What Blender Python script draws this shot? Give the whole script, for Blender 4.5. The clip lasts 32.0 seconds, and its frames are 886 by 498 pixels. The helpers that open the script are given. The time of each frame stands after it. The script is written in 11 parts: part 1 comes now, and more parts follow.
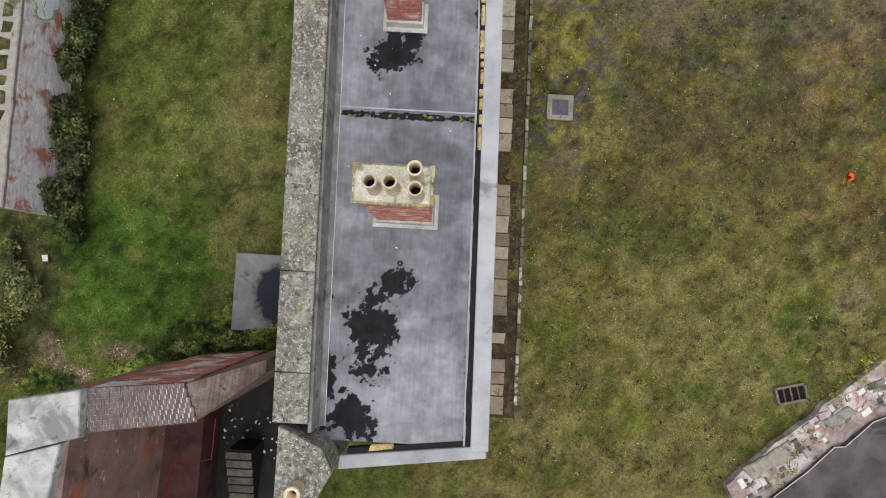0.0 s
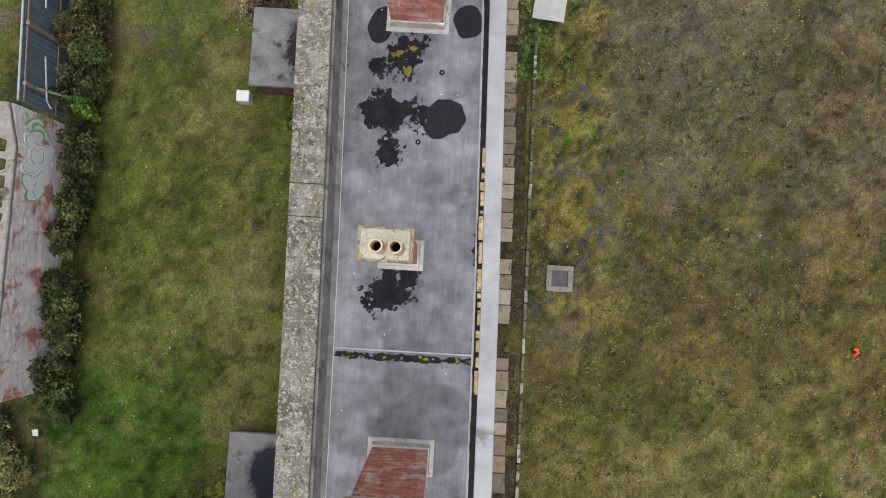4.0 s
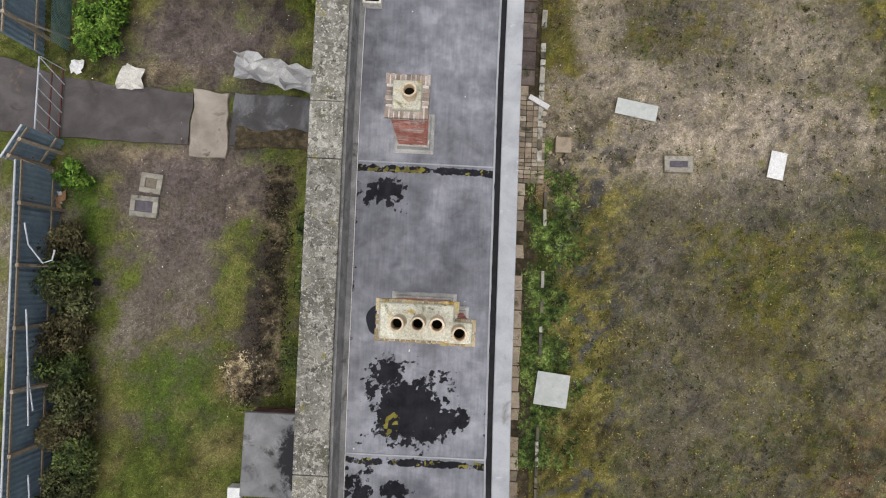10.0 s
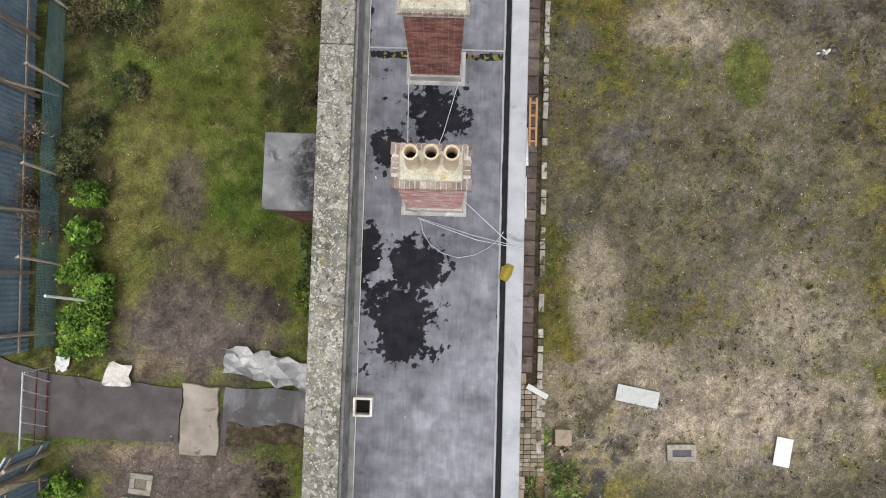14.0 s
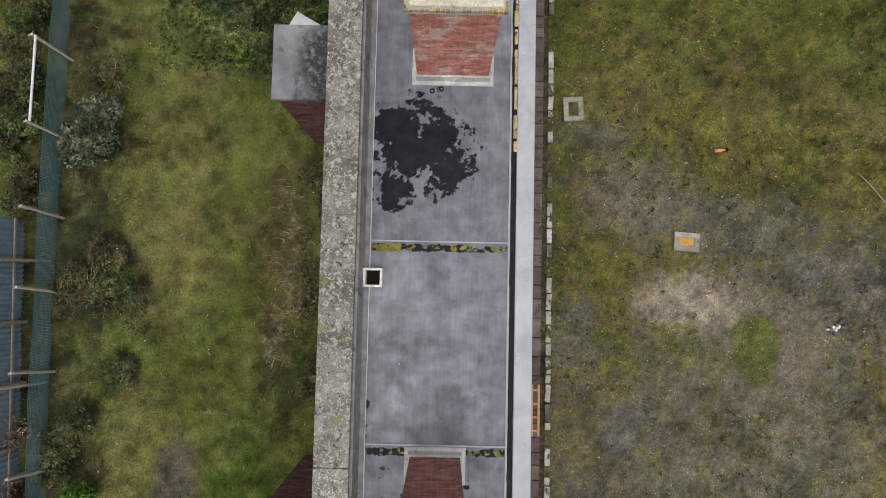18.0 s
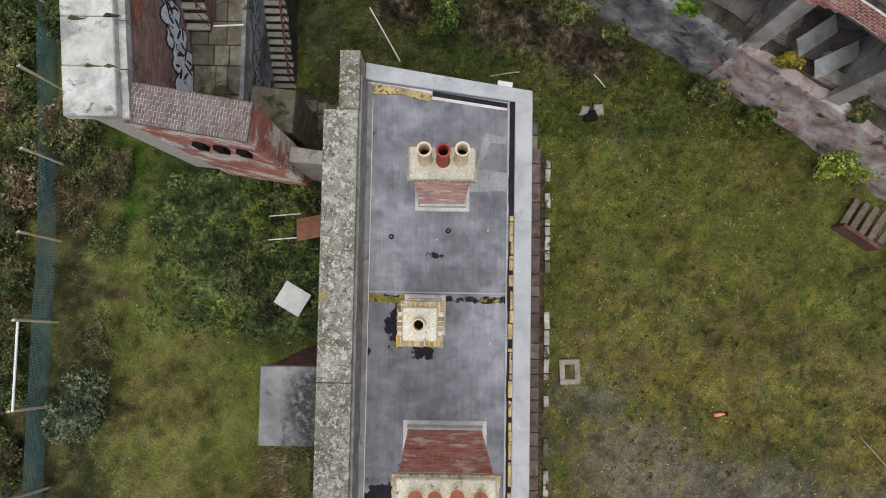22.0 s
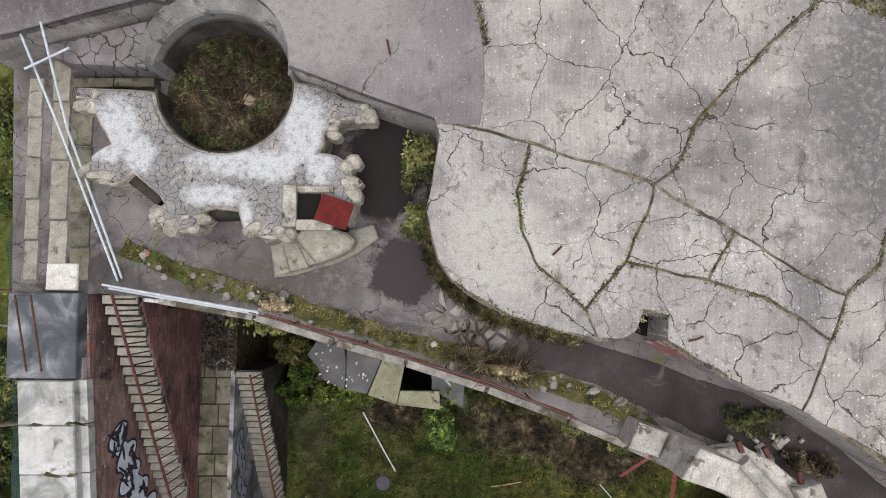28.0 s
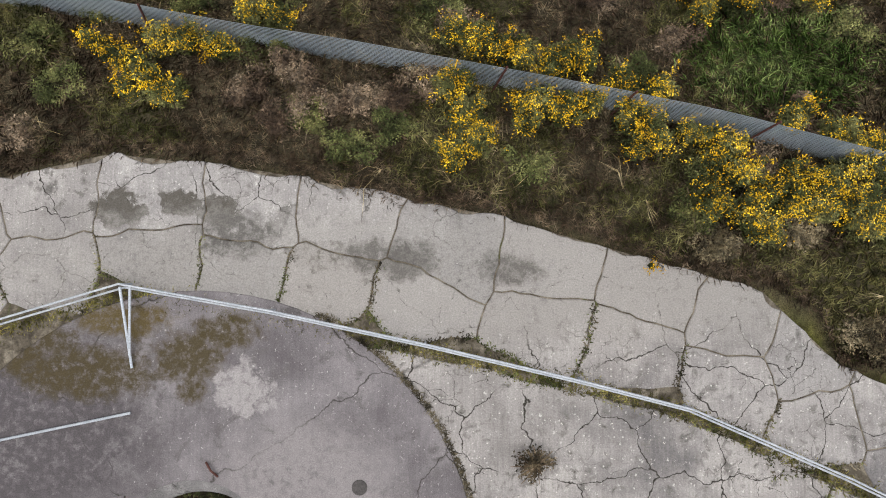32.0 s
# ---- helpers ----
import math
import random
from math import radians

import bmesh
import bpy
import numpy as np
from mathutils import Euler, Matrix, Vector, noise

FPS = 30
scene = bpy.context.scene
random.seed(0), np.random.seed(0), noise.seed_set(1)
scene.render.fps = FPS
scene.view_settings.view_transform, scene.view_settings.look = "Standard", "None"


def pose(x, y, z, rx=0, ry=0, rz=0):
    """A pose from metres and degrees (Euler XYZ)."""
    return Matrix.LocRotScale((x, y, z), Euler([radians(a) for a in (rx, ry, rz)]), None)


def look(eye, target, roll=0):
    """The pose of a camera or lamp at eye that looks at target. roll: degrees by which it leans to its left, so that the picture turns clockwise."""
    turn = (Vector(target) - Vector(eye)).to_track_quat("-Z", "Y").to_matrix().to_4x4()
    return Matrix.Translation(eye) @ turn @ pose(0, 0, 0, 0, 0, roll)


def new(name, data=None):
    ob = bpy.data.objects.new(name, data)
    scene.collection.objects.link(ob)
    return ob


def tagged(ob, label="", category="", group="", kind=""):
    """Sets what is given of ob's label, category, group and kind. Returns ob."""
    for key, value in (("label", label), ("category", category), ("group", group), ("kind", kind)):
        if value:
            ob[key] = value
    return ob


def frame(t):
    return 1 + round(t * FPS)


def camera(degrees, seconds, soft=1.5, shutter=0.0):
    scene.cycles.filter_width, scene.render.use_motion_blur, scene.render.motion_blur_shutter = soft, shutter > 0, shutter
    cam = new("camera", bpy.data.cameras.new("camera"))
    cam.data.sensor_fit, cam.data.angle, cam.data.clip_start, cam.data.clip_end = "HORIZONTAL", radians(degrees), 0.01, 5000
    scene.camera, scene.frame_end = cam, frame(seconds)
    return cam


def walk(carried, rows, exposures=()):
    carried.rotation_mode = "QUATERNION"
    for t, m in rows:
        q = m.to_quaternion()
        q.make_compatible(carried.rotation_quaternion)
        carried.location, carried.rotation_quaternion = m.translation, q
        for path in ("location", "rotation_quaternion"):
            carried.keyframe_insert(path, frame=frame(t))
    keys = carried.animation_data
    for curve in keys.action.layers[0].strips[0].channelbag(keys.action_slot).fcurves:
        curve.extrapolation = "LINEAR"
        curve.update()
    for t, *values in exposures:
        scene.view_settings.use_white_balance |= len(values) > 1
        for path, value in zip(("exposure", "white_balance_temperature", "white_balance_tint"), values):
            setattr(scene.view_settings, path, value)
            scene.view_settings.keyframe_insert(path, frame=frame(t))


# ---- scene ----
cam = camera(73.0, 32.0, soft=1.0)
PATH = [
    (0, (0.651, -0.359, 18.585), (0.647, -0.249, 16.588), 1.1),
    (0.5, (0.631, 0.215, 18.583), (0.626, 0.327, 16.586), 0.7),
    (1, (0.618, 0.814, 18.577), (0.613, 0.928, 16.58), 0.7),
    (1.5, (0.606, 1.438, 18.566), (0.6, 1.552, 16.569), 0.5),
    (2, (0.586, 2.102, 18.551), (0.58, 2.216, 16.554), 0.5),
    (2.5, (0.563, 2.784, 18.535), (0.556, 2.897, 16.539), -0.2),
    (3, (0.534, 3.481, 18.528), (0.527, 3.594, 16.532), -0.3),
    (3.5, (0.504, 4.221, 18.533), (0.496, 4.33, 16.536), -0.8),
    (5.5, (0.316, 7.503, 18.605), (0.309, 7.612, 16.608), -0.3),
    (6, (0.253, 8.423, 18.606), (0.247, 8.535, 16.609), 0.5),
    (6.5, (0.19, 9.403, 18.61), (0.185, 9.516, 16.613), 1.2),
    (7, (0.141, 10.424, 18.607), (0.137, 10.537, 16.61), 1.4),
    (7.5, (0.091, 11.466, 18.595), (0.086, 11.578, 16.598), 0.9),
    (8, (0.039, 12.526, 18.572), (0.033, 12.637, 16.575), 0.7),
    (8.5, (-0.008, 13.605, 18.555), (-0.014, 13.716, 16.558), 0.3),
    (9, (-0.059, 14.719, 18.55), (-0.065, 14.827, 16.553), 0.4),
    (9.5, (-0.114, 15.85, 18.551), (-0.119, 15.956, 16.553), 0.3),
    (10, (-0.17, 16.99, 18.548), (-0.174, 17.094, 16.551), 0.7),
    (10.5, (-0.221, 18.131, 18.538), (-0.224, 18.231, 16.54), 1.3),
    (11, (-0.262, 19.253, 18.545), (-0.265, 19.355, 16.547), 0.9),
    (11.5, (-0.29, 20.365, 18.56), (-0.293, 20.463, 16.562), -0.0),
    (12, (-0.319, 21.47, 18.562), (-0.322, 21.572, 16.564), -0.1),
    (12.5, (-0.35, 22.577, 18.556), (-0.352, 22.682, 16.559), 0.1),
    (13, (-0.367, 23.683, 18.541), (-0.37, 23.792, 16.544), -0.0),
    (13.5, (-0.392, 24.79, 18.531), (-0.395, 24.903, 16.534), -0.1),
    (14, (-0.409, 25.91, 18.544), (-0.413, 26.02, 16.547), -0.3),
    (14.5, (-0.451, 27.017, 18.563), (-0.452, 27.128, 16.566), 0.9),
    (16.5, (-0.658, 31.24, 18.606), (-0.648, 31.373, 16.61), 5.3),
    (17, (-0.655, 32.321, 18.568), (-0.65, 32.455, 16.573), 3.6),
    (17.5, (-0.641, 33.406, 18.527), (-0.639, 33.538, 16.531), 1.7),
    (18, (-0.617, 34.484, 18.48), (-0.62, 34.613, 16.484), -0.1),
    (18.5, (-0.576, 35.544, 18.43), (-0.583, 35.668, 16.434), -2.1),
    (19, (-0.533, 36.591, 18.39), (-0.544, 36.713, 16.393), -4.3),
    (19.5, (-0.511, 37.622, 18.374), (-0.524, 37.743, 16.378), -5.0),
    (20, (-0.517, 38.655, 18.384), (-0.529, 38.775, 16.388), -4.4),
    (20.5, (-0.537, 39.708, 18.409), (-0.545, 39.823, 16.412), -3.3),
    (21, (-0.554, 40.759, 18.449), (-0.558, 40.87, 16.452), -1.3),
    (21.5, (-0.585, 41.797, 18.514), (-0.587, 41.908, 16.517), 0.1),
    (22, (-0.614, 42.828, 18.577), (-0.613, 42.937, 16.58), 1.5),
    (22.5, (-0.637, 43.838, 18.647), (-0.634, 43.95, 16.65), 2.5),
    (23, (-0.637, 44.808, 18.692), (-0.632, 44.924, 16.695), 3.2),
    (23.5, (-0.632, 45.748, 18.707), (-0.63, 45.869, 16.711), 2.1),
    (24, (-0.639, 46.671, 18.704), (-0.637, 46.796, 16.708), 2.2),
    (24.5, (-0.651, 47.646, 18.686), (-0.649, 47.776, 16.69), 1.7),
    (26.5, (-0.591, 51.648, 18.599), (-0.601, 51.807, 16.605), -2.7),
    (27, (-0.625, 52.725, 18.543), (-0.632, 52.885, 16.55), -1.9),
    (27.5, (-0.659, 53.847, 18.479), (-0.663, 54.006, 16.485), -0.9),
    (28, (-0.675, 54.975, 18.432), (-0.677, 55.129, 16.438), -0.2),
    (28.5, (-0.683, 56.113, 18.396), (-0.683, 56.267, 16.402), 0.5),
    (29, (-0.686, 57.276, 18.383), (-0.683, 57.425, 16.388), 1.5),
    (29.5, (-0.683, 58.431, 18.392), (-0.68, 58.577, 16.398), 1.7),
    (30, (-0.672, 59.59, 18.392), (-0.669, 59.735, 16.398), 1.6),
    (30.5, (-0.654, 60.755, 18.406), (-0.652, 60.897, 16.411), 1.1),
    (31, (-0.639, 61.923, 18.451), (-0.639, 62.061, 16.456), 0.2),
    (31.5, (-0.642, 63.096, 18.483), (-0.641, 63.228, 16.487), 0.9),
    (32, (-0.665, 64.268, 18.519), (-0.661, 64.394, 16.523), 2.5),
]
walk(cam, [(t, look(eye, target, roll)) for t, eye, target, roll in PATH], exposures=[(0, 0.03), (6, 0.05), (9, 0.0), (10, 0.0), (11.5, 0.14), (13, 0.32), (14, 0.26), (16.5, 0.08), (19, -0.02), (22, 0.04), (24, 0.2), (26.5, 0.16), (28, 0.2), (29, 0.0), (30, -0.17), (31, -0.18), (32, 0.03)])

# ---- light ----
world = bpy.data.worlds.new("world")
scene.world = world
world.use_nodes = True
wn = world.node_tree.nodes
sky = wn.new("ShaderNodeTexSky")
sky.sky_type, sky.sun_disc, sky.sun_elevation, sky.sun_rotation = "NISHITA", False, radians(70), radians(180)
sky.dust_density, sky.air_density = 4.0, 1.0
wn["Background"].inputs["Strength"].default_value = 0.15
cloud = wn.new("ShaderNodeHueSaturation")          # an overcast sky is nearly grey
cloud.inputs["Saturation"].default_value = 0.3
world.node_tree.links.new(sky.outputs[0], cloud.inputs["Color"])
world.node_tree.links.new(cloud.outputs[0], wn["Background"].inputs["Color"])
sun = new("sun", bpy.data.lights.new("sun", "SUN"))
sun.data.energy, sun.data.angle, sun.data.color = 1.5, radians(90), (1.0, 0.97, 0.92)
sun.matrix_world = look((0, 0, 30), (0.6, -3.0, 0))
scene.view_settings.exposure = 0.0


# ---- materials ----
def surf(name, cols, scale=3.0, rough=0.85, bump=0.3, fine=40.0, spots=(), vary=0.12, metal=0.0, island=False, gloss=None, detail=6.0, cracks=(), brush=0.0, scale_mid=0.0, marks=(), grit=0.28, dots=()):
    """A surface: colour bands by a coarse noise, a fine grain, blotches with shapes of their own, a small change from piece to piece."""
    m = bpy.data.materials.new(name)
    m.use_nodes = True
    t = m.node_tree
    N, Lk = t.nodes, t.links
    b = N["Principled BSDF"]
    geo = N.new("ShaderNodeNewGeometry")
    pos = geo.outputs["Position"]

    def noisy(sc, det=5.0, dist=0.0, rgh=0.6):
        n = N.new("ShaderNodeTexNoise")
        n.inputs["Scale"].default_value, n.inputs["Detail"].default_value = sc, det
        n.inputs["Distortion"].default_value, n.inputs["Roughness"].default_value = dist, rgh
        Lk.new(pos, n.inputs["Vector"])
        return n.outputs["Fac"]

    def ramp(fac, stops):
        r = N.new("ShaderNodeValToRGB")
        e = r.color_ramp.elements
        while len(e) < len(stops):
            e.new(0.5)
        for k, (p, c) in zip(e, stops):
            k.position, k.color = p, (*c, 1) if len(c) == 3 else c
        Lk.new(fac, r.inputs["Fac"])
        return r.outputs["Color"]

    def mix(fac, a, c, mode="MIX"):
        n = N.new("ShaderNodeMix")
        n.data_type, n.blend_type = "RGBA", mode
        for s, v in ((n.inputs[0], fac), (n.inputs[6], a), (n.inputs[7], c)):
            if hasattr(v, "links"):
                Lk.new(v, s)
            else:
                s.default_value = v if isinstance(v, float) else (*v, 1)
        return n.outputs[2]

    col = ramp(noisy(scale, detail, 0.4), cols)
    grain = noisy(fine, 4.0)
    if scale_mid:
        col = mix(1.0, col, ramp(noisy(scale_mid, 3.0), [(0.36, (0.34, 0.36, 0.38)), (0.64, (1.66, 1.66, 1.6))]), "MULTIPLY")
    for c, sc, lo, hi in spots:
        col = mix(ramp(noisy(sc, 6.0, 0.6, 0.65), [(lo, (0, 0, 0)), (hi, (1, 1, 1))]), col, c)
    for c, sc, size, share in dots:
        vor = N.new("ShaderNodeTexVoronoi")
        vor.voronoi_dimensions = "2D"
        vor.inputs["Scale"].default_value = sc
        Lk.new(pos, vor.inputs["Vector"])
        spot = ramp(mix(0.3, vor.outputs["Distance"], noisy(sc * 5, 3.0)), [(size * 0.7, (1, 1, 1)), (size, (0, 0, 0))])
        some = ramp(vor.outputs["Color"], [(share, (1, 1, 1)), (min(1.0, share + 0.02), (0, 0, 0))])
        col = mix(mix(1.0, spot, some, "MULTIPLY"), col, c)
    for net, width, share in cracks:
        warp = N.new("ShaderNodeTexNoise")
        warp.inputs["Scale"].default_value, warp.inputs["Detail"].default_value = 1.3 + net * 0.3, 4.0
        Lk.new(pos, warp.inputs["Vector"])
        add = N.new("ShaderNodeVectorMath")
        add.operation = "MULTIPLY_ADD"
        add.inputs[1].default_value = (0.9 / (1 + net * 0.2), 0.9 / (1 + net * 0.2), 0.0)
        Lk.new(warp.outputs["Color"], add.inputs[0])
        Lk.new(pos, add.inputs[2])
        vor = N.new("ShaderNodeTexVoronoi")
        vor.voronoi_dimensions, vor.feature = "2D", "DISTANCE_TO_EDGE"
        vor.inputs["Scale"].default_value = net
        Lk.new(add.outputs[0], vor.inputs["Vector"])
        line = ramp(vor.outputs["Distance"], [(width * 0.4, (1, 1, 1)), (width, (0, 0, 0))])
        here = ramp(noisy(0.5 + net * 0.13, 3.0), [(share - 0.04, (0, 0, 0)), (share + 0.04, (1, 1, 1))])
        col = mix(mix(1.0, line, here, "MULTIPLY"), col, (0.04, 0.036, 0.03))
    if brush:
        stretch = N.new("ShaderNodeVectorMath")
        stretch.operation, stretch.inputs[1].default_value = "MULTIPLY", (26.0, 1.4, 1.0)
        Lk.new(pos, stretch.inputs[0])
        lines = N.new("ShaderNodeTexNoise")
        lines.inputs["Scale"].default_value, lines.inputs["Detail"].default_value = 1.0, 4.0
        Lk.new(stretch.outputs[0], lines.inputs["Vector"])
        col = mix(1.0, col, ramp(lines.outputs["Fac"], [(0.3, (1 - brush,) * 3), (0.7, (1 + brush,) * 3)]), "MULTIPLY")
    if marks:
        speckle = ramp(noisy(7.0, 8.0, 0.2, 0.7), [(0.36, (0.25,) * 3), (0.52, (0.95,) * 3)])
    for cx, cy, rx, ry, c, rag in marks:
        crisp, rag = rag < 0, abs(rag)
        sub = N.new("ShaderNodeVectorMath")
        sub.operation = "SUBTRACT"
        sub.inputs[1].default_value = (cx, cy, 0)
        Lk.new(pos, sub.inputs[0])
        div = N.new("ShaderNodeVectorMath")
        div.operation = "MULTIPLY"
        div.inputs[1].default_value = (1 / rx, 1 / ry, 0)
        Lk.new(sub.outputs[0], div.inputs[0])
        ln = N.new("ShaderNodeVectorMath")
        ln.operation = "LENGTH"
        Lk.new(div.outputs[0], ln.inputs[0])
        half = N.new("ShaderNodeMath")
        half.operation, half.inputs[1].default_value = "MULTIPLY", 0.4
        Lk.new(ln.outputs["Value"], half.inputs[0])
        jag = N.new("ShaderNodeMath")
        jag.operation, jag.inputs[1].default_value = "MULTIPLY_ADD", rag * 0.8
        Lk.new(noisy(3.2, 10.0, 0.3, 0.72), jag.inputs[0])
        Lk.new(half.outputs[0], jag.inputs[2])
        soft = 0.035 if crisp else 0.11
        k = ramp(jag.outputs[0], [(0.39 - soft + 0.4 * rag, (1, 1, 1)), (min(1.0, 0.39 + soft + 0.4 * rag), (0, 0, 0))])
        if not crisp:
            k = mix(1.0, k, speckle, "MULTIPLY")
        col = mix(k, col, c)
    col = mix(1.0, col, ramp(grain, [(0.3, (1 - grit,) * 3), (0.7, (1 + grit,) * 3)]), "MULTIPLY")
    if vary:
        rnd = geo.outputs["Random Per Island"]
        if not island:
            rnd = N.new("ShaderNodeObjectInfo").outputs["Random"]
        v = ramp(rnd, [(0.0, (1 - vary,) * 3), (0.5, (1, 1 - vary * 0.2, 1 - vary * 0.4)), (1.0, (1 + vary,) * 3)])
        col = mix(1.0, col, v, "MULTIPLY")
    Lk.new(col, b.inputs["Base Color"])
    b.inputs["Roughness"].default_value, b.inputs["Metallic"].default_value = rough, metal
    b.inputs["Specular IOR Level"].default_value = 0.5 if rough < 0.56 else 0.12
    if gloss:
        Lk.new(ramp(noisy(gloss[0], 5.0, 0.5), [(gloss[1], (rough,) * 3), (gloss[2], (gloss[3],) * 3)]), b.inputs["Roughness"])
    if bump:
        bp = N.new("ShaderNodeBump")
        bp.inputs["Strength"].default_value, bp.inputs["Distance"].default_value = bump, 0.02
        Lk.new(grain, bp.inputs["Height"])
        Lk.new(bp.outputs["Normal"], b.inputs["Normal"])
    return m


def layered(name, base, layers, attribute, fine=22.0, bump=0.6, rough=0.95, grit=0.4, gleam=0.1, brush=0.0):
    """A surface whose kinds of cover follow the weights kept in a colour attribute: base, then (channel, colour stops, roughness, edge noise scale)."""
    m = bpy.data.materials.new(name)
    m.use_nodes = True
    t = m.node_tree
    N, Lk = t.nodes, t.links
    b = N["Principled BSDF"]
    pos = N.new("ShaderNodeNewGeometry").outputs["Position"]
    at = N.new("ShaderNodeAttribute")
    at.attribute_name = attribute
    sep = N.new("ShaderNodeSeparateColor")
    Lk.new(at.outputs["Color"], sep.inputs[0])
    chan = {"R": sep.outputs[0], "G": sep.outputs[1], "B": sep.outputs[2], "A": at.outputs["Alpha"]}

    def noisy(sc, det=6.0, dist=0.3):
        n = N.new("ShaderNodeTexNoise")
        n.inputs["Scale"].default_value, n.inputs["Detail"].default_value, n.inputs["Distortion"].default_value = sc, det, dist
        n.inputs["Roughness"].default_value = 0.65
        Lk.new(pos, n.inputs["Vector"])
        return n.outputs["Fac"]

    def ramp(fac, stops):
        r = N.new("ShaderNodeValToRGB")
        e = r.color_ramp.elements
        while len(e) < len(stops):
            e.new(0.5)
        for k, (p, c) in zip(e, stops):
            k.position, k.color = p, (*c, 1)
        Lk.new(fac, r.inputs["Fac"])
        return r.outputs["Color"]

    def mixc(fac, a, c, mode="MIX"):
        n = N.new("ShaderNodeMix")
        n.data_type, n.blend_type = "RGBA", mode
        for s, v in ((n.inputs[0], fac), (n.inputs[6], a), (n.inputs[7], c)):
            if hasattr(v, "links"):
                Lk.new(v, s)
            else:
                s.default_value = v
        return n.outputs[2]

    def maths(op, a, c):
        n = N.new("ShaderNodeMath")
        n.operation = op
        for s, v in ((n.inputs[0], a), (n.inputs[1], c)):
            if hasattr(v, "links"):
                Lk.new(v, s)
            else:
                s.default_value = v
        return n.outputs[0]

    col = ramp(noisy(base[1]), base[0])
    rgh = rough
    for ch, stops, r, sc, edge, width in layers:
        soft = maths("MULTIPLY", maths("SUBTRACT", noisy(sc, 8.0), 0.5), edge)
        k = ramp(maths("ADD", chan[ch], soft), [(0.5 - width, (0, 0, 0)), (0.5 + width, (1, 1, 1))])
        col = mixc(k, col, ramp(noisy(base[1] * 1.7), stops))
        n = N.new("ShaderNodeMix")
        n.data_type = "FLOAT"
        Lk.new(k, n.inputs[0])
        if hasattr(rgh, "links"):
            Lk.new(rgh, n.inputs[2])
        else:
            n.inputs[2].default_value = rgh
        n.inputs[3].default_value = r
        rgh = n.outputs[0]
    grain = noisy(fine, 5.0)
    col = mixc(1.0, col, ramp(grain, [(0.3, (1 - grit,) * 3), (0.7, (1 + grit,) * 3)]), "MULTIPLY")
    if brush:
        for along, across, k in ((1.6, 20.0, brush), (5.0, 3.4, brush * 1.3)):
            stretch = N.new("ShaderNodeVectorMath")
            stretch.operation, stretch.inputs[1].default_value = "MULTIPLY", (across, along, 1.0)
            Lk.new(pos, stretch.inputs[0])
            lines = N.new("ShaderNodeTexNoise")
            lines.inputs["Scale"].default_value, lines.inputs["Detail"].default_value = 1.0, 5.0
            Lk.new(stretch.outputs[0], lines.inputs["Vector"])
            col = mixc(1.0, col, ramp(lines.outputs["Fac"], [(0.32, (1 - k * 1.1, 1 - k, 1 - k * 0.8)), (0.68, (1 + k, 1 + k, 1 + k * 1.1))]), "MULTIPLY")
    Lk.new(col, b.inputs["Base Color"])
    Lk.new(rgh, b.inputs["Roughness"])
    b.inputs["Specular IOR Level"].default_value = gleam
    bp = N.new("ShaderNodeBump")
    bp.inputs["Strength"].default_value, bp.inputs["Distance"].default_value = bump, 0.04
    Lk.new(grain, bp.inputs["Height"])
    Lk.new(bp.outputs["Normal"], b.inputs["Normal"])
    return m


M_COPING = surf("weathered_coping", [(0.3, (0.11, 0.107, 0.093)), (0.5, (0.19, 0.185, 0.163)), (0.68, (0.29, 0.282, 0.25))], 2.2, spots=[((0.11, 0.107, 0.085), 0.8, 0.5, 0.62), ((0.36, 0.35, 0.31), 10.0, 0.53, 0.59), ((0.37, 0.36, 0.325), 2.6, 0.6, 0.7), ((0.075, 0.073, 0.06), 8.0, 0.56, 0.63), ((0.5, 0.49, 0.455), 17.0, 0.61, 0.65), ((0.05, 0.048, 0.042), 22.0, 0.61, 0.65), ((0.2, 0.18, 0.07), 3.0, 0.6, 0.68)], dots=[((0.6, 0.59, 0.56), 6.0, 0.22, 0.34), ((0.56, 0.55, 0.52), 13.0, 0.24, 0.3)])
M_WHITECOPE = surf("whitewashed_coping", [(0.3, (0.22, 0.222, 0.21)), (0.46, (0.38, 0.382, 0.368)), (0.56, (0.47, 0.47, 0.462)), (0.7, (0.56, 0.56, 0.55))], 1.9, spots=[((0.22, 0.222, 0.222), 1.3, 0.5, 0.64), ((0.13, 0.13, 0.125), 3.2, 0.58, 0.68), ((0.12, 0.13, 0.07), 1.2, 0.68, 0.72)], vary=0.05, grit=0.12)
M_PORCHROOF = surf("wet_porch_slab", [(0.3, (0.125, 0.126, 0.132)), (0.5, (0.19, 0.192, 0.2)), (0.7, (0.27, 0.272, 0.28))], 1.5, rough=0.6, grit=0.12, vary=0.05, spots=[((0.05, 0.05, 0.052), 1.1, 0.56, 0.66), ((0.42, 0.42, 0.42), 9, 0.69, 0.72)], marks=[(-3.95, -1.0, 1.05, 1.0, (0.02, 0.024, 0.035), -0.35), (-3.45, 11.7, 1.2, 1.3, (0.022, 0.022, 0.026), -0.5), (-3.4, 28.4, 0.7, 1.1, (0.028, 0.027, 0.028), 0.5), (-3.4, 39.8, 0.85, 1.1, (0.028, 0.026, 0.026), 0.5)])
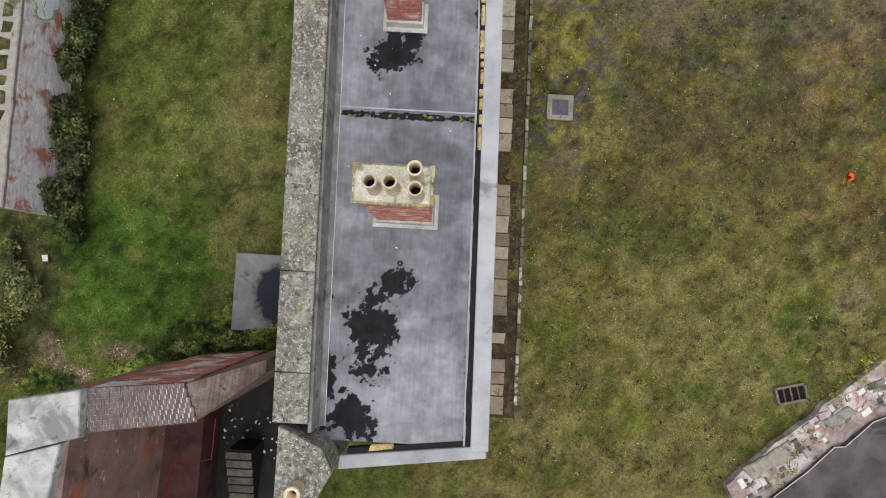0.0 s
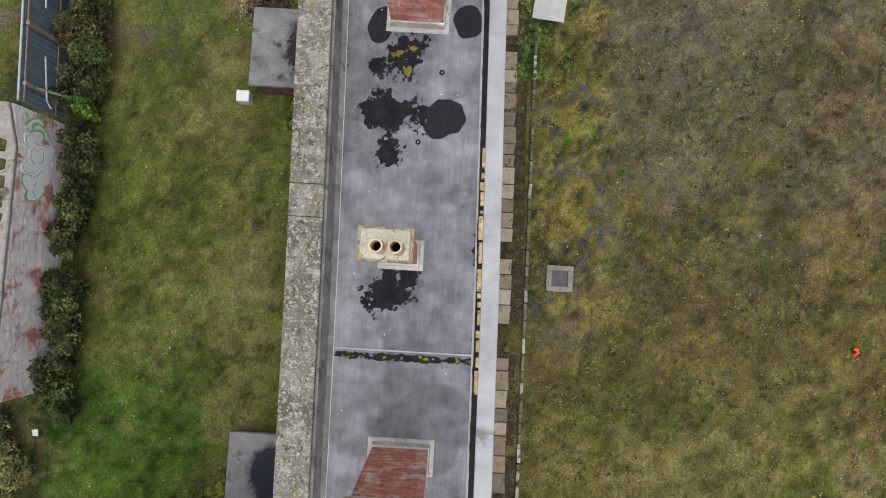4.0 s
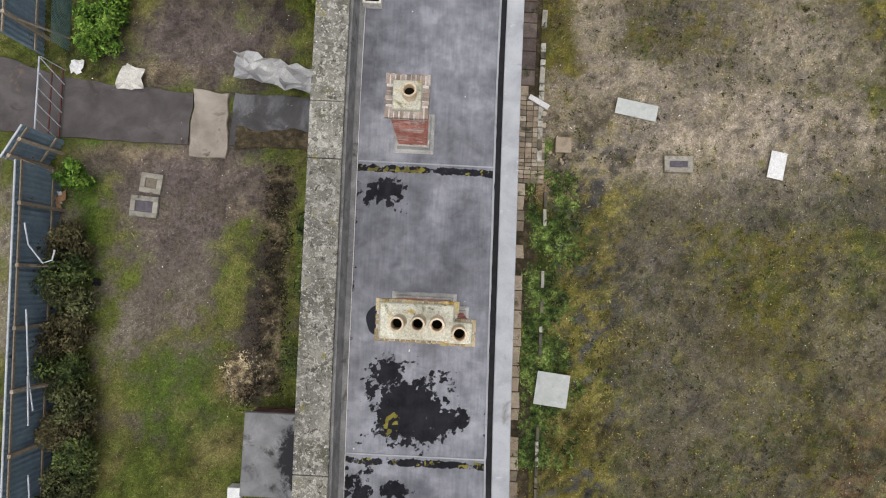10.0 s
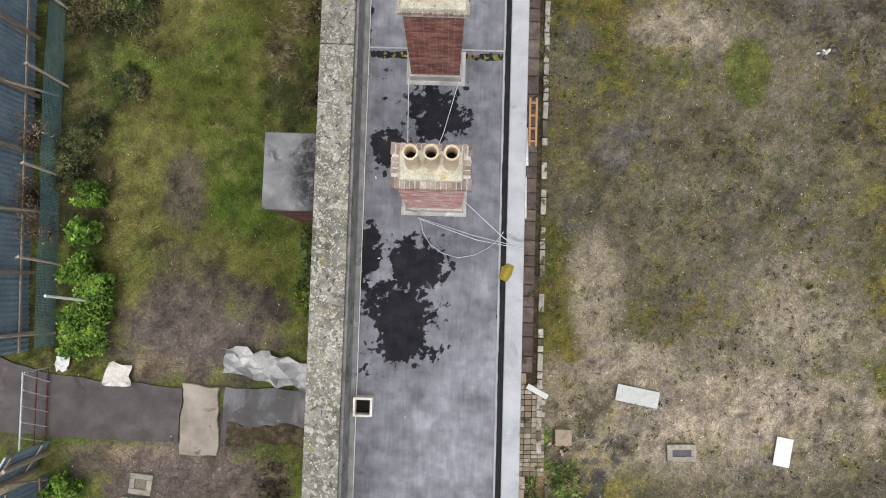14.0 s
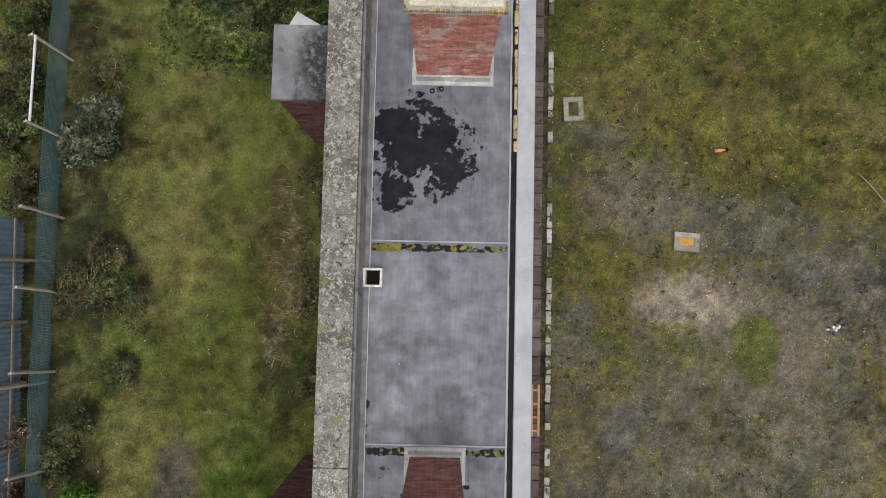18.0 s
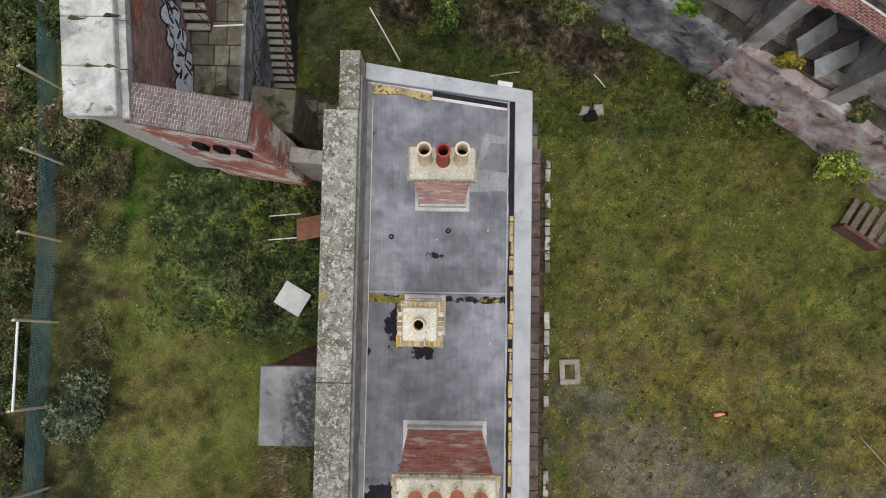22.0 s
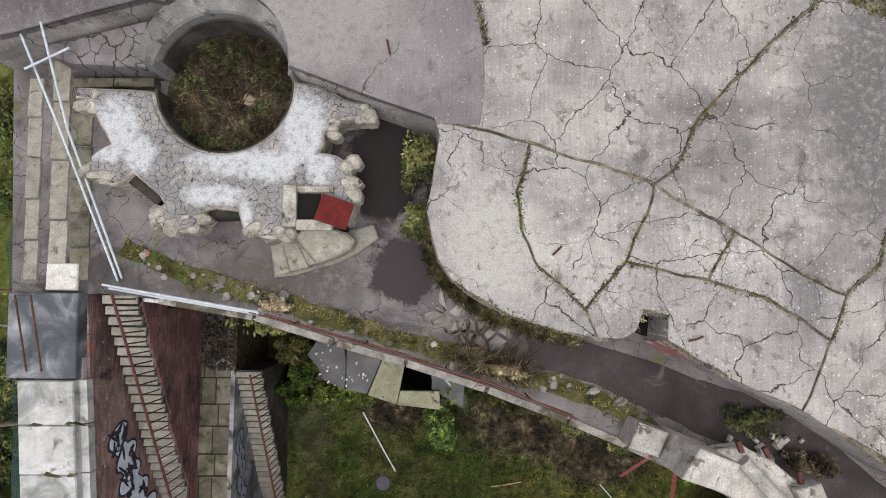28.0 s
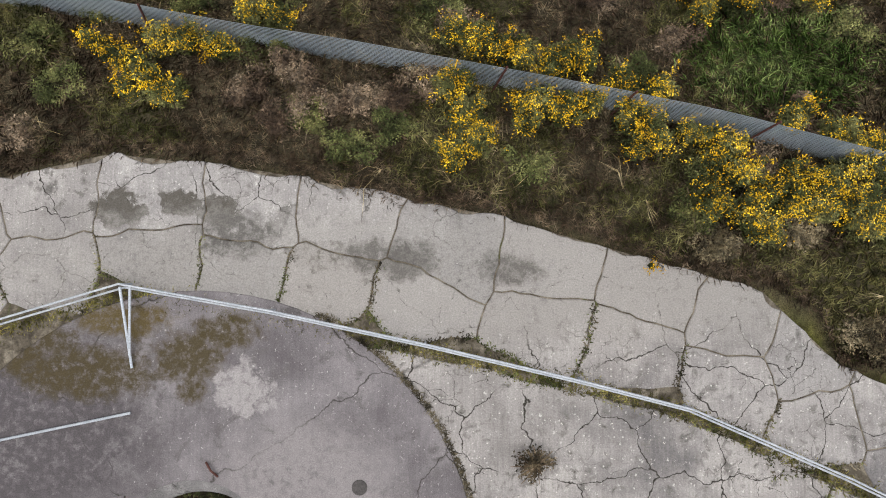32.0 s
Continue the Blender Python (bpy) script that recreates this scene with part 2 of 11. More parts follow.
M_PALEWALL = surf("pale_lilac_paint", [(0.3, (0.66, 0.61, 0.65)), (0.5, (0.76, 0.72, 0.755)), (0.7, (0.82, 0.8, 0.815))], 1.2, grit=0.08, vary=0, spots=[((0.5, 0.46, 0.47), 0.9, 0.6, 0.74), ((0.4, 0.38, 0.33), 2.5, 0.67, 0.73)])
M_BRICK = surf("red_brick", [(0.3, (0.34, 0.13, 0.1)), (0.5, (0.46, 0.19, 0.15)), (0.7, (0.56, 0.29, 0.24))], 4, spots=[((0.6, 0.46, 0.43), 2.6, 0.52, 0.64), ((0.14, 0.09, 0.08), 2.0, 0.62, 0.7)], vary=0.22, island=True)
M_BRICKPURPLE = surf("purple_brick", [(0.3, (0.16, 0.075, 0.068)), (0.5, (0.24, 0.115, 0.1)), (0.7, (0.33, 0.18, 0.155))], 4, spots=[((0.1, 0.065, 0.06), 2.0, 0.6, 0.7)], vary=0.25, island=True)
M_BRICKPINK = surf("pink_limed_brick", [(0.3, (0.4, 0.22, 0.2)), (0.5, (0.52, 0.32, 0.3)), (0.7, (0.62, 0.46, 0.44))], 4, spots=[((0.7, 0.64, 0.62), 2.0, 0.55, 0.66)], vary=0.22, island=True)
M_DARKBRICK = surf("dark_brick", [(0.3, (0.07, 0.04, 0.037)), (0.6, (0.14, 0.075, 0.066)), (0.75, (0.22, 0.14, 0.12))], 3, spots=[((0.03, 0.028, 0.025), 2, 0.58, 0.68)], vary=0.3, island=True)
M_PURPLEBRICK = surf("brick_on_edge", [(0.3, (0.11, 0.09, 0.09)), (0.6, (0.155, 0.13, 0.129)), (0.75, (0.23, 0.2, 0.196))], 5, spots=[((0.09, 0.085, 0.065), 2, 0.6, 0.68), ((0.5, 0.48, 0.46), 6, 0.68, 0.7)], vary=0.2)
M_LICHENBRICK = surf("lichen_capping_brick", [(0.3, (0.2, 0.15, 0.1)), (0.5, (0.33, 0.27, 0.17)), (0.7, (0.46, 0.4, 0.26))], 3.5, spots=[((0.4, 0.28, 0.04), 3, 0.53, 0.62), ((0.1, 0.1, 0.05), 3.4, 0.58, 0.66), ((0.45, 0.42, 0.36), 6, 0.6, 0.66)], vary=0.3)
M_GREYBRICK = surf("grey_capping_brick", [(0.3, (0.18, 0.15, 0.13)), (0.5, (0.3, 0.25, 0.22)), (0.7, (0.42, 0.37, 0.33))], 3.5, spots=[((0.5, 0.38, 0.03), 1.5, 0.64, 0.7)], vary=0.3)
M_MORTAR = surf("lime_mortar", [(0.3, (0.4, 0.37, 0.345)), (0.7, (0.56, 0.53, 0.5))], 8)
M_OLDMORTAR = surf("old_grey_mortar", [(0.3, (0.24, 0.225, 0.21)), (0.7, (0.38, 0.36, 0.34))], 6, spots=[((0.1, 0.1, 0.06), 2, 0.6, 0.68)])
M_FLAUNCH = surf("mortar_flaunching", [(0.3, (0.4, 0.385, 0.3)), (0.5, (0.52, 0.505, 0.42)), (0.7, (0.64, 0.625, 0.55))], 3, spots=[((0.45, 0.34, 0.09), 3, 0.6, 0.7), ((0.2, 0.2, 0.12), 2.5, 0.58, 0.68), ((0.16, 0.16, 0.12), 9, 0.62, 0.68)])
M_FLASH = surf("pale_flashing", [(0.3, (0.5, 0.48, 0.44)), (0.7, (0.72, 0.7, 0.66))], 6, spots=[((0.3, 0.29, 0.27), 5, 0.6, 0.7)])
M_LEAD = surf("grey_stack_flashing", [(0.3, (0.33, 0.325, 0.31)), (0.5, (0.44, 0.435, 0.415)), (0.7, (0.56, 0.55, 0.53))], 2.5, spots=[((0.24, 0.236, 0.225), 3, 0.58, 0.68), ((0.66, 0.65, 0.63), 2.0, 0.6, 0.66)])
M_BUFFPOT = surf("buff_clay", [(0.3, (0.5, 0.41, 0.3)), (0.7, (0.68, 0.58, 0.44))], 7, rough=0.6)
M_REDPOT = surf("terracotta", [(0.3, (0.38, 0.1, 0.06)), (0.7, (0.52, 0.18, 0.1))], 7, rough=0.6, vary=0.2)
M_ORANGEPOT = surf("orange_clay", [(0.3, (0.58, 0.2, 0.1)), (0.7, (0.7, 0.3, 0.17))], 7, rough=0.6)
M_OXIDEPOT = surf("dark_red_clay", [(0.3, (0.26, 0.05, 0.04)), (0.7, (0.36, 0.08, 0.06))], 7, rough=0.6)
M_SOOT = surf("soot", [(0.3, (0.008, 0.007, 0.006)), (0.7, (0.02, 0.018, 0.016))], 7)
M_KERB = surf("grey_felt_kerb", [(0.3, (0.27, 0.285, 0.31)), (0.5, (0.35, 0.367, 0.395)), (0.7, (0.41, 0.43, 0.455))], 1.6, rough=0.6, spots=[((0.45, 0.465, 0.49), 5, 0.63, 0.72), ((0.2, 0.2, 0.2), 1.1, 0.62, 0.7)], grit=0.08, bump=0.05)
M_BITUMEN = surf("bitumen", [(0.3, (0.008, 0.008, 0.01)), (0.7, (0.022, 0.022, 0.025))], 6, rough=0.7)
M_FOAM = surf("yellow_foam", [(0.3, (0.3, 0.22, 0.1)), (0.5, (0.45, 0.35, 0.17)), (0.7, (0.56, 0.46, 0.27))], 5, spots=[((0.03, 0.03, 0.03), 9, 0.57, 0.62), ((0.2, 0.18, 0.12), 4, 0.58, 0.66)])
LICHEN = (0.1, 0.092, 0.08)
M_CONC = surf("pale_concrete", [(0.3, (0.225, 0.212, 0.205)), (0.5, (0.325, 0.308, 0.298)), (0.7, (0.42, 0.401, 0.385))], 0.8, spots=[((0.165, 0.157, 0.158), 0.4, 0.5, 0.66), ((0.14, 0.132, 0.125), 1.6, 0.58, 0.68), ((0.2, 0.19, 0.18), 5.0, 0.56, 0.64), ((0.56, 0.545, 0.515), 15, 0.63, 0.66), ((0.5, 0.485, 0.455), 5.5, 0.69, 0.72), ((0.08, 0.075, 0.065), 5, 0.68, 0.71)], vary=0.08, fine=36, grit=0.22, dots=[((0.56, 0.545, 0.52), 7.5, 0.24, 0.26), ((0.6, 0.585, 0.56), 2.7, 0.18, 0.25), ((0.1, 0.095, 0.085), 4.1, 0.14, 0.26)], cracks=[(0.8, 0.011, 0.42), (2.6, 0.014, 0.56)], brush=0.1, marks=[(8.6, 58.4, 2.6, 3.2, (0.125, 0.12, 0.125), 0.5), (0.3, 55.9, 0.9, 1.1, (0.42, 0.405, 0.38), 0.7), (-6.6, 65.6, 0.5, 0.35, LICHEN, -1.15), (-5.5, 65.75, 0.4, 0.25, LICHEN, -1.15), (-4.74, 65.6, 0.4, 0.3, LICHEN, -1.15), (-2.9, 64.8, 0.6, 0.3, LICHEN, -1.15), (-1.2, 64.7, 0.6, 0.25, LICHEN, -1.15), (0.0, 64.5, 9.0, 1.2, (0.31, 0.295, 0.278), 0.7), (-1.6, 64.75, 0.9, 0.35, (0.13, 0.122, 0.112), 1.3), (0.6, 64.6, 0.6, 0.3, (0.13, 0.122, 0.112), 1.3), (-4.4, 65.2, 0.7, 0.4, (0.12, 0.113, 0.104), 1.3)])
GRIME = (0.07, 0.055, 0.028)
M_LILAC = surf("smooth_screed", [(0.3, (0.125, 0.113, 0.118)), (0.5, (0.185, 0.17, 0.176)), (0.7, (0.255, 0.237, 0.241))], 0.9, spots=[((0.13, 0.12, 0.12), 2.5, 0.55, 0.66), ((0.48, 0.46, 0.45), 6, 0.69, 0.71), ((0.42, 0.4, 0.39), 18, 0.63, 0.66)], vary=0.03, fine=50, cracks=[(0.3, 0.005, 0.42)], brush=0.07, grit=0.25, marks=[(-8.4, 61.7, 2.6, 1.9, (0.088, 0.079, 0.083), 0.7), (-3.0, 60.4, 1.6, 1.4, (0.26, 0.24, 0.24), 0.4), (-7.1, 62.65, 1.3, 0.45, GRIME, 1.1), (-6.4, 63.6, 0.9, 0.3, (0.1, 0.075, 0.03), 1.1), (-8.1, 63.2, 0.7, 0.5, GRIME, 1.2), (-5.25, 62.95, 0.7, 0.5, GRIME, 1.1), (-4.5, 63.45, 0.55, 0.3, GRIME, 1.1), (-4.2, 62.4, 0.6, 0.5, (0.34, 0.32, 0.315), 1.5), (-5.1, 62.35, 0.3, 0.2, GRIME, 1.2)])
M_STEP = surf("stone_step", [(0.3, (0.2, 0.19, 0.165)), (0.7, (0.34, 0.325, 0.285))], 5, spots=[((0.1, 0.1, 0.07), 4, 0.58, 0.68)], vary=0.18)
M_FLAG = surf("paving_flag", [(0.3, (0.2, 0.17, 0.13)), (0.5, (0.28, 0.24, 0.19)), (0.7, (0.36, 0.31, 0.25))], 3, spots=[((0.07, 0.07, 0.045), 3, 0.57, 0.67)], vary=0.42)
M_PURPLEFLAG = surf("brown_damp_paving", [(0.3, (0.085, 0.066, 0.06)), (0.5, (0.13, 0.103, 0.094)), (0.7, (0.18, 0.148, 0.135))], 3, spots=[((0.05, 0.055, 0.03), 2.4, 0.57, 0.66)], vary=0.25)
M_DAMPFLAG = surf("damp_flag", [(0.3, (0.075, 0.07, 0.055)), (0.5, (0.125, 0.117, 0.092)), (0.7, (0.19, 0.178, 0.144))], 3, spots=[((0.04, 0.045, 0.025), 2, 0.54, 0.66)], vary=0.25)
M_TERRACE = surf("terrace_paving", [(0.3, (0.085, 0.075, 0.076)), (0.5, (0.135, 0.122, 0.123)), (0.7, (0.2, 0.184, 0.183))], 1.4, spots=[((0.055, 0.048, 0.05), 0.5, 0.54, 0.62), ((0.1, 0.1, 0.05), 1.3, 0.6, 0.68)], vary=0.1, cracks=[(2.2, 0.018, 0.42)], marks=[(0.9, 54.0, 1.5, 0.6, (0.062, 0.05, 0.048), 0.3), (-4.5, 55.2, 2.5, 0.5, (0.085, 0.075, 0.07), 0.5), (-1.5, 55.45, 0.68, 0.7, (0.042, 0.036, 0.038), -0.7), (-1.9, 57.6, 0.85, 1.15, (0.022, 0.018, 0.018), -0.4)])
M_ASPHALT = surf("wet_asphalt", [(0.3, (0.026, 0.02, 0.02)), (0.5, (0.04, 0.032, 0.032)), (0.7, (0.062, 0.05, 0.05))], 1.2, rough=0.6, grit=0.25, spots=[((0.085, 0.078, 0.076), 1.6, 0.62, 0.7), ((0.05, 0.05, 0.025), 2.2, 0.64, 0.7)])
M_ROADTAR = surf("road_asphalt", [(0.3, (0.07, 0.061, 0.062)), (0.5, (0.098, 0.087, 0.087)), (0.7, (0.135, 0.122, 0.121))], 1.2, rough=0.85, spots=[((0.3, 0.29, 0.27), 3, 0.7, 0.74), ((0.07, 0.06, 0.055), 0.9, 0.58, 0.68), ((0.16, 0.13, 0.1), 1.4, 0.62, 0.7)])
M_MOSS = surf("moss", [(0.36, (0.028, 0.028, 0.014)), (0.5, (0.062, 0.063, 0.022)), (0.64, (0.13, 0.115, 0.058))], 2.5, spots=[((0.16, 0.13, 0.095), 2.2, 0.58, 0.66), ((0.05, 0.085, 0.02), 1.5, 0.58, 0.66)], bump=0.8, fine=30)
M_JOINT = surf("joint_soil", [(0.36, (0.06, 0.05, 0.038)), (0.5, (0.13, 0.112, 0.085)), (0.64, (0.24, 0.21, 0.165))], 4, spots=[((0.08, 0.085, 0.03), 1.2, 0.62, 0.68)], bump=0.8, fine=30, vary=0)
M_GALV = surf("galvanised_tube", [(0.3, (0.36, 0.4, 0.45)), (0.7, (0.52, 0.56, 0.61))], 5, rough=0.5, bump=0.05)
M_RUST = surf("rusty_iron", [(0.3, (0.06, 0.028, 0.024)), (0.7, (0.135, 0.062, 0.05))], 8, rough=0.8)
M_OXIDE = surf("red_oxide_steel", [(0.3, (0.085, 0.011, 0.01)), (0.7, (0.14, 0.022, 0.018))], 5, rough=0.7)
M_SHEET = surf("pale_board", [(0.3, (0.42, 0.45, 0.44)), (0.7, (0.56, 0.58, 0.57))], 4, rough=0.6, spots=[((0.32, 0.33, 0.3), 6, 0.64, 0.7)], grit=0.1)
M_WHITE = surf("white_plastic", [(0.3, (0.56, 0.57, 0.58)), (0.7, (0.7, 0.71, 0.72))], 5, rough=0.5, bump=0.05)
M_TIMBER = surf("weathered_timber", [(0.3, (0.2, 0.17, 0.13)), (0.7, (0.36, 0.31, 0.25))], 12, vary=0.25)
M_PALETIMBER = surf("pale_grey_timber", [(0.3, (0.34, 0.31, 0.26)), (0.7, (0.5, 0.46, 0.4))], 12, vary=0.2)
M_ORANGEWOOD = surf("fresh_timber", [(0.3, (0.36, 0.2, 0.09)), (0.7, (0.5, 0.3, 0.15))], 10)
M_HOARD = surf("blue_corrugated_steel", [(0.3, (0.14, 0.2, 0.26)), (0.7, (0.24, 0.32, 0.39))], 2, rough=0.6, spots=[((0.1, 0.07, 0.05), 2, 0.64, 0.7)])
M_NET = surf("green_mesh", [(0.3, (0.12, 0.25, 0.28)), (0.7, (0.22, 0.38, 0.42))], 3, rough=0.8)
# near-black paint for the shade inside openings; a few plain black parts use it too
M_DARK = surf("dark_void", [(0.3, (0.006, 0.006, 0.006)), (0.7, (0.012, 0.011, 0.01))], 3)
M_EARTH = surf("mossy_debris", [(0.3, (0.022, 0.018, 0.012)), (0.5, (0.05, 0.04, 0.024)), (0.7, (0.11, 0.085, 0.055))], 5, bump=1.0, fine=26)
M_PLASTER = surf("dull_plaster", [(0.3, (0.46, 0.43, 0.45)), (0.7, (0.62, 0.59, 0.61))], 2, spots=[((0.3, 0.285, 0.28), 1.2, 0.6, 0.72)])
M_WALLBRICK = surf("stained_brick_wall", [(0.3, (0.08, 0.045, 0.045)), (0.5, (0.145, 0.08, 0.078)), (0.7, (0.22, 0.125, 0.115))], 1.3, spots=[((0.04, 0.035, 0.033), 1.1, 0.55, 0.7), ((0.36, 0.33, 0.32), 3, 0.66, 0.72)], vary=0.25, island=True)

M_CASE = surf("sooty_casemate_plaster", [(0.3, (0.165, 0.155, 0.158)), (0.5, (0.29, 0.277, 0.282)), (0.7, (0.44, 0.428, 0.435))], 1.0, spots=[((0.06, 0.052, 0.05), 0.9, 0.57, 0.7), ((0.42, 0.4, 0.39), 4.0, 0.63, 0.7)], vary=0.15)


# ---- building helpers ----
class Shape:
    """Collects vertices and faces of one mesh."""

    def __init__(self):
        self.v, self.f = [], []

    def add(self, verts, faces):
        k = len(self.v)
        self.v += [tuple(p) for p in verts]
        self.f += [tuple(i + k for i in q) for q in faces]
        return self

    def box(self, c, s, rz=0.0, m=None, taper=1.0):
        ca, sa = math.cos(radians(rz)), math.sin(radians(rz))
        vs = []
        for z, tp in ((-0.5, 1.0), (0.5, taper)):
            for x, y in ((-0.5, -0.5), (0.5, -0.5), (0.5, 0.5), (-0.5, 0.5)):
                x, y = x * s[0] * tp, y * s[1] * tp
                p = Vector((x * ca - y * sa + c[0], x * sa + y * ca + c[1], z * s[2] + c[2]))
                vs.append(m @ p if m else p)
        return self.add(vs, [(3, 2, 1, 0), (4, 5, 6, 7), (0, 1, 5, 4), (1, 2, 6, 5), (2, 3, 7, 6), (3, 0, 4, 7)])

    def prism(self, pts, z0, z1, inset=0.0, drop=0.03):
        """An upright block on a plan outline; inset rounds the upper edge off."""
        a = sum(p[0] * q[1] - q[0] * p[1] for p, q in zip(pts, pts[1:] + pts[:1]))
        pts = list(pts) if a > 0 else list(pts)[::-1]
        n = len(pts)
        rings = [[(x, y, z0) for x, y in pts]]
        if inset:
            rings.append([(x, y, z1 - drop) for x, y in pts])
            rings.append([(x, y, z1) for x, y in shrink(pts, inset)])
        else:
            rings.append([(x, y, z1) for x, y in pts])
        vs = [p for r in rings for p in r]
        fs = [tuple(range(n))[::-1], tuple(range((len(rings) - 1) * n, len(rings) * n))]
        for k in range(len(rings) - 1):
            fs += [(k * n + i, k * n + (i + 1) % n, (k + 1) * n + (i + 1) % n, (k + 1) * n + i) for i in range(n)]
        return self.add(vs, fs)

    def tube(self, pts, r, sides=8, cap=True):
        pts = [Vector(p) for p in pts]
        vs, n = [], len(pts)
        for i, p in enumerate(pts):
            d = (pts[min(i + 1, n - 1)] - pts[max(i - 1, 0)]).normalized()
            u = d.cross(Vector((0, 0, 1)) if abs(d.z) < 0.9 else Vector((1, 0, 0))).normalized()
            w = d.cross(u)
            rr = r[i] if isinstance(r, (list, tuple)) else r
            vs += [p + (u * math.cos(a) + w * math.sin(a)) * rr for a in (math.tau * k / sides for k in range(sides))]
        fs = [(i * sides + k, i * sides + (k + 1) % sides, (i + 1) * sides + (k + 1) % sides, (i + 1) * sides + k) for i in range(n - 1) for k in range(sides)]
        if cap:
            fs += [tuple(range(sides))[::-1], tuple(range((n - 1) * sides, n * sides))]
        return self.add(vs, fs)

    def lathe(self, prof, c, sides=20):
        vs = [(c[0] + r * math.cos(math.tau * k / sides), c[1] + r * math.sin(math.tau * k / sides), c[2] + z) for r, z in prof for k in range(sides)]
        fs = [(i * sides + k, i * sides + (k + 1) % sides, (i + 1) * sides + (k + 1) % sides, (i + 1) * sides + k) for i in range(len(prof) - 1) for k in range(sides)]
        return self.add(vs, fs)

    def mesh(self, name, mat):
        me = bpy.data.meshes.new(name)
        me.from_pydata(self.v, [], self.f)
        me.materials.append(mat)
        me.validate()
        return me


def shrink(pts, d):
    """A plan outline (counter-clockwise) moved inwards by d."""
    out, n = [], len(pts)
    for i in range(n):
        a, b, c = Vector(pts[i - 1]), Vector(pts[i]), Vector(pts[(i + 1) % n])
        e, f = (b - a).normalized(), (c - b).normalized()
        m, q = Vector((-e.y, e.x)), Vector((-f.y, f.x))
        h = m + q
        k = min(1.0 / max(0.35, 1 + m.dot(q)), 1.6)
        out.append(tuple(b + h * d * k))
    return out


def part(name, shape, mat, parent=None, label="", bevel=0.0, smooth=False):
    """Links a shape or mesh as one object, under a thing or part where one is given."""
    me = shape.mesh(name, mat) if isinstance(shape, Shape) else shape
    ob = new(name, me)
    if parent is not None:
        ob.parent = parent
    if label:
        ob["label"] = label
    if bevel:
        b = ob.modifiers.new("bevel", "BEVEL")
        b.width, b.segments, b.limit_method = bevel, 2, "ANGLE"
    if smooth:
        for p in me.polygons:
            p.use_smooth = True
    return ob


def thing(name, label, category, at=(0, 0, 0), group="", rz=0.0):
    ob = new(name)
    ob.matrix_basis = pose(*at, 0, 0, rz)
    return tagged(ob, label, category, group)


def setting(name, shape, mat, label="", category="", **kw):
    return tagged(part(name, shape, mat, **kw), label, category or name.split("_")[0], kind="structure")


def fbm(x, y, s=1.0, seed=0, octaves=4):
    """Smooth value noise in the plane, 0 to 1, for whole arrays."""
    x, y = np.asarray(x, float) * s, np.asarray(y, float) * s
    out, amp, tot = np.zeros_like(x), 1.0, 0.0
    for o in range(octaves):
        xi, yi = np.floor(x).astype(np.int64), np.floor(y).astype(np.int64)
        u, v = x - xi, y - yi
        u, v = u * u * (3 - 2 * u), v * v * (3 - 2 * v)

        def h(a, b):
            k = (a * 374761393 + b * 668265263 + (seed + o * 17) * 1442695041) & 0xFFFFFFFF
            k = ((k ^ (k >> 13)) * 1274126177) & 0xFFFFFFFF
            return ((k ^ (k >> 16)) & 0xFFFF) / 65535.0
        out += amp * (h(xi, yi) * (1 - u) * (1 - v) + h(xi + 1, yi) * u * (1 - v) + h(xi, yi + 1) * (1 - u) * v + h(xi + 1, yi + 1) * u * v)
        tot += amp
        amp, x, y = amp * 0.5, x * 2 + 13.7, y * 2 + 7.1
    return out / tot


def blob(x, y, cx, cy, rx, ry, soft=0.4):
    """1 inside an ellipse, falling to 0 over its soft rim."""
    d = np.sqrt(((x - cx) / rx) ** 2 + ((y - cy) / ry) ** 2)
    return np.clip((1 + soft - d) / (2 * soft), 0, 1)


def rect(x, y, x0, x1, y0, y1, soft=0.3):
    return np.clip((x - x0) / soft + 0.5, 0, 1) * np.clip((x1 - x) / soft + 0.5, 0, 1) * np.clip((y - y0) / soft + 0.5, 0, 1) * np.clip((y1 - y) / soft + 0.5, 0, 1)


def grid(name, xs, ys, height, cover, mat, attribute):
    """A sheet over the lines xs, ys with height(x, y) and a cover colour attribute."""
    X, Y = np.meshgrid(xs, ys)
    Z = height(X, Y)
    nx, ny = len(xs), len(ys)
    co = np.stack([X, Y, Z], -1).reshape(-1, 3)
    i = (np.arange(ny - 1)[:, None] * nx + np.arange(nx - 1)[None]).ravel()
    quads = np.stack([i, i + 1, i + nx + 1, i + nx], 1)
    me = bpy.data.meshes.new(name)
    me.vertices.add(len(co))
    me.vertices.foreach_set("co", co.ravel())
    me.loops.add(quads.size)
    me.loops.foreach_set("vertex_index", quads.ravel().astype(np.int32))
    me.polygons.add(len(quads))
    me.polygons.foreach_set("loop_start", np.arange(0, quads.size, 4, dtype=np.int32))
    me.update()
    at = me.color_attributes.new(attribute, "FLOAT_COLOR", "POINT")
    at.data.foreach_set("color", cover(X, Y).reshape(-1).astype(np.float32))
    me.materials.append(mat)
    return me


# ---- ground ----
BACK = [(-30, 66.15), (-12, 66.05), (-8.9, 66.35), (-6.8, 66.85), (-3.9, 66.6), (-2, 66.05), (0.3, 65.8), (2.1, 65.35), (3.7, 64.75), (5.2, 64.5), (6.25, 64), (6.6, 63), (7.5, 63.05), (14, 60), (40, 47)]


def back_line(x):
    return np.interp(x, [p[0] for p in BACK], [p[1] for p in BACK])


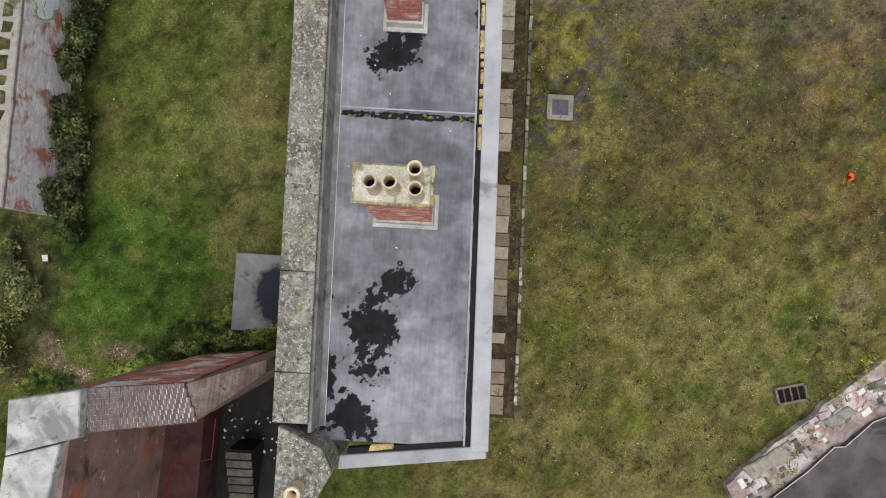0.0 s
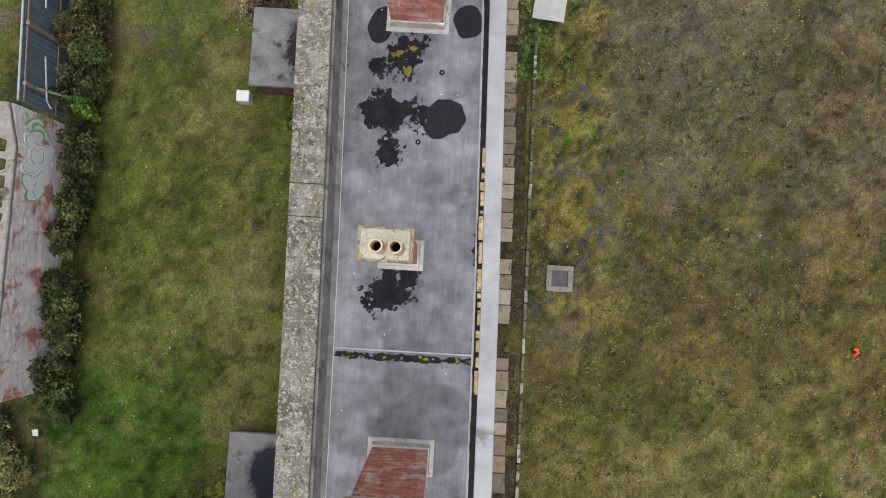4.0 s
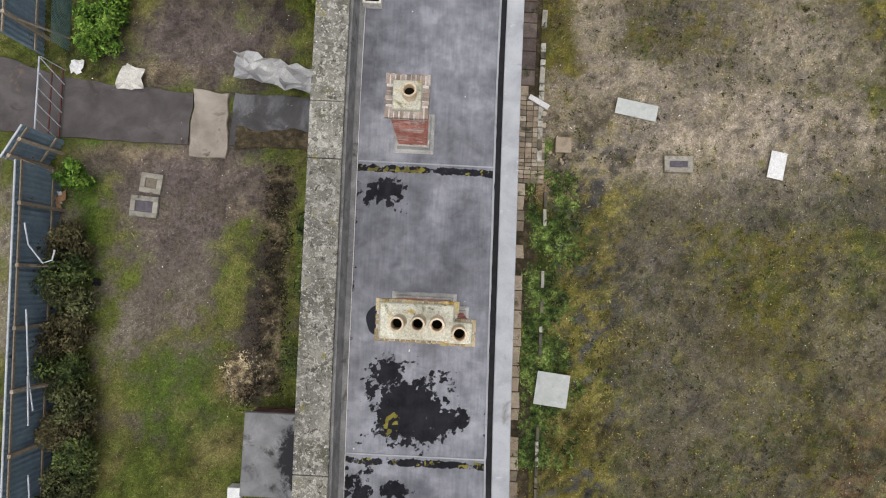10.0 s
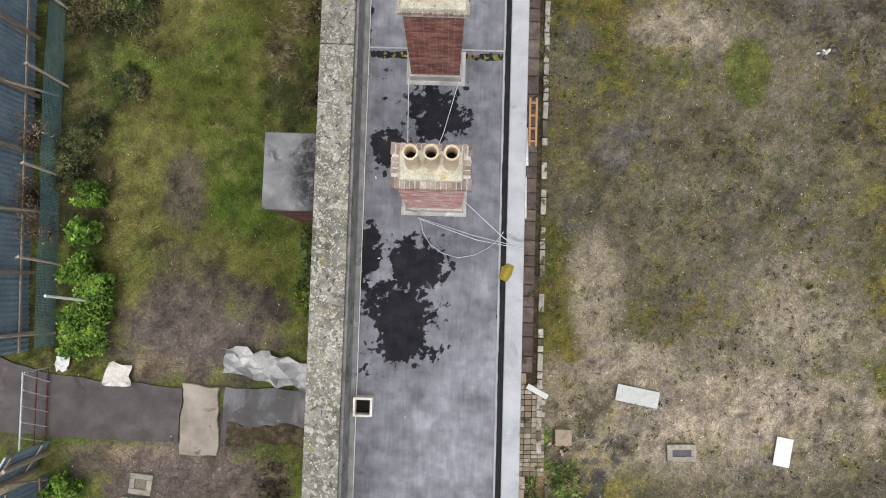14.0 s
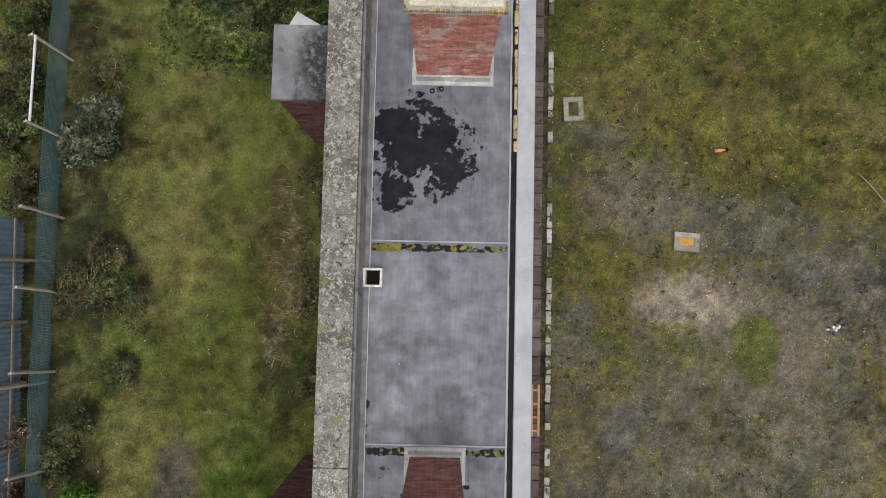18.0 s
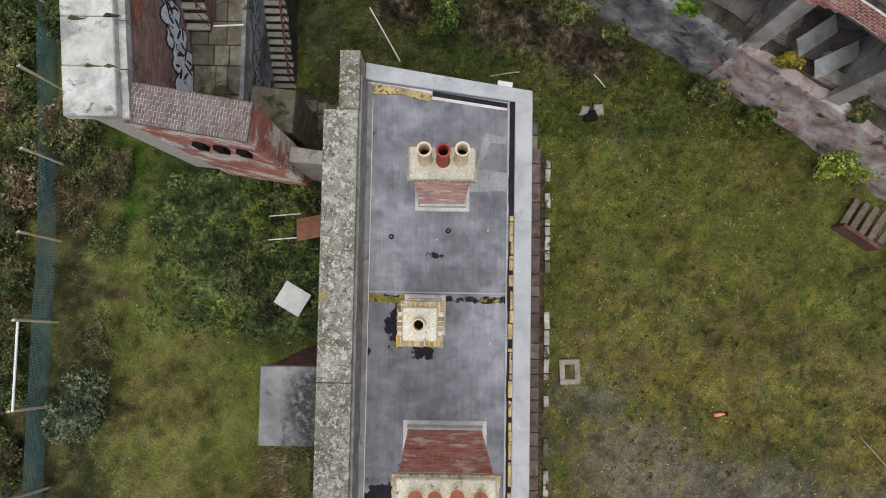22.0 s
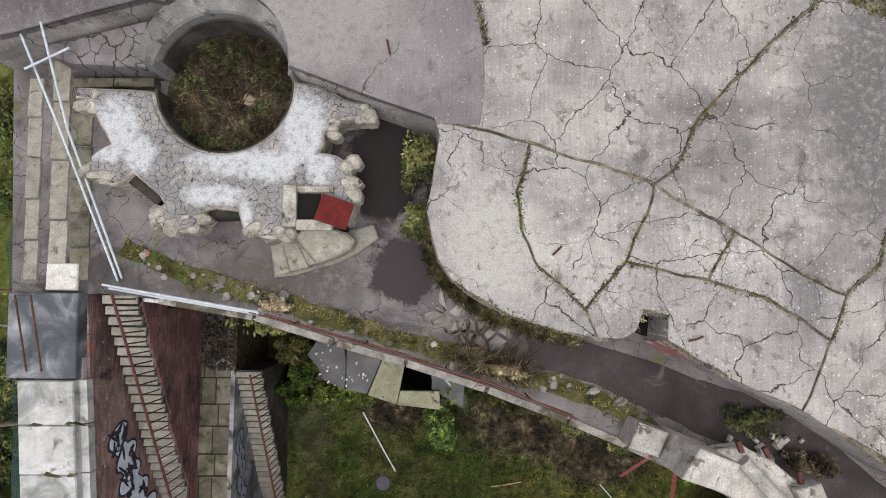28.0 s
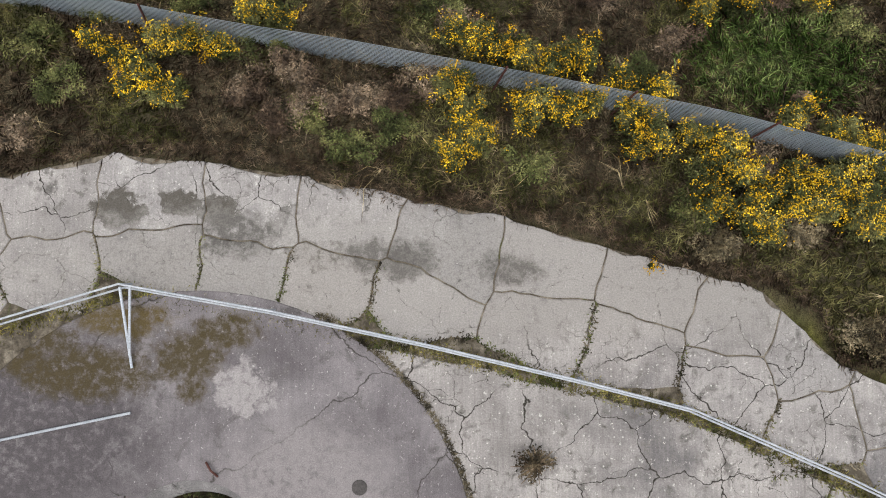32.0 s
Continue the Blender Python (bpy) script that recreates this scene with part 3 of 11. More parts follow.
def ground_height(x, y):
    d = y - back_line(x)
    rise = np.clip((d + 4.0) / 3.2, 0, 1)
    fall = np.clip(d / 9.0, 0, 1)
    fall = fall * fall * (3 - 2 * fall)
    z = 7.42 * rise * rise - 0.5 * fall + (fbm(x, y, 1.1, 3) - 0.5) * 0.3 * np.clip(d / 1.5, 0, 1)
    return z + (fbm(x, y, 0.6, 5) - 0.5) * 0.12 + (fbm(x, y, 2.6, 6, 2) - 0.5) * 0.07


# kinds of cover: base colour of the plants or the soil
COVER = {"lush": (0.045, 0.088, 0.013), "green": (0.066, 0.098, 0.02), "yellowgreen": (0.082, 0.095, 0.023), "straw": (0.15, 0.128, 0.057), "hay": (0.118, 0.112, 0.04), "rank": (0.03, 0.049, 0.015),
         "mossgreen": (0.078, 0.09, 0.019), "gold": (0.122, 0.109, 0.024), "olive": (0.092, 0.084, 0.028), "brown": (0.09, 0.071, 0.034), "rust": (0.12, 0.072, 0.04), "verge": (0.045, 0.06, 0.016), "dark": (0.026, 0.028, 0.016),
         "grey": (0.135, 0.119, 0.098), "slate": (0.108, 0.104, 0.104), "pale": (0.34, 0.285, 0.222), "sand": (0.3, 0.2, 0.11), "earth": (0.106, 0.085, 0.079), "wet": (0.045, 0.036, 0.033), "tan": (0.15, 0.126, 0.052), "mauve": (0.118, 0.102, 0.092), "strawmoss": (0.165, 0.138, 0.048), "blue": (0.062, 0.06, 0.066), "litter": (0.16, 0.125, 0.088), "gravel": (0.27, 0.23, 0.18)}
WEST_SOUTH = [
    ("lush", -9.0, -0.6, 3.32, 2.62, 0.9), ("lush", -10.8, 0.9, 1.22, 1.22, 0.9), ("yellowgreen", -8.0, 6.1, 2.09, 3.49, 0.8), ("straw", -5.6, 3.5, 0.96, 4.54, 0.55), ("green", -8.0, 2.1, 1.40, 1.22, 0.6), ("litter", -9.1, -3.05, 0.7, 0.25, 0.8), ("straw", -6.1, -1.8, 0.70, 1.05, 0.4), ("litter", -11.4, -2.9, 0.3, 0.3, 0.9), ("litter", -11.05, -3.4, 0.32, 0.34, 0.95), ("litter", -10.5, -3.8, 0.6, 0.24, 0.95), ("brown", -12.3, -3.5, 0.8, 0.9, 0.8), ("verge", -6.9, -2.7, 1.1, 0.6, 0.9), ("dark", -12.4, 3.3, 0.87, 4.36, 0.7), ("dark", -11.9, -1.4, 0.70, 2.09, 0.7)]
WEST_MID = [
    ("earth", -8.5, 18.6, 2.09, 2.97, 1), ("earth", -9.2, 15.4, 0.87, 1.05, 0.8), ("wet", -5.8, 15.3, 0.52, 2.44, 1), ("litter", -6.5, 19.4, 1.05, 0.87, 0.8), ("green", -6.3, 19.0, 0.61, 0.61, 0.7), ("rust", -6.6, 13.5, 0.66, 0.84, 0.8), ("straw", -6.7, 11.7, 0.70, 0.70, 0.8), ("green", -8.0, 13.2, 1.57, 1.40, 0.8), ("lush", -11.5, 17.1, 0.87, 3.84, 0.7), ("straw", -10.3, 11.8, 0.79, 1.57, 0.5), ("straw", -6.9, 9.5, 1.05, 1.05, 0.55), ("yellowgreen", -8.0, 7.2, 2.27, 1.57, 0.7), ("green", -5.3, 8.0, 0.87, 1.05, 0.7), ("dark", -12.4, 12.9, 1.22, 3.32, 0.9)]
WEST_ROAD = [
    ("earth", -8.5, 28.6, 0.66, 1.22, 0.7), ("earth", -8.0, 24.0, 2.5, 1.4, 1.0), ("litter", -9.6, 20.35, 2.6, 0.4, 0.9), ("litter", -9.3, 23.1, 1.2, 0.35, 0.8), ("earth", -8.0, 19.7, 2.6, 1.0, 0.9), ("earth", -8.3, 25.7, 1.05, 1.05, 0.45), ("lush", -6.7, 28.5, 0.96, 1.92, 0.6), ("green", -8.2, 33.5, 1.05, 1.05, 0.7), ("yellowgreen", -10.3, 32.9, 1.22, 1.40, 0.6), ("hay", -10.0, 28.4, 1.22, 3.14, 0.75), ("hay", -7.1, 26.0, 1.22, 1.40, 0.6), ("hay", -9.7, 24.6, 1.05, 1.05, 0.6), ("straw", -6.3, 24.1, 1.05, 0.70, 0.5), ("brown", -11.7, 28.5, 0.87, 1.05, 0.5), ("lush", -11.7, 20.7, 0.70, 0.70, 0.6), ("dark", -5.5, 32.0, 0.70, 1.57, 0.7)]
WEST_NORTH = [
    ("rank", -7.4, 44.8, 2.79, 2.09, 1), ("rank", -6.1, 41.4, 1.22, 1.05, 0.6), ("brown", -11.9, 44.9, 1.22, 2.27, 0.6), ("dark", -12.5, 46.3, 1.05, 1.75, 0.6), ("lush", -10.3, 45.6, 0.35, 2.09, 1), ("lush", -10.8, 47.6, 0.35, 1.05, 0.9), ("hay", -8.4, 38.6, 2.27, 2.62, 0.9), ("hay", -9.2, 35.0, 2.09, 2.09, 0.9), ("yellowgreen", -7.2, 37.2, 0.87, 2.62, 0.5), ("brown", -11.9, 42.4, 1.40, 1.22, 0.6), ("dark", -11.4, 35.5, 1.22, 1.75, 0.4), ("brown", -5.4, 35.9, 0.79, 2.62, 0.6)]
EAST_SOUTH = [
    ("brown", 6.8, 6.8, 2.27, 2.62, 0.75), ("brown", 11.7, 7.0, 2.27, 3.49, 0.7), ("mossgreen", 6.7, -0.0, 3.32, 2.27, 0.6), ("lush", 11.8, -0.5, 1.48, 1.05, 0.75), ("mossgreen", 10.5, -2.3, 1.92, 1.05, 0.7), ("wet", 3.6, -4.4, 0.63, 0.63, 0.7), ("gold", 7.3, -4.6, 2.8, 1.0, 0.6), ("gold", 9.0, -2.6, 1.6, 0.8, 0.5), ("gold", 5.2, -2.0, 1.6, 0.9, 0.5), ("verge", 3.3, 5.1, 0.52, 6.11, 0.8), ("rust", 4.0, 2.5, 0.70, 1.05, 0.6), ("brown", 8.6, 3.1, 1.92, 1.92, 0.5), ("litter", 13.3, -0.2, 0.61, 0.79, 0.9), ("litter", 7.3, 7.7, 0.35, 0.26, 0.6), ("mossgreen", 12.9, -3.2, 1.05, 1.05, 0.6)]
EAST_MID = [
    ("verge", 3.0, 18.1, 0.84, 3.32, 0.95), ("sand", 3.1, 20.1, 0.70, 0.52, 0.9), ("gold", 4.8, 14.1, 1.22, 2.79, 0.6), ("gold", 5.0, 9.4, 1.57, 2.79, 0.6), ("grey", 6.7, 16.0, 1.40, 2.62, 0.5), ("grey", 5.7, 17.7, 1.40, 1.22, 0.5), ("grey", 12.5, 16.4, 1.57, 2.62, 0.5), ("grey", 7.4, 10.9, 2.09, 2.62, 0.5), ("lush", 4.5, 9.8, 0.75, 0.6, 0.95), ("gold", 10.1, 17.4, 0.96, 1.57, 0.6), ("gold", 3.7, 15.1, 0.70, 1.05, 0.5), ("gold", 10.9, 10.6, 2.09, 2.27, 0.35), ("grey", 9.1, 13.5, 1.40, 1.57, 0.4), ("verge", 3.4, 8.6, 0.52, 2.27, 0.7)]
EAST_ROAD = [
    ("grey", 8.2, 29.2, 5.24, 3.66, 0.75), ("slate", 3.4, 33.0, 0.87, 1.40, 0.7), ("slate", 5.2, 30.3, 0.79, 0.70, 0.7), ("slate", 3.7, 28.1, 0.70, 0.79, 0.6), ("pale", 4.2, 25.9, 0.87, 1.40, 0.8), ("pale", 10.2, 25.2, 2.09, 1.75, 0.55), ("pale", 7.8, 22.3, 6.2, 1.7, 1.0), ("pale", 5.0, 20.9, 2.2, 0.9, 0.75), ("grey", 9.5, 20.0, 4.0, 1.0, 0.7), ("pale", 9.0, 20.5, 2.4, 0.6, 0.5), ("pale", 11.0, 24.6, 2.4, 1.2, 0.6), ("pale", 5.3, 23.6, 1.22, 0.87, 0.7), ("gold", 3.5, 29.2, 0.79, 0.70, 0.7), ("rust", 8.3, 30.1, 1.05, 0.87, 0.5), ("gold", 12.1, 31.8, 1.40, 2.62, 0.6), ("pale", 7.7, 34.2, 1.57, 0.79, 0.6), ("gold", 6.4, 32.5, 1.22, 0.87, 0.5), ("pale", 10.3, 33.2, 1.05, 1.05, 0.4), ("gold", 3.6, 23.6, 0.70, 0.87, 0.6)]
EAST_NORTH = [
    ("mossgreen", 7.6, 46.0, 4.71, 1.57, 0.55), ("lush", 4.5, 44.3, 0.56, 0.79, 0.7), ("mossgreen", 11.0, 42.7, 1.48, 1.57, 0.7), ("brown", 6.6, 41.2, 2.79, 1.05, 0.6), ("brown", 4.7, 43.3, 1.22, 1.05, 0.4), ("slate", 4.0, 39.5, 1.22, 1.05, 0.6), ("grey", 5.4, 37.4, 1.92, 1.57, 0.75), ("slate", 8.3, 36.6, 2.62, 0.87, 0.6), ("pale", 6.9, 34.1, 1.57, 0.96, 0.7), ("slate", 10.8, 35.3, 0.70, 0.44, 0.8), ("gold", 9.2, 39.3, 1.40, 0.87, 0.5), ("wet", 5.3, 47.2, 1.05, 0.70, 0.35), ("brown", 12.0, 46.8, 1.05, 1.57, 0.5), ("grey", 2.5, 36.4, 0.35, 2.62, 0.5)]
# first zone: dark verge tone carries the courtyard's deep shade as ground colour
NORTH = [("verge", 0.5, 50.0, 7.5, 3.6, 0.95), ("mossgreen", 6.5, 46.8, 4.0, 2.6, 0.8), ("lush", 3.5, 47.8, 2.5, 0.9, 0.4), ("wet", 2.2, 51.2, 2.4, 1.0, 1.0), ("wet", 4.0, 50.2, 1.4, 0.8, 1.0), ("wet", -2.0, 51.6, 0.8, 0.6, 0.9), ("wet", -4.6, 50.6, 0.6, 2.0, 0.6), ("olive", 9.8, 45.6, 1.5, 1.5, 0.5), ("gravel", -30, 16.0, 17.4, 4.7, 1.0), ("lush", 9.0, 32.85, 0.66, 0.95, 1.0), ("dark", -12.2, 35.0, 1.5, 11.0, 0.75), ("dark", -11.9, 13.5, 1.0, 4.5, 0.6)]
BARE = {"grey": 0.8, "slate": 0.8, "pale": 1.0, "sand": 0.9, "earth": 0.85, "wet": 0.7, "litter": 0.8, "gravel": 1.0}      # share of bare ground


def smooth(v):
    v = np.clip(v, 0, 1)
    return v * v * (3 - 2 * v)


def ground_tint(x, y):
    """Colour of the cover in the plane, and how bare the ground is: zones with ragged rims over a patchwork of mosses."""
    x, y = np.asarray(x, float), np.asarray(y, float)
    big, mid, small, tiny = (fbm(x, y, s, k) for s, k in ((0.3, 11), (0.9, 12), (2.6, 13), (7.5, 14)))
    col = np.where((x < 0)[..., None], np.array(COVER["yellowgreen"]) * 0.9, np.array(COVER["olive"])) + np.zeros(x.shape + (3,))
    slope = smooth((y - back_line(x) + 1.0) / 1.0)
    col = col + (np.array((0.09, 0.077, 0.047)) - col) * slope[..., None]
    bare = np.zeros(x.shape)

    def lay(kind, k):
        nonlocal col, bare
        col = col + (np.array(COVER[kind]) - col) * k[..., None]
        bare = bare + (BARE.get(kind, 0.0) - bare) * k

    far = smooth((np.abs(x) - 15) / 6)
    zones = WEST_SOUTH + WEST_MID + WEST_ROAD + WEST_NORTH + EAST_SOUTH + EAST_MID + EAST_ROAD + EAST_NORTH + NORTH
    for kind, cx, cy, rx, ry, w in sorted(zones, key=lambda q: q[0] in BARE):
        near = (np.abs(x - cx) < rx * 2.2) & (np.abs(y - cy) < ry * 2.2)
        if near.any():
            d = np.sqrt(((x - cx) / rx) ** 2 + ((y - cy) / ry) ** 2) + (mid - 0.5) * 1.0 + (small - 0.5) * 0.9 + (tiny - 0.5) * 0.5
            lay(kind, near * w * smooth((1.4 - d) / 0.7))
    east = smooth((x - 0.5) / 0.5) * (1 - slope)
    lay("brown", east * 0.8 * (1 - 0.85 * bare) * smooth((fbm(x, y, 1.3, 15) * 0.4 + fbm(x, y, 7.0, 16) * 0.6 - 0.5) / 0.05))
    lay("gold", east * 0.75 * (1 - np.clip(1.2 * bare, 0, 1)) * smooth((fbm(x, y, 0.8, 17) * 0.45 + fbm(x, y, 5.5, 18) * 0.55 - 0.52) / 0.05))
    lay("verge", east * 0.7 * (1 - 0.85 * bare) * smooth((fbm(x, y, 0.7, 19) * 0.45 + fbm(x, y, 6.0, 20) * 0.55 - 0.54) / 0.05))
    lay("mossgreen", east * 0.75 * np.maximum(smooth((3.0 - y) / 4.0), smooth((y - 39.5) / 3.0)) * (1 - bare) * smooth((fbm(x, y, 0.45, 35) * 0.55 + fbm(x, y, 3.0, 36) * 0.45 - 0.44) / 0.08))
    lay("tan", east * 0.6 * smooth((4.0 - y) / 4.0) * smooth((fbm(x, y, 0.5, 37) * 0.5 + fbm(x, y, 3.2, 38) * 0.5 - 0.47) / 0.07))
    lay("tan", east * 0.45 * bare * smooth((fbm(x, y, 0.8, 51) * 0.4 + fbm(x, y, 6.0, 52) * 0.6 - 0.52) / 0.05))
    lay("mauve", east * 0.6 * bare * smooth((fbm(x, y, 0.5, 53) * 0.5 + fbm(x, y, 4.0, 54) * 0.5 - 0.5) / 0.08))
    veil = smooth((y - 4) / 3) * smooth((38 - y) / 3) * smooth((x - 4.6) / 1.5)
    lay("mauve", east * veil * (1 - 0.9 * bare) * (0.4 + 0.3 * smooth((y - 22) / 4)) * smooth((fbm(x, y, 0.32, 23) * 0.5 + fbm(x, y, 5.0, 24) * 0.5 - 0.475) / 0.07))
    lay("blue", east * 0.45 * veil * (1 - 0.9 * bare) * smooth((fbm(x, y, 0.6, 43) * 0.4 + fbm(x, y, 8.0, 44) * 0.6 - 0.57) / 0.04))
    close = smooth((x - 2.9) / 0.4) * smooth((6.2 - x) / 1.4) * smooth((y - 2) / 3) * smooth((24 - y) / 3)
    lay("strawmoss", close * 0.8 * (1 - 0.8 * bare) * smooth((fbm(x, y, 0.7, 45) * 0.35 + fbm(x, y, 6.0, 46) * 0.65 - 0.5) / 0.05))
    lay("blue", close * 0.85 * smooth((fbm(x, y, 0.9, 47) * 0.4 + fbm(x, y, 5.0, 48) * 0.6 - 0.56) / 0.04))
    lay("rust", east * 0.6 * (1 - bare) * smooth((x - 11.0) / 1.5) * smooth((16 - y) / 4) * smooth((fbm(x, y, 0.8, 55) * 0.4 + fbm(x, y, 6.0, 56) * 0.6 - 0.55) / 0.04))
    west = smooth((-0.5 - x) / 0.5) * (1 - slope)
    lay("straw", west * 0.4 * smooth((fbm(x, y, 1.1, 25) * 0.5 + fbm(x, y, 4.0, 26) * 0.5 - 0.53) / 0.1) * (1 - bare))
    lay("green", west * 0.4 * smooth((fbm(x, y, 0.8, 27) * 0.5 + fbm(x, y, 3.5, 28) * 0.5 - 0.54) / 0.1) * (1 - bare))
    lay("mossgreen", 0.8 * smooth((1.12 - np.sqrt(((x - 9.0) / 0.72) ** 2 + ((y - 32.85) / 1.05) ** 2) + (tiny - 0.5) * 0.4) / 0.2))
    lay("olive", far * 0.8 * smooth((big - 0.35) / 0.3))
    col = col * np.clip(1 + (2.6 + 0.7 * (x < 0) + 1.2 * close + 0.9 * smooth((x - 10.5) / 1.5)) * (0.25 * mid + 0.4 * small + 0.35 * tiny - 0.5), 0.35, 1.8)[..., None]
    col = col * (1 + 0.08 * (x > 0) * smooth((5.0 - y) / 4.0))[..., None]
    return col, np.clip(bare, 0, 1)


def ground_cover(x, y):
    col, bare = ground_tint(x, y)
    return np.concatenate([col * 0.92, np.clip(bare * 1.2, 0, 1)[..., None] * smooth((col.mean(-1) - 0.08) / 0.08)[..., None]], -1)


def tinted(name, soil=False):
    """A surface that takes its colour from the cover attribute: soil with grit and pebbles, or leaves that differ one from another."""
    m = bpy.data.materials.new(name)
    m.use_nodes = True
    N, Lk = m.node_tree.nodes, m.node_tree.links
    b = N["Principled BSDF"]
    geo = N.new("ShaderNodeNewGeometry")
    at = N.new("ShaderNodeAttribute")
    at.attribute_name = "cover"
    col = at.outputs["Color"]

    def node_ramp(fac, stops):
        r = N.new("ShaderNodeValToRGB")
        e = r.color_ramp.elements
        while len(e) < len(stops):
            e.new(0.5)
        for k, (p, c) in zip(e, stops):
            k.position, k.color = p, (*c, 1)
        Lk.new(fac, r.inputs["Fac"])
        return r.outputs["Color"]

    def blend(fac, a, c, mode):
        n = N.new("ShaderNodeMix")
        n.data_type, n.blend_type = "RGBA", mode
        for s, v in ((n.inputs[0], fac), (n.inputs[6], a), (n.inputs[7], c)):
            if hasattr(v, "links"):
                Lk.new(v, s)
            else:
                s.default_value = v
        return n.outputs[2]

    def noisy(sc, det):
        n = N.new("ShaderNodeTexNoise")
        n.inputs["Scale"].default_value, n.inputs["Detail"].default_value, n.inputs["Roughness"].default_value = sc, det, 0.7
        Lk.new(geo.outputs["Position"], n.inputs["Vector"])
        return n.outputs["Fac"]

    if soil:
        col = blend(1.0, col, node_ramp(noisy(9.0, 8.0), [(0.36, (0.62, 0.6, 0.58)), (0.5, (1, 1, 1)), (0.64, (1.32, 1.34, 1.34))]), "MULTIPLY")
        col = blend(1.0, col, node_ramp(noisy(46.0, 4.0), [(0.36, (0.5, 0.5, 0.5)), (0.5, (1, 1, 1)), (0.64, (1.55, 1.55, 1.55))]), "MULTIPLY")
        for sc, size, share, c in ((16.0, 0.3, 0.3, (0.44, 0.42, 0.385, 1)), (26.0, 0.32, 0.3, (0.3, 0.285, 0.26, 1)), (21.0, 0.34, 0.3, (0.055, 0.05, 0.04, 1))):
            vor = N.new("ShaderNodeTexVoronoi")
            vor.inputs["Scale"].default_value = sc
            Lk.new(geo.outputs["Position"], vor.inputs["Vector"])
            k = blend(1.0, node_ramp(vor.outputs["Distance"], [(size * 0.7, (1, 1, 1)), (size, (0, 0, 0))]), node_ramp(vor.outputs["Color"], [(share, (1, 1, 1)), (share + 0.03, (0, 0, 0))]), "MULTIPLY")
            col = blend(blend(1.0, k, at.outputs["Alpha"], "MULTIPLY"), col, c, "MIX")
        bp = N.new("ShaderNodeBump")
        bp.inputs["Strength"].default_value, bp.inputs["Distance"].default_value = 0.6, 0.03
        Lk.new(noisy(30.0, 5.0), bp.inputs["Height"])
        Lk.new(bp.outputs["Normal"], b.inputs["Normal"])
    else:
        col = blend(1.0, col, node_ramp(geo.outputs["Random Per Island"], [(0.0, (0.55, 0.6, 0.55)), (0.3, (1.2, 1.1, 0.95)), (0.55, (0.8, 0.95, 0.75)), (0.8, (1.15, 1.12, 1.15)), (1.0, (1.7, 1.6, 1.75))]), "MULTIPLY")
    Lk.new(col, b.inputs["Base Color"])
    b.inputs["Roughness"].default_value, b.inputs["Specular IOR Level"].default_value = 0.9, 0.1
    return m


M_GROUND, M_TURF = tinted("field", True), tinted("turf_blade")
gx = np.concatenate([[-400, -150], np.arange(-64, -24, 1.3), np.arange(-24, -15, 0.6), np.arange(-15, 15.6, 0.15), np.arange(16, 26, 0.6), np.arange(26.5, 64, 1.3), [150, 400]])
gy = np.concatenate([[-400, -150], np.arange(-60, -10, 1.3), np.arange(-10, 56, 0.15), np.arange(56, 78, 0.2), np.arange(79, 110, 1.3), [120, 200, 400]])
tagged(new("ground", grid("ground", gx, gy, ground_height, ground_cover, M_GROUND, "cover")), "rough mossy grass field with bare gravel patches", "ground", kind="structure")


# ---- barracks ----
def bend(y):
    """The barracks' slight bow in plan."""
    return np.interp(y, [-5, 5, 14, 21, 30, 48], [0.53, 0.36, 0.12, 0.02, 0.0, 0.0])


ROOF, PAR = 5.4, 6.25
XW, XI, XG, XE = -3.15, -2.43, 0.88, 1.33          # parapet outside and inside, gutter, east edge
YS, YN = -3.9, 47.3


def strip(x0, x1, y0, y1, z0, z1, step=1.5, sh=None):
    """A bar along the barracks that follows its bow."""
    sh = sh or Shape()
    n = max(1, int((y1 - y0) / step))
    ys = [y0 + (y1 - y0) * i / n for i in range(n + 1)]
    vs = [(x + float(bend(y)), y, z) for y in ys for x, z in ((x0, z0), (x1, z0), (x1, z1), (x0, z1))]
    fs = [(i * 4 + k, i * 4 + (k + 1) % 4, i * 4 + 4 + (k + 1) % 4, i * 4 + 4 + k) for i in range(n) for k in range(4)]
    fs = [q[::-1] for q in fs] + [(0, 1, 2, 3), (n * 4 + 3, n * 4 + 2, n * 4 + 1, n * 4)]
    return sh.add(vs, fs)


STAINS = [(-0.8, -1.45, 0.36, 0.8), (-1.2, -3.42, 0.4, 0.4), (-1.78, -2.71, 0.17, 0.45), (-0.5, -0.43, 0.37, 0.22), (-0.81, 4.63, 0.37, 0.35), (-0.29, 5.07, 0.15, 0.15), (-0.85, 14.1, 0.7, 0.62), (0.15, 13.96, 0.31, 0.19), (-1.75, 12.45, 0.3, 0.31), (-1.07, 12.42, 0.25, 0.19), (-0.7, 9.94, 0.4, 0.42), (-1.28, 9.74, 0.15, 0.17), (-0.93, 8.67, 0.62, 0.4), (-0.96, 7.86, 0.31, 0.4), (-1.44, 18.84, 0.3, 0.37), (-1.24, 14.94, 0.31, 0.25)]
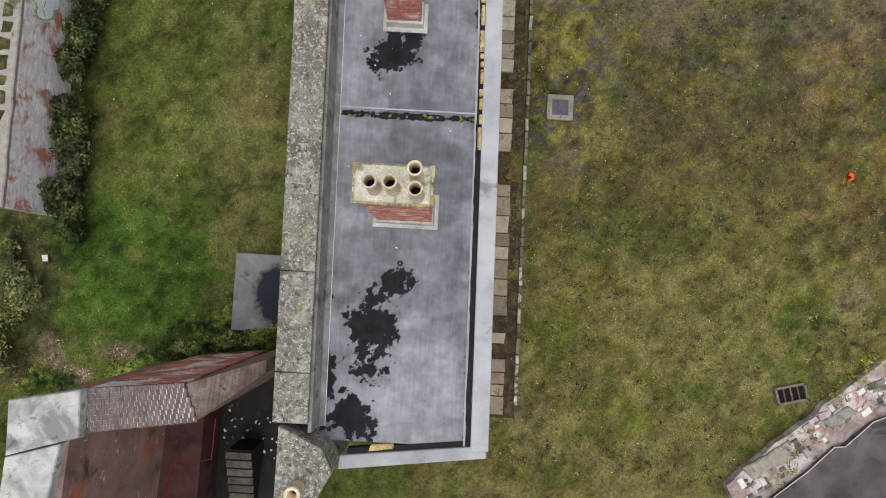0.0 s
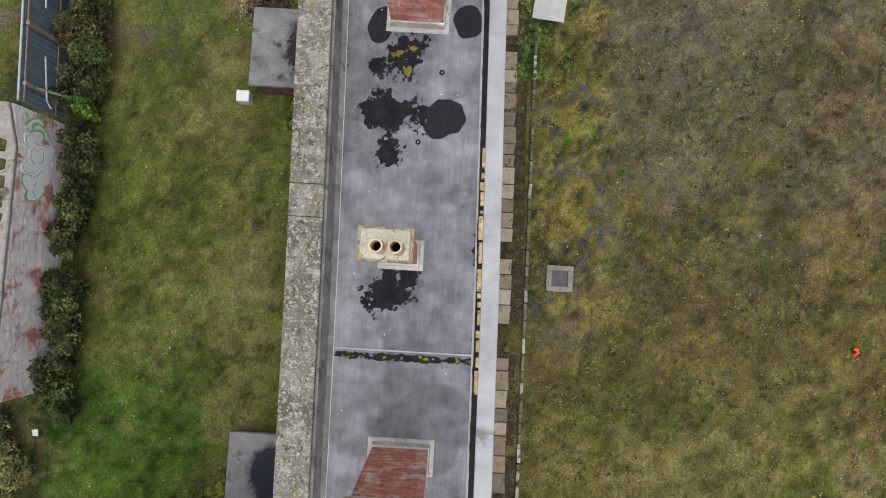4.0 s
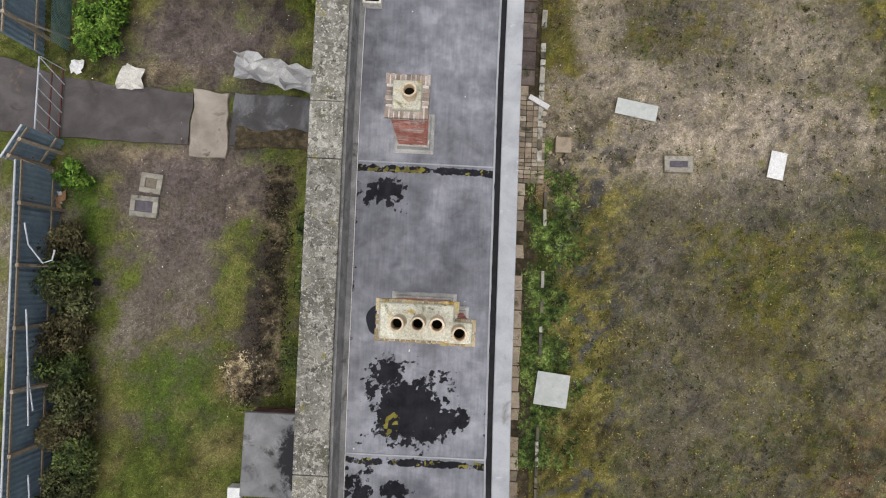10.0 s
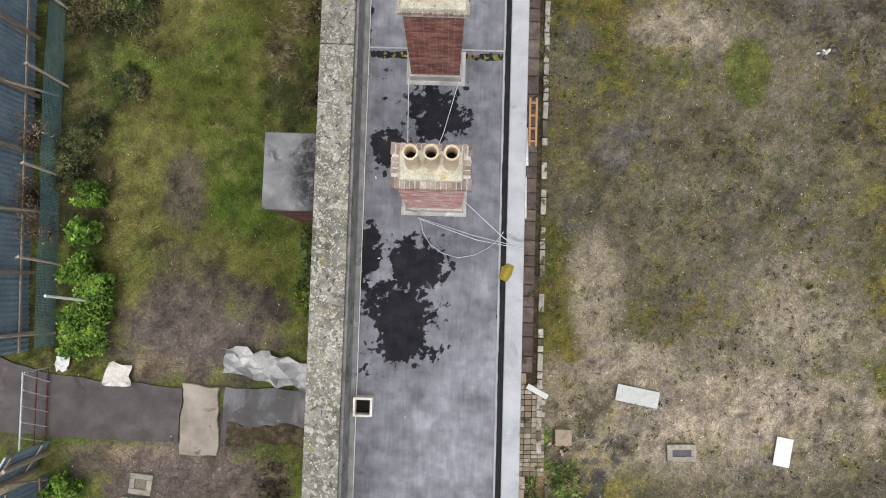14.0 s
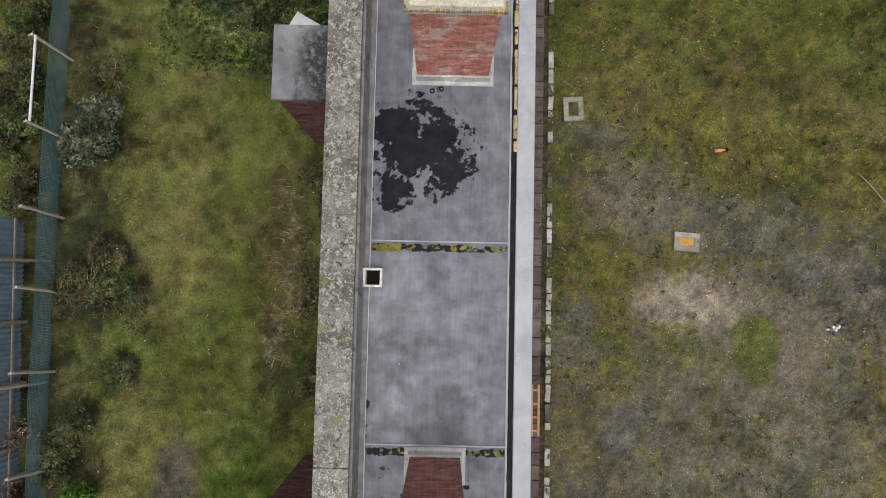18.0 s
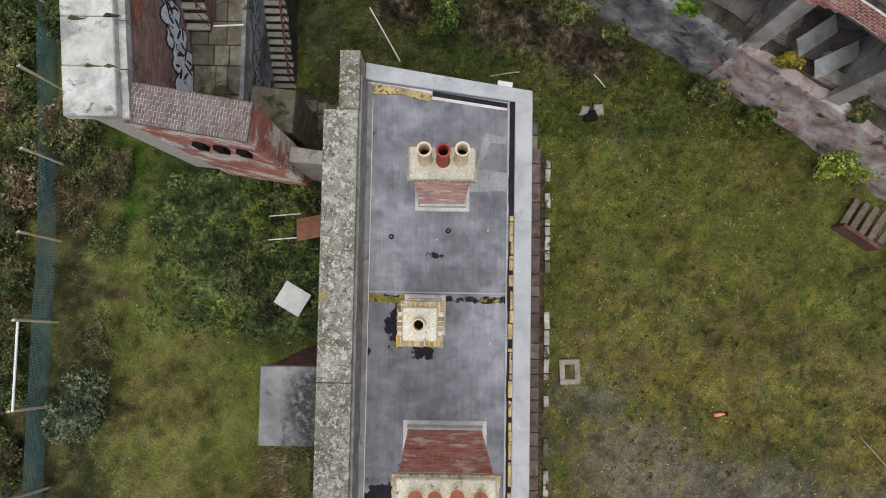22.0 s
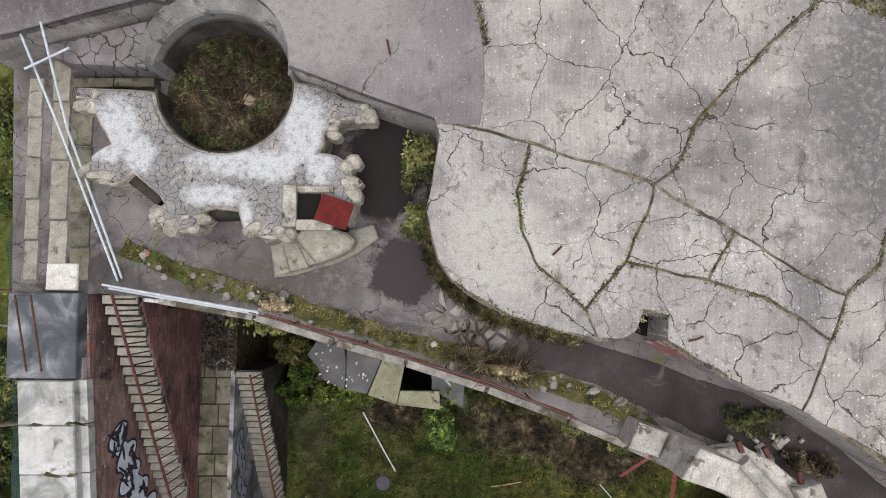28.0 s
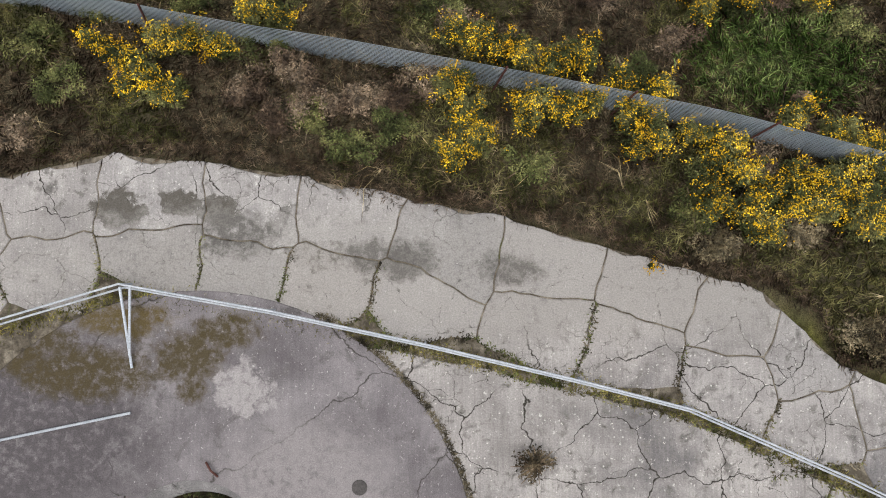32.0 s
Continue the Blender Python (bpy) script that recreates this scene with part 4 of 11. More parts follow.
STAINS_NORTH = [(-1.76, 28.68, 0.19, 0.43), (-2.06, 26.56, 0.22, 0.56), (-0.99, 26.15, 0.52, 0.56), (-1.27, 25.14, 0.68, 0.74), (-1.43, 24.51, 0.37, 0.31), (-0.8, 29.68, 0.66, 0.62), (-1.66, 28.86, 0.31, 0.37), (-1.45, 37.45, 0.85, 0.85), (-1.65, 38.12, 0.45, 0.28), (-1.74, 36.64, 0.56, 0.35), (-1.55, 41.75, 0.19, 0.37), (-1.04, 41.4, 0.24, 0.19), (-0.75, 43.4, 0.16, 0.07)]
PUDDLES = [(-1.25, 10.66, 0.31, 0.47), (0.71, 10.85, 0.28, 0.37), (0.26, 8.68, 0.47, 0.49), (-1.47, 16.01, 0.25, 0.31)]
SEAMS = [3.28, 13.02, 19.39, 30.96, 35.34, 42.44]


def roof_cover(x, y):
    x = x + bend(y)
    w1, w2 = fbm(x, y, 1.6, 21) - 0.5, fbm(x, y, 5.0, 22) - 0.5
    w3 = fbm(x, y, 13.0, 33, 2) - 0.5
    dark, halo = np.zeros_like(x), np.zeros_like(x)
    for cx, cy, rx, ry in STAINS + STAINS_NORTH:
        d = np.sqrt(((x - cx) / (rx * 1.12)) ** 2 + ((y - cy) / (ry * 1.12)) ** 2)
        dark = np.maximum(dark, 1.15 - 0.62 * d + w1 * 0.9 + w2 * 0.9 + w3 * 0.6)
        halo = np.maximum(halo, np.clip(1.5 - 0.55 * d + w1 * 0.8, 0, 1))
    wet = np.zeros_like(x)
    for cx, cy, rx, ry in PUDDLES:
        d = np.sqrt(((x - cx) / rx) ** 2 + ((y - cy) / ry) ** 2)
        wet = np.maximum(wet, 1.5 - d + (fbm(x, y, 2.2, 30, 2) - 0.5) * 0.9)
    moss = np.zeros_like(x)
    for s in SEAMS:
        k = np.clip(1.25 - np.abs(y - s) / 0.12, 0, 1)
        dark = np.maximum(dark, k * (0.74 + w2 * 0.9))
        moss = np.maximum(moss, k * (0.22 + (fbm(x, y, 1.1, 27) - 0.5) * 1.5 + (fbm(x, y, 14.0, 28, 2) - 0.5) * 1.8 + (0.25 if s > 35 else 0)))
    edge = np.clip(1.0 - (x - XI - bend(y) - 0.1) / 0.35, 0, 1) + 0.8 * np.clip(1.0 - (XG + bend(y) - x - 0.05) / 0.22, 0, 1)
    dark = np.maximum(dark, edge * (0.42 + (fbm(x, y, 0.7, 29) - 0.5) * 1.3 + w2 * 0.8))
    moss = np.maximum(moss, 0.9 * blob(x, y, -0.72, 9.85, 0.5, 0.45) * (0.35 + w2 * 2.2))
    moss = np.maximum(moss, blob(x, y, -1.2, 13.8, 0.26, 0.3) * (0.32 + w2 * 1.5 + w3 * 3.0))
    moss = np.maximum(moss, 0.8 * blob(x, y, 0.9, 27.0, 0.14, 0.2))
    worn = np.clip(0.45 - 0.2 * np.clip((y - 16) / 6, 0, 1) + 0.12 * np.clip((y - 42) / 3, 0, 1) - 0.3 * halo + (fbm(x, y, 0.5, 25) - 0.5) * 1.9 + (fbm(x, y, 2.4, 34) - 0.5) * 1.0 + 0.25 * (np.abs(x + 0.7) < 1.0) * (fbm(x, y, 0.3, 26) - 0.4), 0, 1)
    return np.clip(np.stack([dark, moss, wet, worn], -1), 0, 1)


M_ROOF = layered("mineral_felt_roof", ([(0.3, (0.1, 0.1, 0.112)), (0.5, (0.155, 0.156, 0.172)), (0.7, (0.21, 0.212, 0.232))], 1.7), [
    ("A", [(0.3, (0.19, 0.192, 0.21)), (0.7, (0.31, 0.313, 0.34))], 0.7, 2.6, 0.8, 0.28),
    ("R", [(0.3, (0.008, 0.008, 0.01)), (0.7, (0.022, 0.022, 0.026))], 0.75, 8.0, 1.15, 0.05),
    ("B", [(0.3, (0.014, 0.016, 0.021)), (0.7, (0.02, 0.022, 0.028))], 0.55, 2.0, 0.05, 0.03),
    ("G", [(0.3, (0.07, 0.068, 0.04)), (0.5, (0.16, 0.14, 0.03)), (0.7, (0.32, 0.275, 0.055))], 0.95, 14.0, 1.0, 0.06)], "cover", fine=60, bump=0.12, rough=0.72, grit=0.14, gleam=0.1, brush=0.09)
roof_xs, roof_ys = np.arange(XI, XG + 0.02, 0.045), np.arange(YS, YN, 0.045)
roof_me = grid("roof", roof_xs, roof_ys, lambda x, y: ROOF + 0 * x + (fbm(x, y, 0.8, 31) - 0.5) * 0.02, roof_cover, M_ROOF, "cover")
co = np.zeros(len(roof_me.vertices) * 3)
roof_me.vertices.foreach_get("co", co)
co = co.reshape(-1, 3)
co[:, 0] += bend(co[:, 1])
co[:, 1] = np.minimum(co[:, 1], 47.1 - (co[:, 0] + 2.4) * 0.14)
co[:, 1] = np.maximum(co[:, 1], -4.12 + (co[:, 0] + 1.5) * 0.12)
roof_me.vertices.foreach_set("co", co.ravel())
barracks = thing("barracks", "long flat-roofed Victorian barracks with stone parapet and brick stacks", "building")
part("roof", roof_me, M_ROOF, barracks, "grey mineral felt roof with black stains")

walls = strip(XW + 0.12, XE - 0.1, YS + 0.1, YN - 0.6, -0.3, ROOF - 0.05)
part("wall", walls, M_PLASTER, barracks, "pale plastered walls")
# north end, skewed
part("wall", Shape().prism([(XW + 0.12, 46.3), (XE - 0.1, 46.3), (XE - 0.1, 47.0), (-2.35, 47.55), (-2.75, 47.55), (-2.75, 46.4)], -0.3, ROOF - 0.06), M_PALEWALL, barracks, "pale lilac painted end wall")
for wx, ww, wz in ((-1.55, 0.8, 0.55), (0.15, 0.75, 0.6)):
    wy = 47.0 + (XE - 0.1 - wx) * 0.1537
    win = part("window", Shape().box((wx, wy, wz), (ww, 0.05, 0.9), -8.7), M_DARK, barracks, "dark unglazed basement window")
    part("window_bar", Shape().tube([(wx - ww / 2, wy + 0.1, wz), (wx + ww / 2, wy - 0.02, wz)], 0.02, 6), M_RUST, win)
    part("window_sill", Shape().box((wx, wy + 0.05, wz - 0.48), (ww + 0.15, 0.14, 0.07), -8.7), M_STEP, win)
# parapet of long stones
JOINTS = [-3.4, -2.37, -0.3, 6.17, 6.86, 12.92, 19.39, 20.6, 30.83, 40.73, 46.4]
strip_core = strip(XW + 0.1, XI - 0.03, YS + 0.5, 46.3, ROOF - 0.1, PAR - 0.14)
part("parapet_core", strip_core, M_COPING, barracks)
for a, b in zip(JOINTS, JOINTS[1:]):
    part("coping_stone", strip(XW, XI, a + 0.006, b - 0.006, PAR - 0.14, PAR + random.uniform(-0.01, 0.01)), M_COPING, barracks, bevel=0.02)
part("coping_stone", Shape().prism([(-2.84, 46.41), (-2.41, 46.41), (-2.41, 47.66), (-2.84, 47.66)], ROOF - 0.2, PAR - 0.01), M_COPING, barracks, bevel=0.02)
fillet, n_f = Shape(), 34
for k in range(n_f + 1):
    fy = YS + 0.3 + (46.9 - YS) * k / n_f
    fillet.v += [(fx + float(bend(fy)), fy, fz) for fx, fz in ((XI - 0.02, PAR - 0.16), (XI + 0.05, PAR - 0.17), (XI + 0.1, ROOF + 0.12), (XI + 0.2, ROOF + 0.03), (XI + 0.2, ROOF - 0.06), (XI - 0.02, ROOF - 0.06))]
fillet.f += [(k * 6 + i, k * 6 + (i + 1) % 6, k * 6 + 6 + (i + 1) % 6, k * 6 + 6 + i)[::-1] for k in range(n_f) for i in range(6)]
M_FILLET = surf("grey_mortar_fillet", [(0.3, (0.15, 0.15, 0.15)), (0.5, (0.215, 0.214, 0.212)), (0.7, (0.3, 0.298, 0.292))], 3.0, spots=[((0.1, 0.098, 0.09), 2.0, 0.57, 0.66)], grit=0.2, vary=0)
part("parapet_fillet", fillet, M_FILLET, barracks, "grey mortar fillet against the parapet")
part("fillet_edge", strip(XI + 0.2, XI + 0.211, YS + 0.3, 46.9, ROOF - 0.02, ROOF + 0.022), M_FLASH, barracks, "pale edge of the fillet")
part("felt_patch", Shape().prism([(0.29, 46.16), (0.76, 46.05), (0.76, 45.9), (0.42, 45.93), (0.14, 45.32), (0.78, 45.26), (0.78, 44.86), (-0.04, 44.82)], ROOF - 0.02, ROOF + 0.008), surf("paler_felt", [(0.3, (0.2, 0.205, 0.22)), (0.5, (0.25, 0.255, 0.272)), (0.7, (0.31, 0.315, 0.332))], 2.0, vary=0, brush=0.12, bump=0.05), barracks, "paler patch of felt")
# south pier with a small pot
part("pier", Shape().prism([(-2.5, -3.44), (-1.6, -3.85), (-1.35, -4.3), (-1.7, -5.0), (-2.05, -5.3), (-2.5, -5.2)], 0, PAR + 0.06), M_COPING, barracks, bevel=0.03)
pier_pot = part("pier_pot", Shape().lathe([(0.13, 0), (0.12, 0.4), (0.16, 0.42), (0.16, 0.52), (0.1, 0.52), (0.09, 0.1)], (-2.02, -4.62, PAR + 0.05)), M_BUFFPOT, barracks, smooth=True)
part("flue_mouth", Shape().lathe([(0.0, 0), (0.095, 0)], (-2.02, -4.62, PAR + 0.2)), M_SOOT, barracks)
# kerb, gutter trench along the east and across both ends
part("kerb", strip(XG + 0.06, XE, YS - 0.05, 47.08, ROOF - 0.25, ROOF + 0.1), M_KERB, barracks, "grey felted roof kerb", bevel=0.025)
part("kerb", Shape().prism([(-2.4, 47.3), (0.98, 46.84), (1.33, 46.98), (1.33, 47.1), (-2.4, 47.68)], ROOF - 0.25, ROOF + 0.09), M_KERB, barracks, bevel=0.025)
part("kerb", Shape().prism([(-1.35, -4.2), (1.52, -3.86), (1.8, -3.96), (1.8, -4.1), (-1.38, -4.5)], ROOF - 0.25, ROOF + 0.09), M_KERB, barracks, bevel=0.025)
gutter, n_g = Shape(), 340
for k in range(n_g + 1):
    gy0 = YS + (46.9 - YS) * k / n_g
    e0, e1 = (0.03 * noise.noise((gy0 * 0.9, 3.0, s)) + 0.022 * noise.noise((gy0 * 5, 7.0, s)) for s in (0.0, 9.0))
    gutter.v += [(g + float(bend(gy0)), gy0, z) for g, z in ((XG - 0.055 + e0, ROOF - 0.1), (XG - 0.055 + e0, ROOF + 0.036), (XG + 0.07 + e1, ROOF + 0.04), (XG + 0.07 + e1, ROOF - 0.1))]
gutter.f += [(k * 4 + i, k * 4 + i + 1, k * 4 + 5 + i, k * 4 + 4 + i)[::-1] for k in range(n_g) for i in range(3)]
part("gutter", gutter, M_BITUMEN, barracks, "black bitumen gutter line with ragged edges")
part("gutter_lip", strip(XG - 0.1, XG - 0.055, YS, 46.9, ROOF - 0.2, ROOF + 0.03), M_KERB, barracks)
part("gutter", Shape().prism([(-0.9, 46.98), (0.92, 46.72), (0.92, 46.8), (-0.9, 47.07)], ROOF - 0.2, ROOF + 0.02), M_BITUMEN, barracks)
part("gutter", Shape().prism([(-1.2, -4.16), (1.35, -3.86), (1.35, -3.76), (-1.2, -4.06)], ROOF - 0.2, ROOF + 0.02), M_BITUMEN, barracks)
# expanding foam in the gutter
for y0, y1 in ((2.6, 6.6), (6.7, 8.0), (37.5, 41.4), (41.6, 43.0), (43.1, 44.3)):
    y = y0
    while y < y1:
        w = random.uniform(0.12, 0.55)
        e0, e1 = random.uniform(-0.03, 0.02), random.uniform(-0.03, 0.015)
        part("foam_strip", strip(XG - 0.02 + e0, XG + 0.085 + e1, y, min(y + w, y1), ROOF, ROOF + random.uniform(0.06, 0.09), 0.2), M_FOAM, barracks, bevel=0.025)
        y += w + random.uniform(0.0, 0.2) ** 1.3
part("foam_strip", Shape().prism([(-2.25, 46.98), (-1.6, 46.98), (-0.95, 46.82), (-0.9, 47.0), (-1.6, 47.14), (-2.2, 47.22)], ROOF - 0.05, ROOF + 0.05), M_FOAM, barracks, bevel=0.03)
part("foam_strip", Shape().prism([(-0.75, -4.1), (-0.2, -4.02), (-0.2, -3.9), (-0.7, -3.95)], ROOF - 0.05, ROOF + 0.05), M_FOAM, barracks, bevel=0.03)
# roof seams: raised laps
for s in SEAMS:
    part("felt_lap", strip(XI + 0.12, XG - 0.06, s + 0.13, s + 0.16, ROOF - 0.02, ROOF + 0.022, 9), M_KERB, barracks)


def brick_walls(sh, x0, x1, y0, y1, z0, z1, l=0.215, h=0.065, j=0.011, d=0.05):
    """Courses of single bricks, half-bonded, on the four faces of a shaft."""
    c, z = 0, z0
    while z + h <= z1 + 0.001:
        for (ax, ay), (bx, by) in (((x0, y0), (x1, y0)), ((x1, y0), (x1, y1)), ((x1, y1), (x0, y1)), ((x0, y1), (x0, y0))):
            L = math.hypot(bx - ax, by - ay)
            ex, ey = (bx - ax) / L, (by - ay) / L
            s = -l / 2 if c % 2 else 0.0
            while s < L - 0.01:
                a, b = max(s, 0.0), min(s + l, L)
                if b - a > 0.03:
                    m = (a + b) / 2
                    o = random.uniform(-0.003, 0.004) - d / 2
                    sh.box((ax + ex * m + ey * o, ay + ey * m - ex * o, z + h / 2), (b - a, d, h), math.degrees(math.atan2(ey, ex)))
                s += l + j
        z += h + j
        c += 1
    return sh


def header_mesh(mat, w=0.074, l=0.205, h=0.07):
    return Shape().box((0, 0, 0), (w, l, h), taper=0.94).mesh("capping_brick", mat)


def chimney(x0, x1, y0, y1, top, pots, cap, label, wing=None, flash=0.3, bed=0.07, brick=None):
    """A brick stack through the roof: shaft, flashing, corbelled capping bricks, mortar flaunching and pots."""
    cx, cy = (x0 + x1) / 2, (y0 + y1) / 2
    ob = thing("chimney_stack", label, "chimney", (cx, cy, ROOF), "chimney stacks on the barracks roof")
    X0, X1, Y0, Y1, T = x0 - cx, x1 - cx, y0 - cy, y1 - cy, top - ROOF
    o = 0.09
    boxes = [(X0, X1, Y0, Y1)] + ([tuple(v - (cx, cx, cy, cy)[i] for i, v in enumerate(wing))] if wing else [])
    core, bricks, fl, base = Shape(), Shape(), Shape(), Shape()
    for k, (a, b, c, d) in enumerate(boxes):
        core.box(((a + b) / 2, (c + d) / 2, T / 2 - 0.1), (b - a - 2 * o - 0.03, d - c - 2 * o - 0.03, T - 0.1))
        brick_walls(bricks, a + o, b - o, c + o, d - o, flash, T - 0.16)
        base.box(((a + b) / 2, (c + d) / 2, flash / 2 - 0.05), (b - a - 0.06, d - c - 0.06, flash + 0.1), taper=0.95)
        base.box(((a + b) / 2, (c + d) / 2, 0.02), (b - a + 0.1, d - c + 0.1, 0.06), taper=0.9)
        core.box(((a + b) / 2, (c + d) / 2, T - 0.085), (b - a - 0.05, d - c - 0.05, 0.15))
        fl.box(((a + b) / 2, (c + d) / 2, T + 0.02), (b - a - bed, d - c - bed, 0.14 + 0.05 * k), taper=0.93)
    part("shaft", core, M_MORTAR, ob)
    part("brickwork", bricks, brick or M_BRICK, ob, "courses of worn red brick")["kind"] = "stuff"
    part("flashing", base, M_LEAD, ob, "pale grey mortar and lead flashing", bevel=0.015)
    part("flaunching", fl, M_FLAUNCH, ob, "cream mortar bed with lichen", bevel=0.03)
    me = header_mesh(cap)
    for k, (a, b, c, d) in enumerate(boxes):
        for z, ov in ((T - 0.035, 0.0), (T - 0.115, 0.045)):
            nx, ny = max(1, round((b - a - 2 * ov) / 0.086)), max(1, round((d - c - 2 * ov) / 0.086))
            sx, sy = (b - a - 2 * ov) / nx, (d - c - 2 * ov) / ny
            spots = [(a + ov + sx * (i + 0.5), e, 0.0) for i in range(nx) for e in (c + ov + 0.108, d - ov - 0.108)]
            if z > T - 0.05:
                spots += [(e, c + sy * (i + 0.5), 90.0) for i in range(3, ny - 3) for e in (a + 0.108, b - 0.108)]
            else:
                spots += [(e, c + ov + sy * (i + 0.5), 90.0) for i in range(3, ny - 3) for e in (a + ov + 0.108, b - ov - 0.108)]
            for px, py, r in spots:
                q = part("capping_brick", me, cap, ob)
                q.matrix_basis = pose(px + random.uniform(-0.006, 0.006), py + random.uniform(-0.008, 0.008), z + random.uniform(-0.005, 0.005), 0, 0, r + random.uniform(-2, 2))
    for px, py, h, r, mat in pots:
        r *= 0.9
        c = (px - cx, py - cy, T + 0.02)
        pot = part("chimney_pot", Shape().lathe([(r * 1.12, 0.0), (r * 1.06, 0.06), (r * 0.94, 0.1), (r * 0.88, h - 0.16), (r * 0.92, h - 0.13), (r * 0.97, h - 0.1), (r * 0.98, h - 0.01), (r * 0.94, h), (r * 0.73, h), (r * 0.69, h - 0.05), (r * 0.67, h - 0.55)], c, 24), mat, ob, smooth=True)
        part("flue_mouth", Shape().lathe([(0.0, h - min(0.42, 0.6 * h)), (r * 0.71, h - min(0.42, 0.6 * h))], c, 24), M_SOOT, pot)
    return ob


B, R, O, D = M_BUFFPOT, M_REDPOT, M_ORANGEPOT, M_OXIDEPOT
chimney(-0.92, 0.44, 0.82, 1.52, 8.95, [(-0.52, 1.08, 0.82, 0.135, B), (-0.22, 1.09, 0.82, 0.135, B), (0.15, 1.3, 0.85, 0.135, B), (0.17, 1.0, 0.82, 0.135, B)], M_LICHENBRICK, "red brick chimney stack with four buff pots")
chimney(-0.96, -0.04, 5.24, 5.83, 8.95, [(-0.57, 5.47, 0.75, 0.125, B), (-0.28, 5.47, 0.75, 0.125, B)], M_LICHENBRICK, "small brick chimney stack with two buff pots")
chimney(-1.11, 0.22, 10.57, 11.3, 8.95, [(-0.73, 11.0, 0.85, 0.13, R), (-0.45, 10.94, 0.75, 0.125, O), (0.03, 11.36, 0.9, 0.14, R), (-0.1, 10.97, 0.8, 0.125, R)], M_GREYBRICK, "brick chimney stack with four terracotta pots", wing=(-0.14, 0.24, 11.0, 11.6))
chimney(-1.22, 0.12, 15.96, 16.66, 8.95, [(-0.82, 16.31, 0.75, 0.13, B), (-0.51, 16.32, 0.75, 0.13, B), (-0.22, 16.32, 0.75, 0.13, B), (0.12, 16.2, 0.72, 0.135, B)], M_LICHENBRICK, "brick chimney stack with a row of four buff pots", bed=0.1, wing=(-0.16, 0.4, 15.94, 16.4))
chimney(-1.36, -0.56, 19.8, 20.62, 8.1, [(-0.91, 20.22, 0.35, 0.15, B)], M_GREYBRICK, "square brick chimney stack with one short pot", bed=0.26)
chimney(-1.34, 0.01, 27.4, 28.18, 8.85, [(-0.96, 27.82, 0.9, 0.14, B), (-0.65, 27.83, 0.9, 0.14, B), (-0.34, 27.83, 0.9, 0.14, B)], M_GREYBRICK, "tall brick chimney stack with three cream pots and loose wires", bed=0.26, brick=M_BRICKPINK)
chimney(-1.33, -0.1, 30.33, 31.03, 8.85, [(-0.95, 30.69, 0.9, 0.125, R), (-0.68, 30.69, 0.9, 0.125, R), (-0.36, 30.7, 0.85, 0.12, O)], M_GREYBRICK, "dark red brick chimney stack with three terracotta pots", brick=M_BRICKPURPLE)
chimney(-1.37, 0.37, 39.02, 39.78, 8.9, [(-0.98, 39.43, 0.8, 0.125, O), (-0.67, 39.43, 0.8, 0.125, O), (-0.32, 39.45, 0.8, 0.125, O), (0.05, 39.43, 0.8, 0.125, O)], M_LICHENBRICK, "wide red brick chimney stack with four orange pots")
chimney(-1.39, -0.57, 41.7, 42.5, 8.3, [(-0.99, 42.11, 0.45, 0.13, B)], M_LICHENBRICK, "square brick chimney stack with one short cream pot", bed=0.2)
chimney(-1.21, -0.08, 44.42, 44.99, 9.1, [(-0.91, 44.75, 0.85, 0.13, B), (-0.63, 44.74, 0.85, 0.125, D), (-0.35, 44.76, 0.85, 0.13, B)], M_LICHENBRICK, "red brick chimney stack with two buff pots and one dark", bed=0.02, brick=M_BRICKPINK)


# ---- fort: retaining wall, terrace, gun floor ----
TZ, SZ = 6.2, 7.6
COPE = [(-7.65, 54.95), (-6.5, 54.85), (-4.5, 54.52), (-2.84, 54.02), (-1.42, 53.63), (0.23, 53.12), (1.86, 52.52), (3.02, 52.05), (5.1, 51.12), (6.8, 50.05), (8.57, 48.9), (12.5, 46.2), (18, 42.0), (26, 36)]
west_edge = [(-9.45, 54.8), (-9.75, 60), (-9.9, 65.8)]
back = [(-8.9, 66.15), (-6.8, 66.65), (-3.9, 66.35), (0.3, 65.58), (5.2, 64.25), (6.6, 62.9), (14, 59.8), (26, 54)]
INNER = [(x + (0.9 if x > 0.5 else 0.0), y + (1.8 if x > 0.5 else 0.0)) for x, y in COPE]
setting("terrace", Shape().prism(west_edge[:1] + COPE + back[::-1] + west_edge[::-1][:2], 5.3, TZ), M_TERRACE, "cracked grey terrace paving on the fort's casemates", "terrace")
setting("wall_casemates", Shape().prism([(-9.4, 54.9)] + INNER + back[::-1] + [(-9.8, 65.7), (-9.7, 60)], -0.5, 5.28), M_CASE, "stained plaster back wall of the casemates", "wall")
PIT = (-5.02, 59.07)


def rim(a):
    """Reach of the gun floor's edge from the pit's middle, at an angle in degrees."""
    return 1.42 + 0.28 * max(0.0, math.sin(radians(a * 0.95))) ** 1.3


arc = [(PIT[0] + rim(a) * math.cos(radians(a)), PIT[1] + rim(a) * math.sin(radians(a))) for a in range(125, -1, -8)]
south_edge = [(-9.7, 59.6), (-8.77, 59.8), (-7.4, 60.2), (-6.3, 60.5)] + arc + [(-3.55, 59.2), (-2.0, 58.62), (-0.86, 58.24)]
